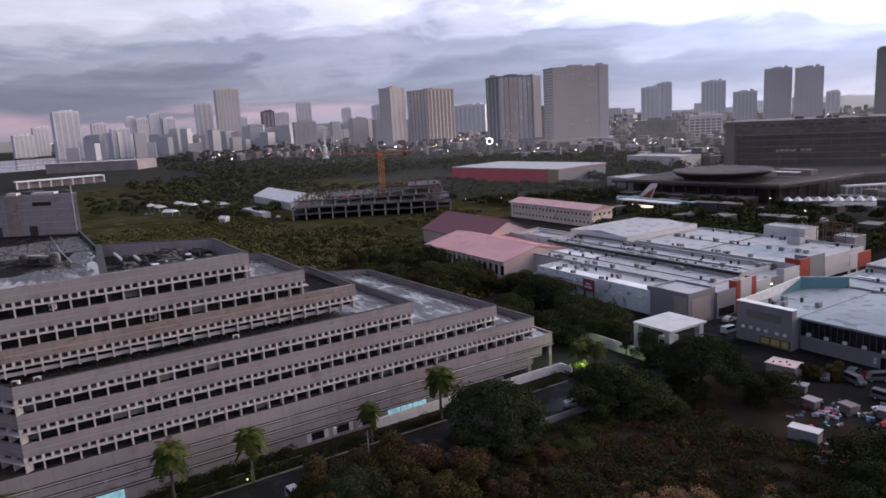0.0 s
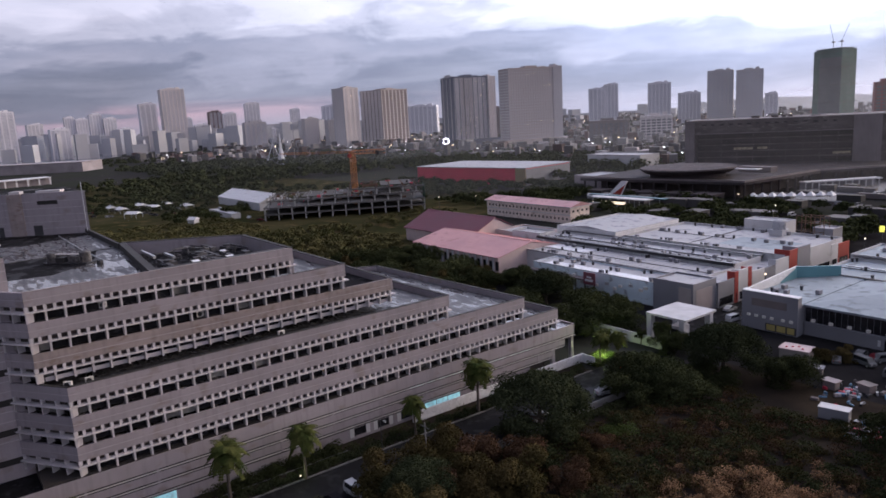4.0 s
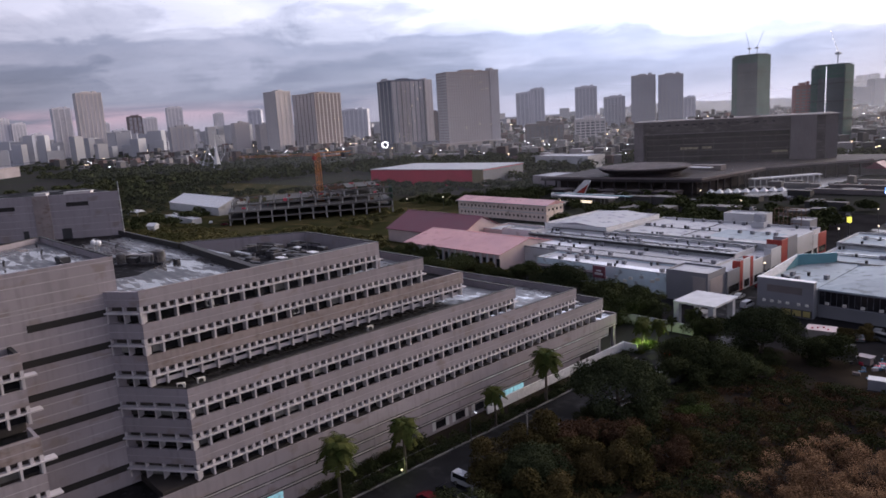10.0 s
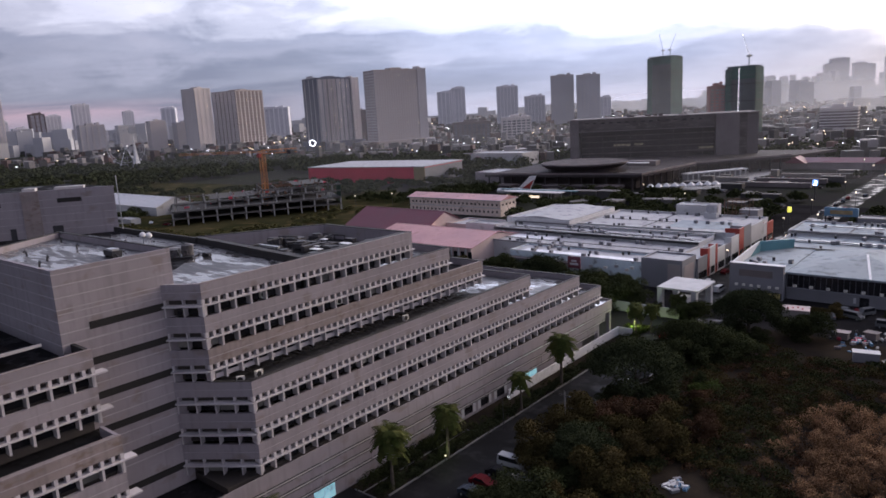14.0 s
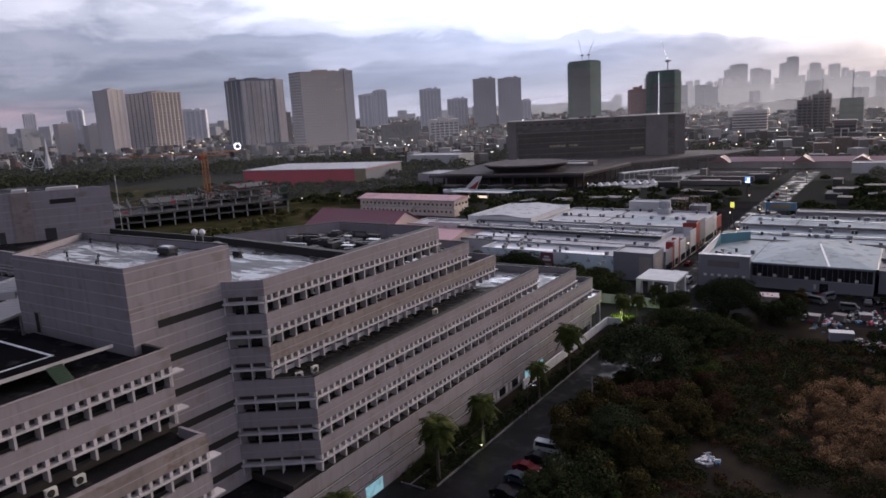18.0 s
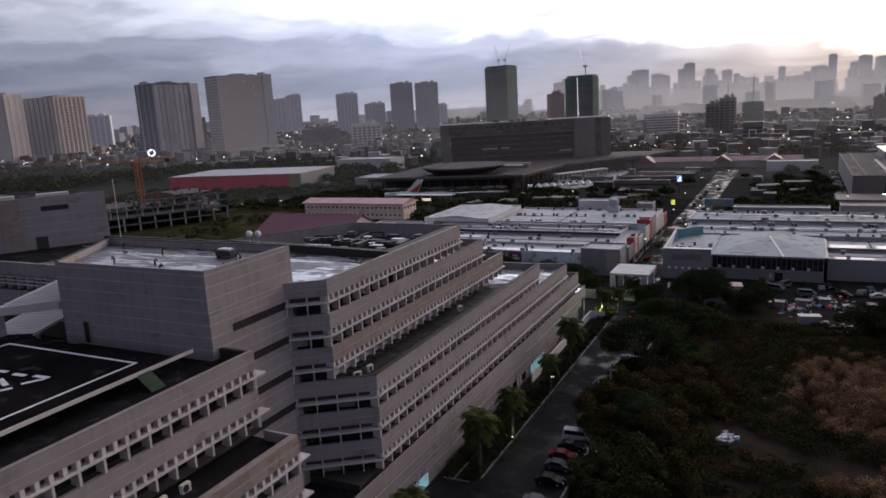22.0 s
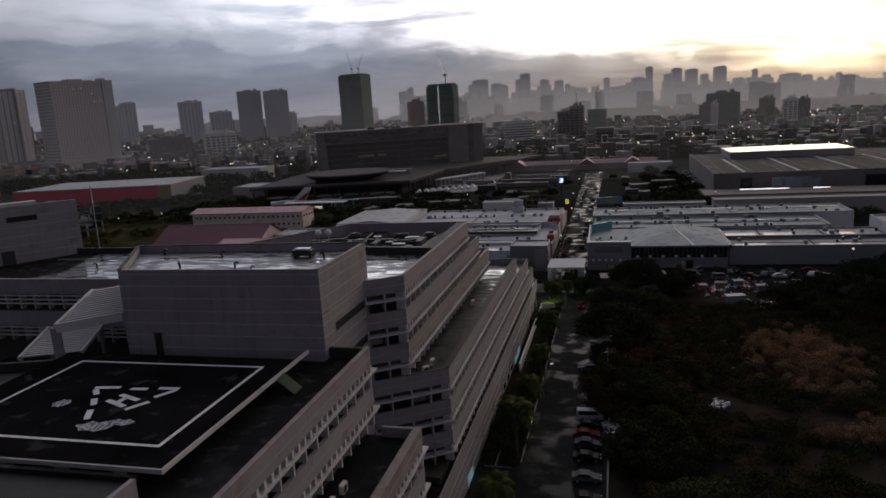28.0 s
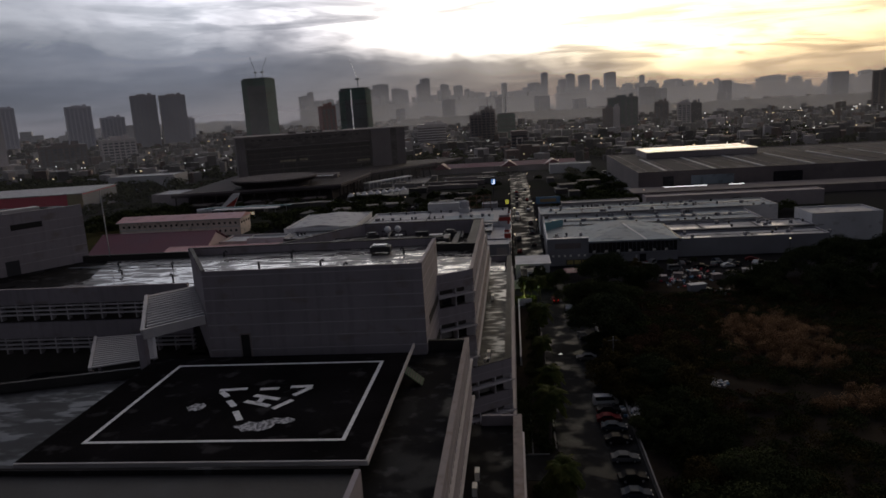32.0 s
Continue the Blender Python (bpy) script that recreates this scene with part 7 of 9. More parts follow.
# towers under construction, wrapped in nets
def net_tower(x, y, w, d, h, turn, label, light_strip=False, cranes=((-0.28, -9, 24), (0.12, 6, 20))):
    t = thing("scaffolded_tower", label, "tower", (x, y, 0), turn, "towers under construction")
    boxes("netting", [(-w / 2, -d / 2, 0, w / 2, d / 2, h - 4)], NET_DARK, t)
    boxes("green_netting", [(-w / 2 + 0.5, -d / 2 - 0.6, 0, w / 2 - 0.5, -d / 2 - 0.1, h - 2)], NET_GREEN, t)
    boxes("green_netting", [(-w / 2 - 0.6, d * 0.28, 0, -w / 2 - 0.1, d / 2 - 0.4, h - 3)], NET_GREEN, t)
    boxes("green_netting", [(-w / 2 - 0.6, -d / 2, h - 15, -w / 2 - 0.1, d * 0.27, h - 1)], NET_GREEN, t)
    boxes("top_storey", [(-w * 0.44, -d * 0.44, h - 4, w * 0.44, d * 0.44, h - 0.6)], NET_DARK, t)
    boxes("top_slab", [(-w * 0.48, -d * 0.48, h - 0.6, w * 0.48, d * 0.48, h)], NET_DARK, t)
    for k in range(int(h / 7)):
        z = 6 + k * 7
        boxes("scaffold_line", [(-w / 2 - 0.75, -d / 2 - 0.75, z, w / 2 + 0.75, d / 2 + 0.75, z + 0.45)], NET_DARK, t)
    for k in range(3):
        z = h * (0.32 + 0.22 * k)
        boxes("catch_platform", [(-w / 2 - 2.4, -d / 2 - 2.4, z, w / 2 + 2.4, d / 2 + 2.4, z + 0.5)], METAL_DARK, t)
    if light_strip:
        for k in range(22):
            z = h * 0.2 + k * h * 0.036
            boxes("work_lamp", [(-w / 2 - 1.5, 0.4, z, -w / 2 - 1.0, 1.0, z + 0.6)], LAMP_WHITE, t)
    for v, lean, up_ in cranes:
        tube("crane_mast", [(0, v * d, h), (0, v * d, h + 11)], 0.7, METAL_GREY, t, sides=4)
        boxes("crane_cab", [(-1.4, v * d - 2.6, h + 9.6, 1.4, v * d + 2.6, h + 12.0)], METAL_GREY, t)
        tube("crane_jib", [(0, v * d - lean * 0.5, h + 10.5), (0, v * d, h + 12.5), (0, v * d + lean, h + 12.5 + up_)], 0.4, METAL_GREY, t, sides=4)
    return t


net_tower(-481, 1266, 39.3, 49.8, 131, 80, "tower under construction wrapped in green netting with cranes", cranes=((0.08, 8, 28), (-0.22, -12, 26)))
t = net_tower(-199, 829, 18.9, 36.6, 87, 80, "tower under construction in green netting with a lit hoist", True, cranes=((-0.15, 9, 24),))
for k in range(6):
    boxes("jib_lamp", [(-0.9, -5.5 + 1.5 * (k + 0.5) - 0.3, 99.5 + 4.0 * (k + 0.5), -0.5, -5.5 + 1.5 * (k + 0.5) + 0.3, 100.0 + 4.0 * (k + 0.5))], LAMP_WHITE, t)
BRICK_SHEET = material("dull_red_sheeting", (0.22, 0.075, 0.07), 0.8, vary=0.2, big=0.05, fine=0.4, bump=0)
t = tower(-256, 900, 19, 66, 16, 30, BRICK_SHEET, TOWER_BROWN, 18, 3, label="tower under construction in red sheeting")
# nearer mid-rise towers on the dawn side
t = tower(-108, 884, 38, 33, 24, 6, TOWER_PALE, TOWER_BROWN, 10, 0, label="white mid-rise with ribbon windows")
t = tower(-46, 870, 15, 42, 22, 3, TOWER_BROWN, TOWER_NAVY, 12, 3, label="dark brown office tower")
t = tower(-30, 880, 18, 48, 22, 3, TOWER_BROWN, TOWER_NAVY, 14, 3, label="dark office tower with a roof mast")
tube("mast", [(0, 0, 48), (0, 0, 66)], 0.5, METAL_DARK, t)
t = net_tower(-6, 979, 26, 24, 42, 2, "green netted mid-rise under construction")
t = tower(9, 690, 17, 25, 16, 2, TOWER_BROWN, TOWER_NAVY, 7, 0, label="small black office block with a pale portal", crown=False)
boxes("portal", [(-3.4, -9.2, 2, -2.4, -8.8, 19), (2.4, -9.2, 2, 3.4, -8.8, 19), (-3.4, -9.2, 18, 3.4, -8.8, 19.2)], TOWER_PALE, t)
t = tower(138, 947, 14, 39, 22, -8, TOWER_BROWN, TOWER_BROWN, 12, 0, label="dark brown office tower")
t = tower(150, 949, 9, 40, 22, -8, TOWER_PALE, TOWER_PALE, 10, 0, label="pale stair tower of an office")
t = tower(174, 1044, 44, 53, 24, -10, NET_DARK, NET_GREEN, 15, 5, label="dark green glazed office tower")
t = tower(260, 1181, 22, 41, 18, -12, TOWER_BROWN, TOWER_GLASS, 12, 3, label="slim brown apartment tower")
t = tower(262, 1025, 18, 40, 24, -14, TOWER_PALE, TOWER_GLASS, 12, 3, label="white half of an office tower")
t = tower(278, 1024, 16, 39, 26, -14, TOWER_NAVY, TOWER_NAVY, 12, 2, label="navy glass half of an office tower")
t = tower(290, 968, 27, 16, 20, -16, TOWER_PALE, TOWER_PALE, 4, 3, label="white low office block")
t = tower(668, 1253, 52, 72, 30, -28, TOWER_BROWN, TOWER_NAVY, 20, 5, label="dark tower under the dawn sky")
# downtown on the horizon
DOWNTOWN = [(-690, 3745, 105, 187), (-587, 3762, 106, 152), (-453, 3780, 66, 204), (-354, 3790, 91, 139), (-277, 3797, 61, 158), (-170, 3803, 97, 114), (-30, 3807, 39, 156),
            (47, 3806, 75, 110), (128, 3805, 84, 147), (184, 3802, 45, 196), (279, 3797, 59, 155), (328, 3793, 38, 178)]
DOWNTOWN_EAST = [(397, 3787, 41, 168), (450, 3781, 49, 142), (522, 3772, 78, 175), (603, 3760, 71, 98), (708, 3742, 140, 106), (834, 3717, 116, 118), (960, 3687, 35, 90), (1005, 3675, 32, 92),
                 (1044, 3665, 32, 93), (1077, 3656, 32, 91), (1277, 3592, 146, 104), (1387, 3552, 86, 62), (1541, 3490, 105, 77)]
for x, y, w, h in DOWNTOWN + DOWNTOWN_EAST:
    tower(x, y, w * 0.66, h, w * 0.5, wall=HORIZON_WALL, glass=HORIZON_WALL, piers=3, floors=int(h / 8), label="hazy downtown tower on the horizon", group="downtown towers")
dr = random.Random(15)
for k in range(46):
    a_ = radians(dr.uniform(-27, 18))
    d_ = dr.uniform(3250, 3720)
    w_ = dr.uniform(22, 52)
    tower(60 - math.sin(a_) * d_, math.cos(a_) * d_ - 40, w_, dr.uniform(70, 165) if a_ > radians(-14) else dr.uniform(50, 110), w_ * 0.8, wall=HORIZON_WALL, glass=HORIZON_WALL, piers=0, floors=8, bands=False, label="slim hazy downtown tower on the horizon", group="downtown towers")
pr = random.Random(5)
extra = []
for k in range(150):
    a = radians(pr.uniform(-34, 88))
    d = pr.uniform(2600, 4300)
    extra.append((-math.sin(a) * d + 60, math.cos(a) * d - 40, 0, pr.uniform(25, 60), pr.uniform(20, 40), (pr.uniform(40, 95) if a < radians(20) else pr.uniform(20, 60)), pr.uniform(0, 1.5)))
for k in range(150):      # the dense downtown between the taller towers
    a = radians(pr.uniform(-26, 17))
    d = pr.uniform(3300, 4250)
    extra.append((-math.sin(a) * d + 60, math.cos(a) * d - 40, 0, pr.uniform(20, 46), pr.uniform(20, 40), pr.uniform(60, 125) * (1.0 if a > radians(-12) else 0.7), pr.uniform(0, 1.5)))
for k in range(120):      # mid-rise blocks along the bay
    a = radians(pr.uniform(56, 84))
    d = pr.uniform(1900, 2700)
    extra.append((-math.sin(a) * d + 60, math.cos(a) * d - 40, 0, pr.uniform(16, 40), pr.uniform(16, 30), pr.uniform(18, 70), pr.uniform(0, 1.5)))
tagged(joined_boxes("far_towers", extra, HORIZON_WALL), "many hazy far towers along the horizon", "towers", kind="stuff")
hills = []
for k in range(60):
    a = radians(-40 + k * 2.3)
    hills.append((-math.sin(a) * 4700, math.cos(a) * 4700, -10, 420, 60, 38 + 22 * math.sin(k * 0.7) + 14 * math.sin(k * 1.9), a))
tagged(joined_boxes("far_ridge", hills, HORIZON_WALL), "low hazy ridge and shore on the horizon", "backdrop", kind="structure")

# added sheets of faint scattering stand in for far-city haze, thickest near the ground
def mist(name, dist, strength, top, edge):
    m = bpy.data.materials.new("haze_sheet_scatter")
    m.use_nodes = True
    N, L = m.node_tree.nodes, m.node_tree.links
    N.clear()
    geo = N.new("ShaderNodeNewGeometry")
    sep = N.new("ShaderNodeSeparateXYZ")
    L.new(geo.outputs["Position"], sep.inputs[0])
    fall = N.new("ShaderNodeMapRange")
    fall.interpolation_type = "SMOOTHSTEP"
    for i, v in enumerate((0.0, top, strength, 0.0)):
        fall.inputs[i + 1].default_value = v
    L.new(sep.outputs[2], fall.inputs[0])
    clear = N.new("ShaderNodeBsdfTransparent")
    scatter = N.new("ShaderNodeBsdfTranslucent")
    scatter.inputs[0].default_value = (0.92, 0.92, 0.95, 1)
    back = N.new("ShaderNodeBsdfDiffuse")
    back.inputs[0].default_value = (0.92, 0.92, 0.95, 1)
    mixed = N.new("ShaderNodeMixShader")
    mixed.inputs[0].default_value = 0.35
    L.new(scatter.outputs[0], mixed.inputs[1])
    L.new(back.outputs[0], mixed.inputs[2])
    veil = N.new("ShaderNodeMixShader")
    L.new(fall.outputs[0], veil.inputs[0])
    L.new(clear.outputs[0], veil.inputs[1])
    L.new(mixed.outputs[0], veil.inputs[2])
    o = N.new("ShaderNodeOutputMaterial")
    L.new(veil.outputs[0], o.inputs[0])
    v, f = [], []
    for k in range(41):
        a = radians(-48 + (edge + 48) * k / 40)
        x, y = -math.sin(a) * dist + 55, math.cos(a) * dist - 40
        v += [(x, y, -0.05), (x, y, top)]
        if k:
            f.append((2 * k - 2, 2 * k - 1, 2 * k + 1, 2 * k))
    thin = N.new("ShaderNodeMapRange")         # thins out towards its western end
    x_end = -math.sin(radians(edge)) * dist + 55
    for i, v_ in enumerate((x_end, x_end + dist * 0.22, 0.0, 1.0)):
        thin.inputs[i + 1].default_value = v_
    L.new(sep.outputs[0], thin.inputs[0])
    both_ = N.new("ShaderNodeMath")
    both_.operation = "MULTIPLY"
    L.new(fall.outputs[0], both_.inputs[0])
    L.new(thin.outputs[0], both_.inputs[1])
    L.new(both_.outputs[0], veil.inputs[0])
    return tagged(link_mesh(name, v, f, m), "thin added sheet of haze over the far city", "mist", kind="structure")


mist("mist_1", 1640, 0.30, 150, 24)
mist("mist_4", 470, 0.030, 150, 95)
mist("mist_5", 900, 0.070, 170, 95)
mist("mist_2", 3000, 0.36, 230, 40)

# low city of houses and sheds
ROOF_MIX = [material("low_city_pale", (0.24, 0.228, 0.235), 0.8, vary=0.15, big=0.02, fine=0.3, bump=0, island=0.7),
            material("low_city_grey", (0.082, 0.078, 0.080), 0.85, vary=0.2, big=0.02, fine=0.3, bump=0, island=0.7),
            material("low_city_rust", (0.095, 0.06, 0.055), 0.85, vary=0.2, big=0.02, fine=0.3, bump=0, island=0.6)]
NAMES = (("low_city_houses", "many small pale city houses"), ("low_city_houses", "many small grey city houses"), ("low_city_houses", "many small rust-roofed city houses"))


def clear_of(x, y):
    if y < 560 and -480 < x < 430:
        return False
    if -2330 < x < -1540 and y < 640:
        return False
    if x < -900 and y < 330:
        return False
    if -1000 < x < -380 and y < 560:
        return False
    return not (-260 < x < -40 and y < 620)


for (nm, lab), mt, n in zip(NAMES, ROOF_MIX, (2800, 4600, 1500)):
    rows = []
    while len(rows) < n:
        a = radians(pr.uniform(-42, 86))
        d = 560 * (4000 / 560) ** (pr.random() ** 0.9)
        x, y = -math.sin(a) * d + 60, math.cos(a) * d - 40
        if not clear_of(x, y):
            continue
        s = pr.uniform(3.5, 10) * (1 + d / 2300)
        rows.append((x, y, 0, s, s * pr.uniform(0.5, 1.3), pr.choice((4, 5, 6, 7, 8, 9, 11, 14)) * (1 + d / 6000), pr.choice((0.0, 0.35, 0.6, 1.1)) + pr.uniform(-0.25, 0.25)))
    tagged(joined_boxes(nm, rows, mt, lab), lab, "houses", kind="stuff")
# scattered street lamps and lit windows of the city
for nm, mt, n, lab in (("far_lamps", LAMP_WHITE, 400, "small white city lamps"), ("far_lamps", LAMP_WARM, 420, "small warm city lamps")):
    rows = []
    while len(rows) < n:
        a = radians(pr.uniform(-42, 84))
        d = 420 * (2600 / 420) ** pr.random()
        x, y = -math.sin(a) * d + 60, math.cos(a) * d - 40
        if not clear_of(x, y):
            continue
        s = 0.4 + d / 1700
        rows.append((x, y, pr.uniform(7, 13), s, s, s * 0.7, 0))
    tagged(joined_boxes(nm, rows, mt), lab, "lamps", kind="stuff")
# park and market ground between the mall and the far road
market = thing("market_range", "long low maroon-roofed market range with small gables", "building")
boxes("wall", [(-80, 505, 0, 52, 517, 5.0)], WALL_MID, market)
gable("roof", -81, 504, 53, 518, 5.0, 5.0, 8.0, ROOF_MAROON, market)
for x in (-58, -2, 34):
    gable("porch_roof", x - 7, 496, x + 7, 512, 5.0, 5.0, 9.5, ROOF_MAROON, market, axis="y")
block("white_market_block", "white low market block", "building", 30, 470, 62, 484, 7, WALL_LIGHT, ROOF_WHITE, 0.4)
low_shops = []
for k in range(60):
    x, y = pr.uniform(-190, 60), pr.uniform(285, 470)
    if -8 < x < 16 or (x < -130 and y > 380):
        continue
    low_shops.append((x, y, 0, pr.uniform(5, 16), pr.uniform(4, 9), pr.uniform(2.6, 5.0), pr.choice((0, 0.15, 1.57))))
tagged(joined_boxes("market_stalls", low_shops, ROOF_MIX[1]), "low grey market stalls and sheds", "stalls", kind="stuff")

# leisure park: ferris wheel, white monument, lit ring
wheel_ = thing("ferris_wheel", "slim pale ferris wheel in the far park", "ferris wheel", (-890, 418, 0), 62)
ring = [(24 * math.cos(a), 0, 30 + 24 * math.sin(a)) for a in np.linspace(0, 2 * math.pi, 33)]
tube("rim", ring, 0.45, METAL_GREY, wheel_, sides=5)
tube("inner_rim", [(x * 0.88, 0, 30 + (z - 30) * 0.88) for x, y, z in ring], 0.3, METAL_GREY, wheel_, sides=4)
for x, y, z in ring[:-1:2]:
    tube("spoke", [(0, 0, 30), (x, 0, z)], 0.18, METAL_GREY, wheel_, sides=3)
    boxes("cabin", [(x - 1.0, -1.0, z - 2.6, x + 1.0, 1.0, z - 0.4)], WALL_LIGHT, wheel_)
for s_ in (-1, 1):
    tube("leg", [(s_ * 12, 2, 0), (0, 0, 30)], 0.6, METAL_GREY, wheel_, sides=5)
    tube("leg", [(s_ * 12, -2, 0), (0, 0, 30)], 0.6, METAL_GREY, wheel_, sides=5)
spire = thing("monument", "white tapering monument on a stepped base", "monument", (-881, 426, 0))
for r0, r1, z0, z1 in ((9, 5.5, 0, 8), (4.6, 2.6, 8, 22), (2.4, 0.4, 22, 46)):
    bm = bmesh.new()
    bmesh.ops.create_cone(bm, cap_ends=True, segments=6, radius1=r0, radius2=r1, depth=z1 - z0, matrix=Matrix.Translation((0, 0, (z0 + z1) / 2)))
    part("tier", bm, PAINT_WHITE, spire)
halo = thing("lit_ring", "white lit ring sign at the foot of the towers", "sign", (-798, 670, 0), 48)
tube("ring_lamp", [(4.6 * math.cos(a), 0, 16.5 + 4.6 * math.sin(a)) for a in np.linspace(0, 2 * math.pi, 21)], 0.45, LAMP_WHITE, halo, sides=6)
boxes("stand", [(-1.0, -0.6, 0, 1.0, 0.6, 11.7)], METAL_DARK, halo)

# lamps down the wet street
def street_light(x, y, ht, head):
    sl = thing("street_lamp", "tall street lamp with a warm lit head", "street lamp", (x, y, 0), 0, "lamps down the street")
    tube("shaft", [(0, 0, 0), (0, 0, ht)], [0.12, 0.08], METAL_DARK, sl, sides=6)
    boxes("lamp_head", [(-0.22, -0.22, ht, 0.22, 0.22, ht + 0.3)], head, sl)


for x, y, ht, head in ((0.8, 182, 6, LAMP_STREET), (10.4, 214, 6, LAMP_STREET), (1.0, 246, 7, LAMP_STREET), (10.6, 258, 7, LAMP_STREET), (-1.4, 300, 7, LAMP_STREET), (10.8, 330, 7, LAMP_STREET), (-1.8, 372, 7, LAMP_STREET), (10.6, 410, 7, LAMP_STREET),
                       (-2.2, 452, 8, LAMP_STREET), (-14, 492, 8, LAMP_STREET), (38, 494, 8, LAMP_STREET), (11, 520, 8, LAMP_STREET), (92, 148, 7, LAMP_STREET), (-60, 300, 8, LAMP_STREET), (-96, 330, 8, LAMP_STREET), (70, 290, 7, LAMP_STREET), (-230, 262, 7, LAMP_STREET), (-246, 246, 7, LAMP_STREET)):
    street_light(x, y, ht, head)

# ---- trees, palms, scrub ----
def crown_points(n, radius, tall, lumps, r, dome=0.0):
    """Leaf places on many overlapping lumps, uneven in outline; dome spreads the lumps over an umbrella."""
    if dome:
        a, q = r.uniform(0, 2 * math.pi, lumps), np.sqrt(r.uniform(0, 1, lumps))
        cs = np.stack([np.cos(a) * q * radius * 0.82, np.sin(a) * q * radius * 0.82, tall * (0.62 * np.sqrt(np.maximum(0, 1 - q ** 2)) - 0.22) + r.normal(0, tall * 0.05, lumps)], 1)
        rs = r.uniform(0.18, 0.32, lumps) * radius
    else:
        cs = r.normal(size=(lumps, 3)) * np.array([radius * 0.46, radius * 0.46, tall * 0.27])
        rs = r.uniform(0.24, 0.46, lumps) * radius
    which = r.integers(0, lumps, n)
    d = r.normal(size=(n, 3))
    d[:, 2] = np.where(r.random(n) < 0.6, np.abs(d[:, 2]), d[:, 2])
    d /= np.linalg.norm(d, axis=1, keepdims=True)
    f = r.uniform(0.66, 1.10, (n, 1))
    p = cs[which] + d * rs[which][:, None] * f * np.array([1, 1, 0.8])
    return p, d


def make_tree(label, height, radius, leaf_mat, n_leaves, seed, leaf=0.13, lumps=24, dome=0.0):
    r = np.random.default_rng(seed)
    t = thing("tree", label, "tree")
    th = height - radius * (0.62 if dome else 1.15)
    vv, ff = [], []

    def add_tube(path, radii, sides):
        o = tube("trunk", path, radii, BARK, None, sides=sides)
        k = len(vv)
        vv.extend(tuple(q.co) for q in o.data.vertices)
        ff.extend(tuple(i + k for i in pl.vertices) for pl in o.data.polygons)
        me = o.data
        bpy.data.objects.remove(o)
        bpy.data.meshes.remove(me)

    add_tube([(0, 0, 0), (0.15, 0.05, th * 0.5), (0.1, -0.1, th), (0.0, 0.0, th + radius * 0.25)], [0.38, 0.30, 0.24, 0.08], 8)
    for k in range(7):
        a = k * 0.9 + r.uniform(0, 0.5)
        e = (math.cos(a) * radius * 0.62, math.sin(a) * radius * 0.62, th + radius * r.uniform(0.05, 0.4))
        add_tube([(0.1, 0, th * 0.75), (e[0] * 0.45, e[1] * 0.45, th + radius * 0.02), e], [0.17, 0.11, 0.03], 5)
    link_mesh("trunk", vv, ff, BARK, t)
    p, d = crown_points(n_leaves, radius, radius * 1.3, lumps, r, dome)
    quads("crown", leaf_quads(p + np.array([0, 0, th + radius * 0.15]), leaf, d, 0.6), leaf_mat, t)
    return t


TREES = [make_tree("broad dark-leaved rain tree with an umbrella crown", 7.6, 6.6, LEAF_DEEP, 36000, 11, leaf=0.15, lumps=70, dome=1.0),
         make_tree("dense dark green roadside tree", 7.4, 4.6, LEAF, 17000, 12, leaf=0.15),
         make_tree("olive-green roadside shade tree", 6.4, 3.9, LEAF_OLIVE, 13000, 13, leaf=0.15),
         make_tree("loose dark green slender tree", 8.4, 3.2, LEAF, 9000, 14, leaf=0.15),
         make_tree("rusty half-dry tree in the lot", 6.2, 3.4, LEAF_RUST, 10000, 15, leaf=0.14)]


def plant_tree(i, x, y, s=1.0, turn=0.0):
    return copy_thing(TREES[i], pose(x, y, 0, 0, 0, turn) @ Matrix.Diagonal((s, s, s, 1)))


tr = random.Random(3)
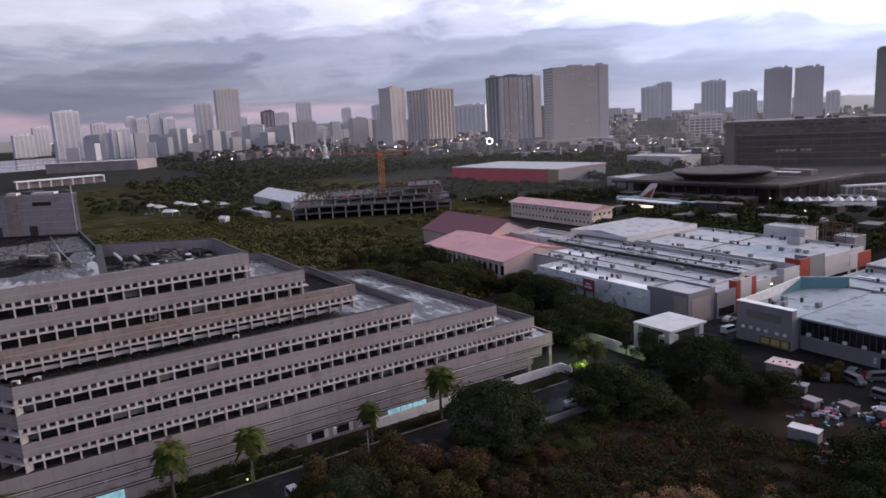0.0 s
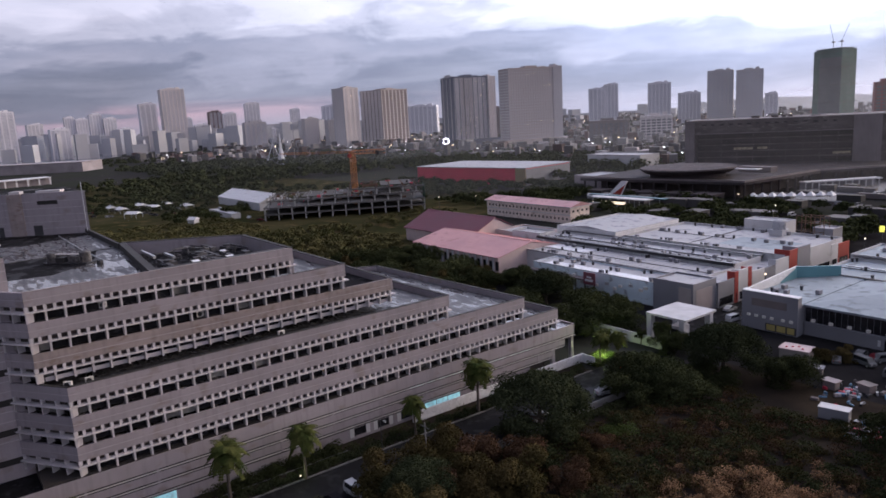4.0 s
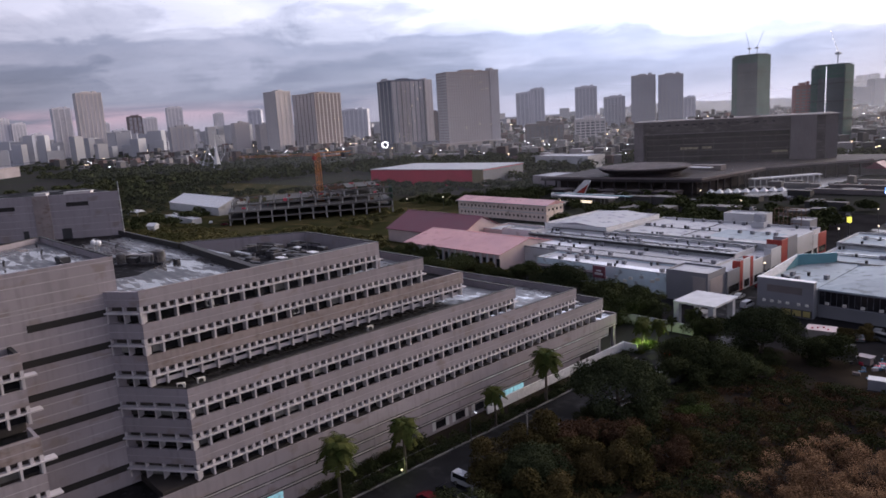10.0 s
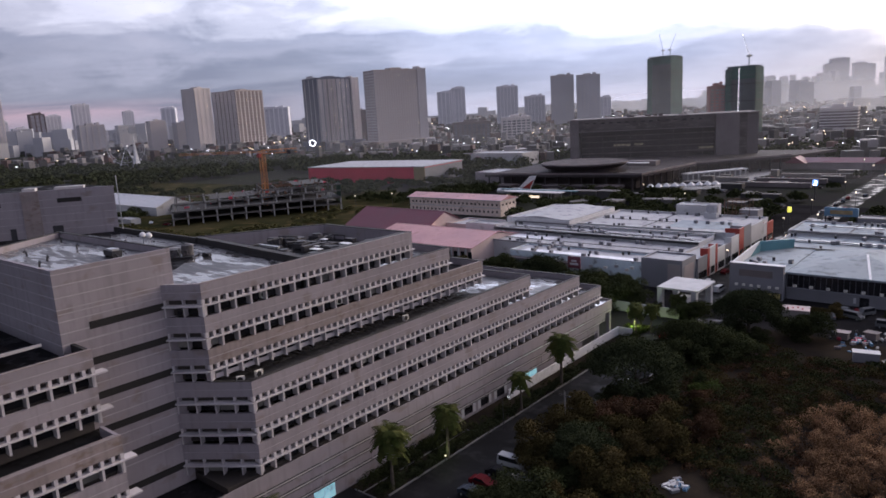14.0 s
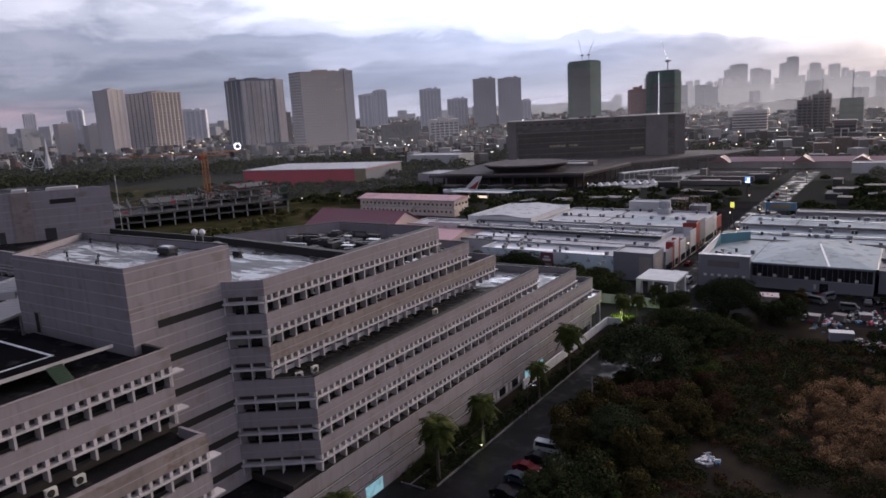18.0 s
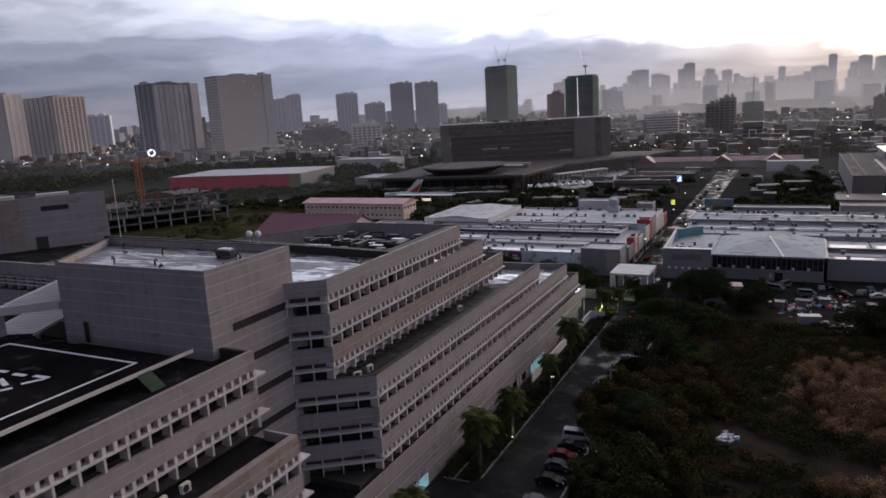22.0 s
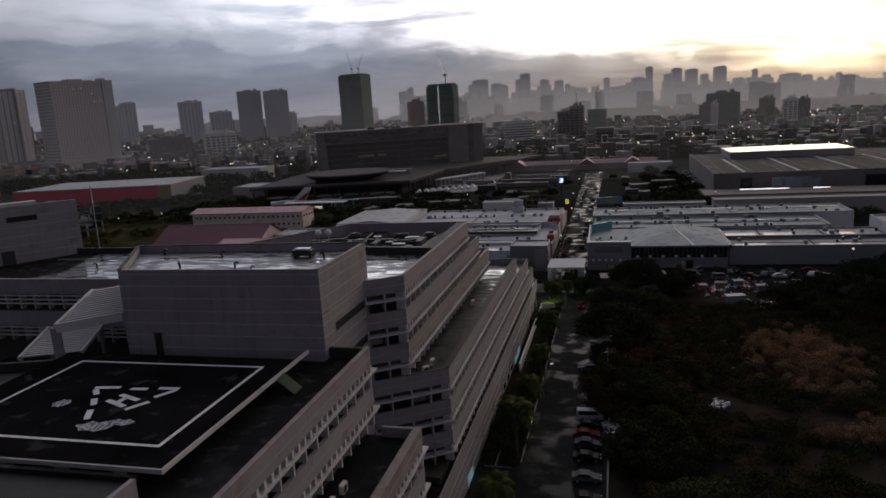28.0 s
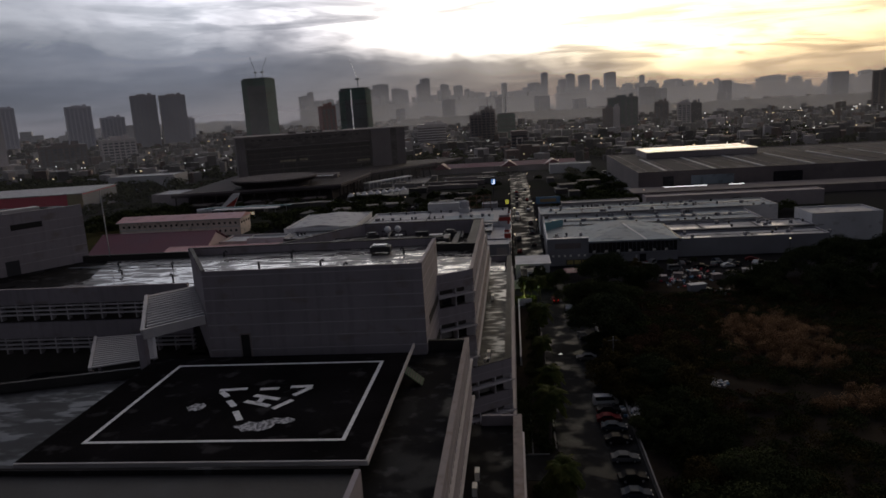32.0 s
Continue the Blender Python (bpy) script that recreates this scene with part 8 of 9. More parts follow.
# the masters stand along the lot and by the gate
for ob, (x, y, tn, s) in zip(TREES, ((21.4, 69.6, 20, 1.45), (22.8, 96.0, 70, 1.35), (32.3, 48, 10, 1.25), (8.2, 123.6, 200, 0.72), (28.5, 58.5, 0, 1.15))):
    ob.matrix_basis = pose(x, y, 0, 0, 0, tn) @ Matrix.Diagonal((s, s, 0.5 + 0.5 * s, 1))
for i, x, y, s in ((0, 27.6, 117.0, 0.94), (1, 18.6, 103, 0.95), (1, 28.5, 102, 0.9), (1, 11.8, 122.4, 0.72), (1, 38.5, 122, 0.85), (3, 3.2, 121.5, 0.60), (1, -9.0, 127.0, 1.0), (3, -3, 125, 0.66),
                   (2, 34.8, 53.5, 1.0), (2, 21.0, 46.5, 1.15), (4, 23.5, 52.0, 1.15), (2, 20.8, 38.0, 1.0), (4, 26.5, 45.0, 0.9), (2, 26.0, 48.5, 1.05), (0, 26.5, 40, 0.62), (4, 37.5, 60, 0.75), (2, 31, 37.5, 1.0), (1, 27, 22, 0.9), (2, 33, 26, 0.9), (1, 28.5, 12, 0.9), (2, 27, 3, 0.9),
                   (1, 34, -2, 1.0), (1, 26, -10, 1.0), (0, 35, -16, 0.8), (2, 26, -24, 1.0), (1, 34, -34, 1.1), (3, 30, 80, 0.55), (2, 36.5, 67, 0.6), (4, 33.0, 73, 0.55), (4, 24.0, 55.5, 0.8),
                   (1, 78, 122, 0.8), (0, 88, 124, 0.8), (0, 100, 130, 0.9), (1, 66, 107, 1.0), (0, 110, 118, 1.1), (1, 92, 108, 1.1), (0, 84, 98, 0.85), (0, 104, 100, 0.9), (1, 72, 100, 0.8),
                   (2, 41, 142, 0.5), (3, 52, 143, 0.45), (3, 60, 144, 0.45), (2, 37.5, 139, 0.45), (1, -14, 116, 1.0), (1, -20, 131, 1.2), (3, -27, 130, 1.1), (1, -33, 119, 1.1), (0, -38, 131, 0.9), (1, -45, 138, 1.1), (3, -56, 141, 0.9)):
    plant_tree(i, x, y, s, tr.uniform(0, 360))
# undergrowth at the foot of the broad trees
for x, y, s in ((18.5, 66, 0.5), (25, 72, 0.55), (25, 113, 0.5), (31, 112, 0.45), (26, 99, 0.6), (19, 95, 0.55)):
    plant_tree(1, x, y, s, tr.uniform(0, 360))
# young trees that close the canopy along the lot's edge
for k in range(34):
    x = 23.5 + abs(tr.gauss(0, 5.0))
    y = tr.uniform(-40, 62)
    if (x - 41) ** 2 + (y - 44) ** 2 < 70 or (x - 22) ** 2 + (y - 31) ** 2 < 22:
        continue
    plant_tree(tr.choice((1, 2, 2, 3, 4)), x, y, tr.uniform(0.40, 0.66), tr.uniform(0, 360))
# green belt behind the office, towards the halls
for k in range(58):
    x = tr.uniform(-140, -10)
    y = (tr.uniform(104, 118) if x < -16 else tr.uniform(124, 130)) if x > -60 else tr.uniform(112, 146)
    plant_tree(tr.choice((1, 1, 2, 3)), x, y, tr.uniform(0.7, 1.1), tr.uniform(0, 360))
def woods(name, label, regions, size, mat, seed, m=90, rads=(4, 8), skip=None):
    """Far woods: for each tree a handful of leaf sprays, all in one mesh."""
    r = np.random.default_rng(seed)
    out = []
    for x0, x1, y0, y1, n in regions:
        c = np.stack([r.uniform(x0, x1, n), r.uniform(y0, y1, n), np.zeros(n)], 1)
        if skip is not None:
            c = c[~skip(c[:, 0], c[:, 1])]
            n = len(c)
        rad = r.uniform(*rads, n)
        d = r.normal(size=(n, m, 3))
        d /= np.linalg.norm(d, axis=2, keepdims=True)
        p = c[:, None] + d * rad[:, None, None] * r.uniform(0.6, 1.05, (n, m, 1)) * np.array([1, 1, 0.7])
        p[..., 2] = np.abs(p[..., 2]) + rad[:, None] * 0.55
        out.append(leaf_quads(p.reshape(-1, 3), size, d.reshape(-1, 3)))
    return tagged(quads(name, np.concatenate(out), mat), label, "woods", kind="stuff")


def off_site(x, y):
    """True where the street, the halls and the building site stand."""
    return (x > -8) & (x < 18) | (x > -212) & (x < -128) & (y < 264) & (y > 164) | (x > -345) & (x < -242) & (y > 146) & (y < 262) | (x > -228) & (x < -18) & (y > 346) & (y < 560) | (x > -200) & (x < -108) & (y > 304) & (y < 330)


woods("park_trees", "dense dark trees beyond the office and malls", [(-250, -60, 272, 345, 120), (-360, -200, 262, 345, 90), (40, 66, 280, 480, 60), (-130, 30, 345, 480, 60), (-470, -330, 110, 165, 46), (-620, -440, 180, 260, 90),
       (-130, -62, 238, 268, 40), (20, 66, 270, 300, 24), (-126, -12, 262, 345, 90), (66, 130, 236, 258, 24), (14, 62, 236, 254, 14), (-430, -300, 262, 345, 170), (-600, -430, 60, 180, 70), (-380, -345, 150, 262, 30), (-300, -200, 400, 470, 60), (-330, -205, 345, 372, 40), (-205, -130, 345, 420, 40)],
      0.75, LEAF, 23, m=170, rads=(2.8, 5.0), skip=off_site)
woods("park_trees", "olive trees along the field", [(-240, -145, 118, 164, 110), (-240, -170, 164, 246, 90), (-130, -66, 118, 146, 20)], 0.6, LEAF_FIELD, 24, m=150, rads=(1.8, 3.4), skip=off_site)
woods("far_woods", "dark far park woods", [(-1050, -560, 230, 420, 420), (-900, -420, 420, 620, 420), (-620, -300, 480, 660, 220), (-760, -470, 120, 230, 110), (-380, -230, 400, 520, 80),
                                           (-60, 260, 560, 760, 190), (150, 620, 500, 800, 230), (-330, -60, 560, 700, 150), (-1500, -900, 250, 700, 300)], 1.6, LEAF, 21, m=70)
woods("far_woods", "scattered trees among the far houses", [(-1400, 700, 700, 2200, 2700), (-200, 420, 560, 1000, 420), (-2000, -900, 560, 1500, 300)], 2.6, LEAF, 22, m=44)


def scrub(name, label, mat, x0, x1, y0, y1, n, seed, rad=(1.2, 2.8), per=150, size=0.22, keep=None, loose=0.35, flat=0.8):
    r = np.random.default_rng(seed)
    c = np.stack([r.uniform(x0, x1, n), r.uniform(y0, y1, n), np.zeros(n)], 1)
    if keep is not None:
        c = c[keep(c[:, 0], c[:, 1], r)]
        n = len(c)
    rr = r.uniform(*rad, n)
    d = r.normal(size=(n, per, 3))
    d /= np.linalg.norm(d, axis=2, keepdims=True)
    p = c[:, None] + d * rr[:, None, None] * r.uniform(0.6, 1.05, (n, per, 1)) * np.array([1, 1, flat])
    p[..., 2] = np.abs(p[..., 2]) + rr[:, None] * 0.2
    return tagged(quads(name, leaf_quads(p.reshape(-1, 3), size, d.reshape(-1, 3), loose), mat), label, "shrubs", kind="stuff")


def not_clearing(x, y, r):
    """False on the bare patches of the lot: the yard, the litter heap and the foot path."""
    yard = ((x - 47) / 11) ** 2 + ((y - 117) / 10) ** 2 < 1
    heap = ((x - 40) / 4.5) ** 2 + ((y - 43.5) / 5) ** 2 < 1
    path = (np.abs(y - (41 - (x - 44) * 0.25)) < 2.6) & (x > 40) & (x < 62)
    return ~yard & ~heap & ~path


def dry_patch(x, y, r):
    return (((x - 60) / 13) ** 2 + ((y - 66) / 21) ** 2 < r.uniform(0.35, 1.0, len(x))) | (((x - 60) / 10) ** 2 + ((y - 34) / 7) ** 2 < r.uniform(0.2, 0.9, len(x)))


scrub("lot_scrub", "dark green low scrub over the vacant lot", LEAF, 22, 124, -60, 110, 1700, 31, rad=(1.2, 2.7), per=220, size=0.17, keep=lambda x, y, r: not_clearing(x, y, r) & ~dry_patch(x, y, r), flat=0.5, loose=0.7)
scrub("lot_scrub", "olive low scrub over the vacant lot", LEAF_OLIVE, 26, 104, 0, 110, 900, 32, rad=(1.0, 2.2), per=190, size=0.155, keep=lambda x, y, r: not_clearing(x, y, r) & ~dry_patch(x, y, r), flat=0.5, loose=0.7)
scrub("lot_weeds", "rusty low weeds over the vacant lot", LEAF_RUST, 26, 100, 30, 108, 520, 37, rad=(0.9, 2.0), per=140, size=0.17, keep=not_clearing, flat=0.45, loose=0.8)
scrub("dry_bushes", "dry brown plume-headed bushes in the vacant lot", LEAF_BROWN, 42, 80, 26, 92, 460, 33, rad=(1.1, 2.2), per=480, size=0.12, keep=lambda x, y, r: not_clearing(x, y, r) & dry_patch(x, y, r), loose=0.4, flat=1.3)
scrub("dry_bushes", "scattered dry brown bushes in the lot", LEAF_BROWN, 40, 80, 60, 96, 34, 38, rad=(0.6, 1.4), per=240, size=0.11, keep=not_clearing, loose=0.45, flat=1.15)
scrub("fresh_shrub", "bright green shrubs beside the road wall", LEAF_FRESH, 29.5, 32.5, 76, 81, 7, 44, rad=(1.2, 1.9), per=420, size=0.12, loose=0.7, flat=1.2)
scrub("spiky_plants", "spiky dark green plants in the lot", LEAF_FRESH, 31, 36, 26, 32, 7, 45, rad=(1.0, 1.7), per=90, size=0.16, loose=1.5)
scrub("gate_bed", "lit green shrubs in the bed by the gate", LEAF_PALM, 0.2, 6.2, 102.5, 111, 46, 41, rad=(0.6, 1.2), per=90, size=0.22)
scrub("strip_hedge", "clipped dark hedge in the planting strip", LEAF_DEEP, 4.3, 6.1, -60, 99, 460, 34, rad=(0.6, 1.0), per=120, size=0.13, keep=lambda x, y, r: ~((y > 6) & (y < 16.5)), loose=0.6)
scrub("strip_shrubs", "dark shrubs along the podium wall", LEAF, 0.7, 2.3, 16, 40, 70, 43, rad=(0.8, 1.5), per=170, size=0.14, loose=0.6, flat=1.2)
scrub("strip_shrubs", "dark shrubs round the palms", LEAF, 2.8, 5.6, -60, 99, 150, 46, rad=(0.7, 1.5), per=150, size=0.14, keep=lambda x, y, r: ~((y > 6) & (y < 16.5)) & (r.random(len(x)) < 0.7), loose=0.6, flat=1.1)
scrub("field_scrub", "low olive scrub over the grass field", LEAF_FIELD, -345, -64, 22, 142, 3000, 35, rad=(1.0, 2.6), per=46, size=0.55, flat=0.5)
scrub("field_scrub", "low green scrub by the halls", LEAF_FIELD, -250, -64, 60, 165, 460, 36, rad=(1.2, 3.0), per=60, size=0.6, keep=lambda x, y, r: ~((x > -175) & (y > 146)))


def make_palm(height, label, seed):
    r = np.random.default_rng(seed)
    t = thing("palm_tree", label, "palm tree", group="palms along the road")
    tube("trunk", [(0, 0, 0), (0.1, 0, height * 0.35), (0.05, 0.1, height * 0.7), (0.15, 0.1, height)], [0.36, 0.26, 0.22, 0.24], BARK, t, sides=8)
    for k in range(46):
        a = 2.399 * k
        lift = r.uniform(-1.0, 1.2)
        ln = r.uniform(2.6, 3.7)
        pts = []
        for s in np.linspace(0, 1, 7):
            rad = ln * s * math.cos(lift * (1 - s * 0.3))
            z = ln * (math.sin(lift) * s - 0.6 * s * s)
            pts.append(np.array([math.cos(a) * rad + 0.15, math.sin(a) * rad + 0.1, height + 0.1 + z]))
        side = np.array([-math.sin(a), math.cos(a), 0])
        out = []
        for i in range(6):
            w = 1.0 * math.sin(math.pi * (0.14 + 0.80 * i / 6))
            w2 = 1.0 * math.sin(math.pi * (0.14 + 0.80 * (i + 1) / 6))
            for sg in (1, -1):
                for j in range(3):
                    f0, f1 = i + j / 3, i + (j + 0.80) / 3
                    A = pts[i] + (pts[i + 1] - pts[i]) * (f0 - i)
                    B = pts[i] + (pts[i + 1] - pts[i]) * (f1 - i)
                    droop = np.array([0, 0, -0.3 * w])
                    out.append([A, B, B + side * sg * w2 + droop, A + side * sg * w + droop])
        quads("frond", np.array(out), LEAF_PALM, t)
    return t


PALM = make_palm(9.6, "tall palm with drooping feathery fronds", 5)
PALM.matrix_basis = pose(5.9, 68.2, 0)
for x, y, s in ((6.3, 53.1, 0.72), (6.6, 31.0, 0.88), (5.7, 18.8, 0.98), (5.0, 104.8, 0.72), (3.0, 108.5, 0.66), (7.6, 107.6, 0.70), (6.4, -4, 0.9), (6.4, -22, 0.9), (33, 22, 0.35)):
    copy_thing(PALM, pose(x, y, 0, 0, 0, y * 37) @ Matrix.Diagonal((s, s, s, 1)))

# ---- vehicles ----
def profile_body(name, pts, half, mat, parent, taper=0.0):
    """A car shell: a side outline drawn across, drawn in towards the top."""
    n = len(pts)
    v = []
    for s in (-1, 1):
        for x, z in pts:
            v.append((x, s * half * (1 - taper * max(0, z - 0.9)), z))
    f = [tuple(range(n - 1, -1, -1)), tuple(range(n, 2 * n))] + [(i, (i + 1) % n, n + (i + 1) % n, n + i) for i in range(n)]
    return link_mesh(name, v, f, mat, parent)


def make_car(kind_, paint, label):
    t = thing("car" if kind_ != "van" else "van", label, "car" if kind_ != "van" else "van")
    if kind_ == "van":
        L, W, Hh = 4.7, 0.88, 1.95
        shell = [(-2.35, 0.35), (2.3, 0.35), (2.35, 0.9), (1.75, 1.1), (1.15, 1.9), (-2.2, 1.95), (-2.35, 1.1)]
        glass = [(1.2, 1.15), (1.62, 1.15), (1.12, 1.80), (-2.0, 1.84), (-2.0, 1.15)]
    else:
        L, W, Hh = 4.4, 0.86, 1.45
        shell = [(-2.2, 0.3), (2.15, 0.3), (2.2, 0.65), (1.95, 0.85), (0.95, 0.97), (0.3, 1.42), (-1.0, 1.46), (-1.7, 1.02), (-2.2, 0.95)]
        glass = [(0.82, 0.99), (0.28, 1.36), (-0.98, 1.40), (-1.52, 1.02)]
    profile_body("body", shell, W, paint, t, 0.16)
    profile_body("window_glass", glass, W + 0.012, CAR_GLASS, t, 0.16)
    for x in (-1.35, 1.35):
        for s in (-1, 1):
            bm = bmesh.new()
            bmesh.ops.create_cone(bm, cap_ends=True, segments=14, radius1=0.32, radius2=0.32, depth=0.22, matrix=Matrix.Translation((x, s * (W - 0.08), 0.32)) @ Matrix.Rotation(radians(90), 4, "X"))
            wheel = part("wheel", bm, TYRE, t)
            bm = bmesh.new()
            bmesh.ops.create_cone(bm, cap_ends=True, segments=10, radius1=0.19, radius2=0.19, depth=0.03, matrix=Matrix.Translation((x, s * (W + 0.04), 0.32)) @ Matrix.Rotation(radians(90), 4, "X"))
            part("rim", bm, METAL_GREY, wheel)
    for s in (-1, 1):
        boxes("tail_lamp", [(-L / 2 - 0.01, s * 0.62 - 0.14, 0.75, -L / 2 + 0.05, s * 0.62 + 0.14, 0.92)], ORANGE, t)
        boxes("headlamp", [(L / 2 - 0.12, s * 0.6 - 0.16, 0.62, L / 2 - 0.01, s * 0.6 + 0.16, 0.78)], AC_WHITE, t)
    return t


CARS = {"white": make_car("sedan", CAR_WHITE, "parked white sedan with dark windows"), "silver": make_car("sedan", CAR_SILVER, "parked silver sedan with dark windows"), "red": make_car("sedan", CAR_RED, "parked dark red car with dark windows"),
        "black": make_car("sedan", CAR_BLACK, "parked black sedan with dark windows"), "van": make_car("van", CAR_WHITE, "parked white van with dark windows"), "blue": make_car("sedan", CAR_BLUE, "parked grey-blue car with dark windows"),
        "grey_van": make_car("van", CAR_SILVER, "parked silver van with dark windows")}
first = set()


def park(kind_, x, y, turn=0.0, z=0.0):
    ob = CARS[kind_]
    m = pose(x, y, z, 0, 0, turn)
    if kind_ not in first:
        first.add(kind_)
        ob.matrix_basis = m
        return ob
    return copy_thing(ob, m)


for kind_, x, y, tn in (("van", 16.9, 34.6, 4), ("black", 17.0, 31.0, 3), ("red", 16.6, 27.4, 2), ("blue", 17.0, 24.0, -2), ("black", 17.0, 19.4, 2), ("silver", 17.2, 13.0, 0), ("black", 17.4, 7.0, 4),
                        ("silver", 15.8, 58.4, 176), ("silver", 16.4, 74, 96), ("white", 17.2, 92.4, 70), ("white", 15.0, 97.5, 84), ("blue", 17.2, 2.4, 0), ("silver", 17.2, -4, 2)):
    park(kind_, x, y, tn)
braking = copy_thing(CARS["red"], pose(11.8, 106.3, 0, 0, 0, 95))
for ob in braking.children:
    if ob.name.startswith("tail_lamp"):
        ob.data = ob.data.copy()
        ob.data.materials[0] = TAIL_RED
braking["label"] = "dark red car with its tail lamps lit"
cr = random.Random(8)
kinds = ("white", "silver", "black", "van", "blue", "silver", "grey_van", "black", "red")
# street and car parks beyond
for k in range(18):
    park(cr.choice(kinds), cr.choice((2.6, 8.4)), 150 + k * 13 + cr.uniform(-3, 3), 90 + cr.uniform(-4, 4))
for x, y in [(x, y) for y in (306, 322, 352, 368, 398, 414, 440) for x in np.arange(-84, -14, 3.4)]:
    if cr.random() < 0.22:
        park(cr.choice(kinds), x, y, 90 + cr.uniform(-3, 3))
for y in np.arange(300, 460, 3.6):
    if cr.random() < 0.7:
        park(cr.choice(kinds), 70.5, y, cr.uniform(-4, 4))
# yard by the grey block: parked and scrapped vehicles
for k in range(20):
    park(cr.choice(("silver", "black", "blue", "grey_van", "silver", "black", "white", "red")), cr.uniform(38, 84), cr.uniform(138, 149), cr.uniform(0, 360))
for k in range(26):
    park(cr.choice(kinds), -470 + cr.uniform(0, 70), cr.uniform(84, 140), cr.uniform(0, 360))
for k in range(8):
    park(cr.choice(kinds), -400 + k * 13 + cr.uniform(-4, 4), 156 + cr.uniform(-8, 4), cr.uniform(0, 360))

# loose things by the road and in the lot
jr = random.Random(12)
for nm, lab, x, y, r_, n in (("junk_heap", "heap of pale scrap boards and sheets", 21.6, 31.5, 2.6, 34), ("junk_heap", "heap of blue and white litter", 40.4, 43.6, 1.6, 26), ("junk_heap", "heap of scrap beside the yard", 49, 125, 6, 60), ("junk_heap", "heap of scrap beside the container", 58.5, 110.5, 4, 46), ("junk_heap", "heap of scrap and crates", 58, 131, 6, 60)):
    t = thing(nm, lab, "scrap heap")
    for k in range(n):
        a, d = jr.uniform(0, 6.3), jr.uniform(0, r_)
        m = Matrix.Translation((x + math.cos(a) * d, y + math.sin(a) * d * 1.4, 0)) @ Matrix.Rotation(jr.uniform(0, 3), 4, "Z") @ Matrix.Rotation(jr.uniform(-0.25, 0.25), 4, "X")
        w_, h_ = (jr.uniform(0.25, 0.8), jr.uniform(0.15, 0.6)) if x < 45 else (jr.uniform(0.2, 0.7), jr.uniform(0.2, 0.7))
        boxes("scrap_piece", [(-w_, -w_ * 0.4, -0.05, w_, w_ * 0.4, h_)], jr.choice((PAINT_WHITE, PAINT_WHITE, WALL_LIGHT, TARP_BLUE, WALL_GREY) if x < 45 else (WALL_LIGHT, TARP_BLUE, WALL_GREY, WALL_MID, WALL_DARK, RED_WALL, METAL_DARK)), t, m=m)
box = thing("white_container", "white-roofed small container in the yard", "container", (52.8, 111.5, 0), 12)
boxes("shell", [(-2.4, -1.1, 0.3, 2.4, 1.1, 2.3)], WALL_GREY, box)
boxes("roof", [(-2.5, -1.2, 2.3, 2.5, 1.2, 2.42)], WALL_LIGHT, box)
boxes("skid", [(-2.6, -1.1, 0, 2.6, -0.9, 0.3), (-2.6, 0.9, 0, 2.6, 1.1, 0.3)], METAL_DARK, box)
stall = thing("roadside_stall", "small stall with a patched reddish roof", "stall", (33, 137, 0), 10)
boxes("wall", [(-3, -2, 0, 3, 2, 2.4)], WALL_MID, stall)
boxes("roof", [(-3.2, -2.3, 2.4, 3.2, 2.3, 2.55)], WALL_PINKISH, stall)
boxes("roof_weight", [(-2.0 + 1.1 * q, -1.2 + (q * 0.7) % 2.0, 2.55, -1.6 + 1.1 * q, -0.8 + (q * 0.7) % 2.0, 2.75) for q in range(4)], RED_WALL, stall)
awn = thing("red_awning", "faded red awning on thin posts beside the gate road", "awning", (19.5, 132.5, 0), 8)
link_mesh("awning_cloth", [(-3, -2, 2.3), (3, -2, 2.3), (3, 2, 2.9), (-3, 2, 2.9), (-3, -2, 2.38), (3, -2, 2.38), (3, 2, 2.98), (-3, 2, 2.98)], BOX_FACES, ROOF_MAROON, awn)
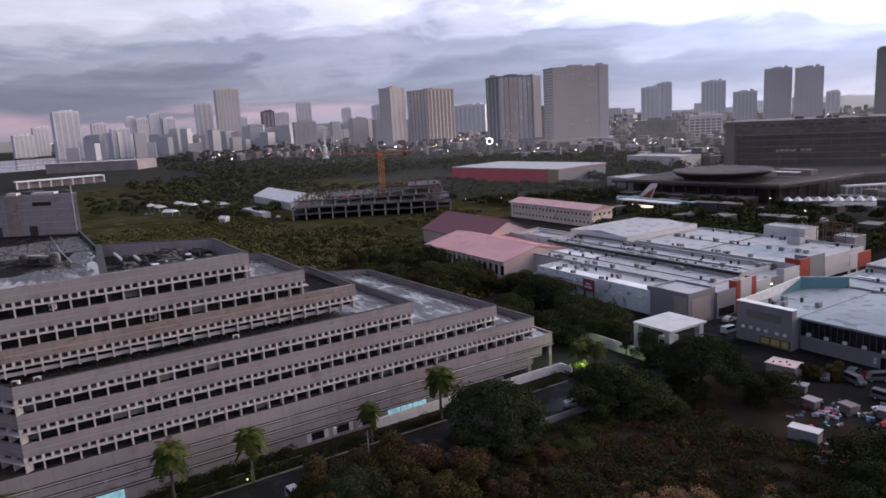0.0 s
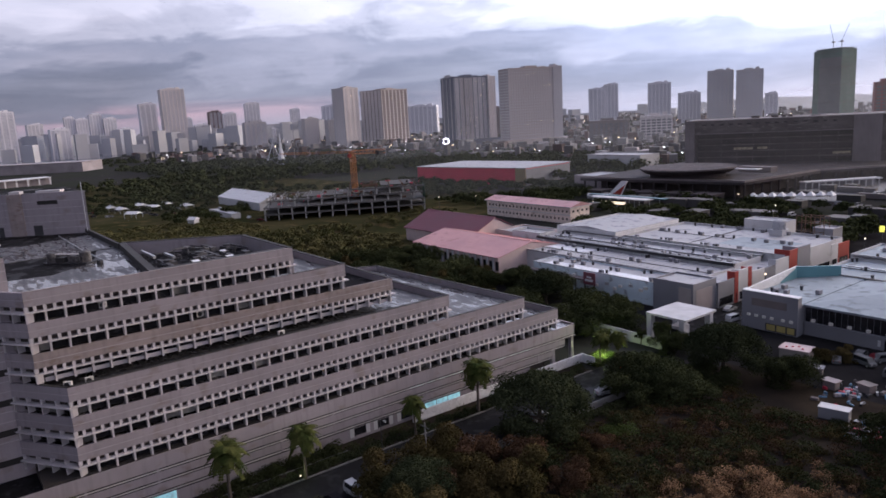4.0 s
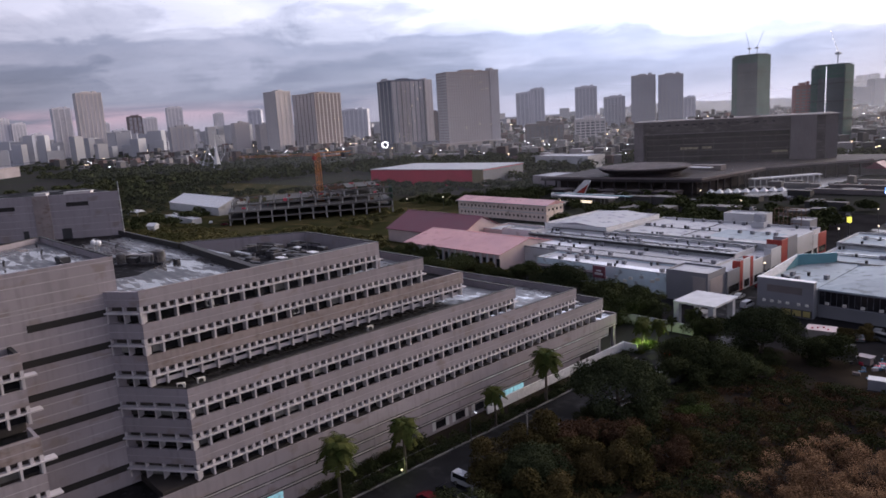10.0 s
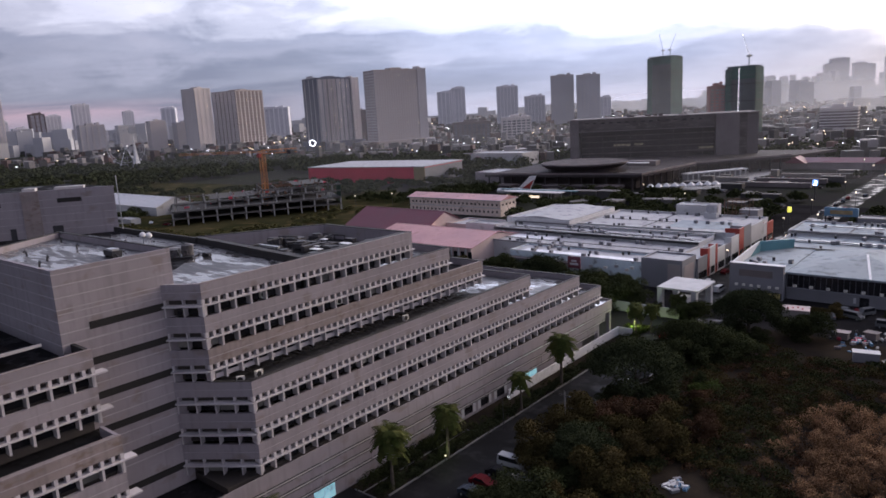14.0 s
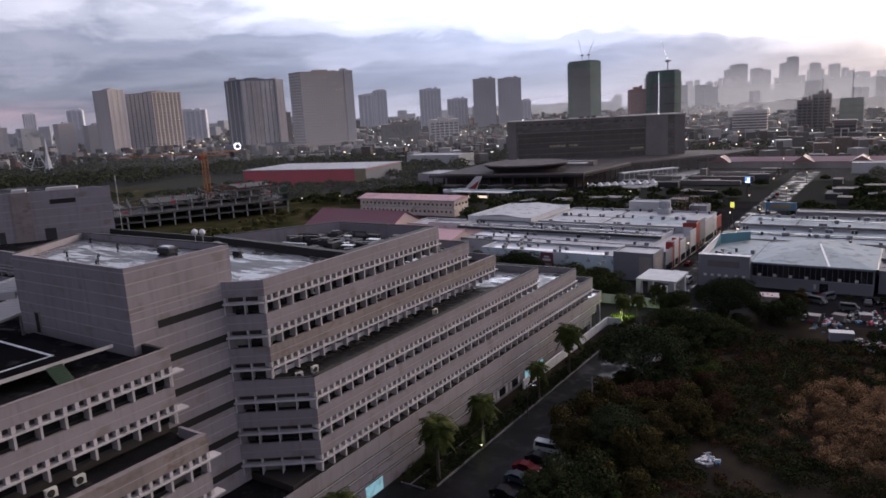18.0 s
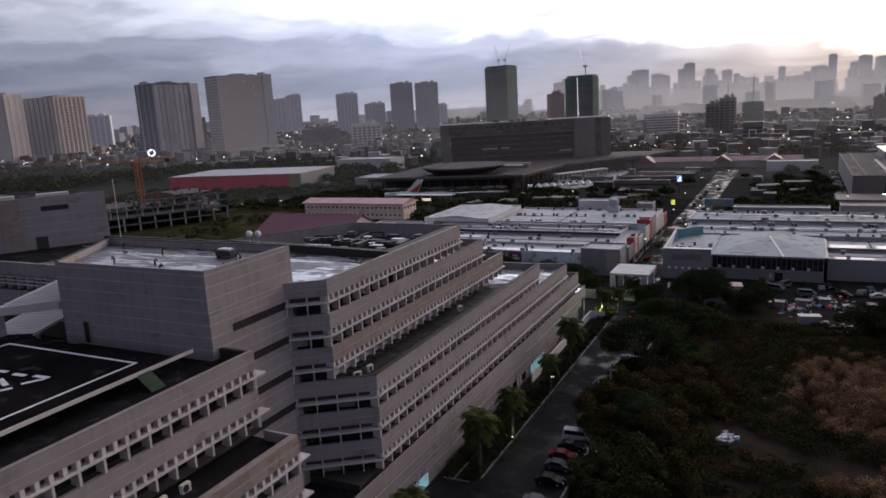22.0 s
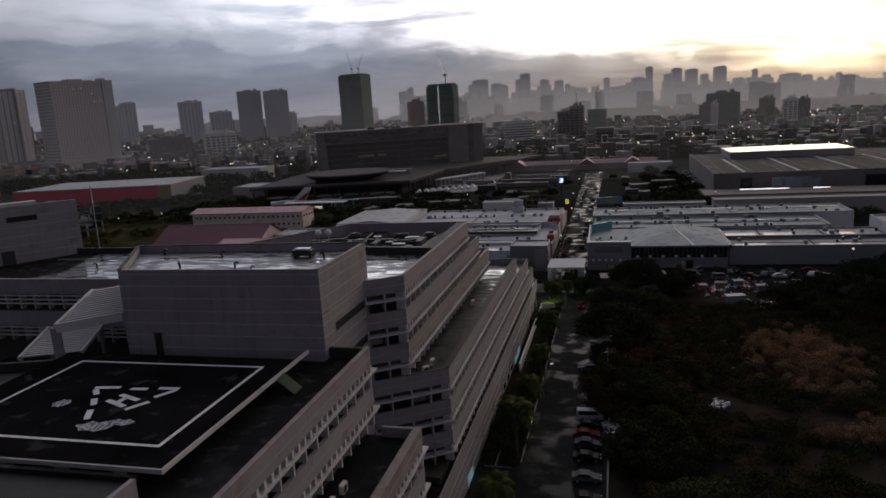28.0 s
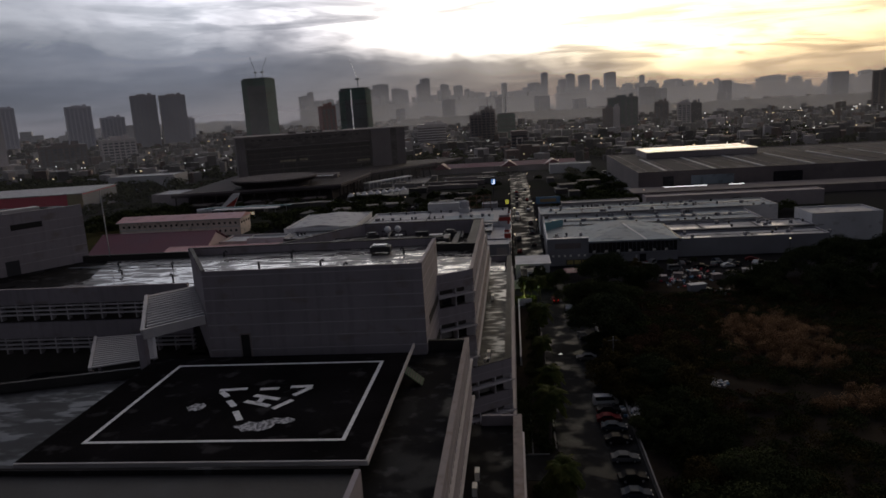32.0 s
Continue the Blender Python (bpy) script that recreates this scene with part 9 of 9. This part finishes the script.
for px_, py_, hh_ in ((-2.9, -1.9, 2.3), (2.9, -1.9, 2.3), (-2.9, 1.9, 2.88), (2.9, 1.9, 2.88)):
    boxes("post", [(px_ - 0.05, py_ - 0.05, 0, px_ + 0.05, py_ + 0.05, hh_)], METAL_DARK, awn)
for k_ in range(9):
    st_ = thing("roadside_stall", "low stall with a pale patched roof in the yard", "stall", (35 + k_ * 5.4, 128 + 3.0 * math.sin(k_ * 2.1), 0), 15 * math.sin(k_ * 1.7), "stalls in the yard")
    boxes("wall", [(-1.2, -0.9, 0, 1.2, 0.9, 1.6)], WALL_DARK, st_)
    boxes("roof", [(-1.5, -1.2, 1.6, 1.5, 1.2, 1.7)], (WALL_DARK, WALL_GREY, WALL_MID)[k_ % 3], st_)
pole = thing("utility_pole", "grey concrete utility pole beside the road", "pole", (20.0, 46, 0))
tube("shaft", [(0, 0, 0), (0, 0, 9.5)], [0.18, 0.11], KERB, pole, sides=8)
boxes("cross_arm", [(-1.1, -0.06, 8.6, 1.1, 0.06, 8.75)], METAL_DARK, pole)
lamp = thing("street_lamp", "slim street lamp with a lit head", "street lamp", (7.9, 45, 0), 0, "lamps along the road")
tube("shaft", [(0, 0, 0), (0, 0, 6.2), (0.6, 0, 6.42), (1.3, 0, 6.48)], [0.08, 0.05, 0.04, 0.04], METAL_DARK, lamp, sides=8)
boxes("lamp_head", [(1.1, -0.15, 6.44, 1.8, 0.15, 6.58)], METAL_GREY, lamp)
boxes("lamp_glass", [(1.2, -0.12, 6.38, 1.7, 0.12, 6.44)], LAMP_WHITE, lamp)
for lx, ly in ((6.9, 30), (2.0, 105)):
    gl = thing("garden_lamp", "short garden lamp with a greenish glow", "lamp", (lx, ly, 0), 0, "garden lamps")
    tube("stem", [(0, 0, 0), (0, 0, 0.9)], 0.05, METAL_DARK, gl)
    boxes("lamp_glass", [(-0.1, -0.1, 0.9, 0.1, 0.1, 1.1)], LIT_ROOM, gl)
    pt = new("garden_glow", bpy.data.lights.new("garden_glow", "POINT"))
    pt.data.energy, pt.data.color, pt.data.shadow_soft_size = (60 if ly < 50 else 1900), (0.75, 1.0, 0.30), 0.2
    pt.location = (lx + (0 if ly < 50 else 1.6), ly + (0 if ly < 50 else 2.0), 1.9)
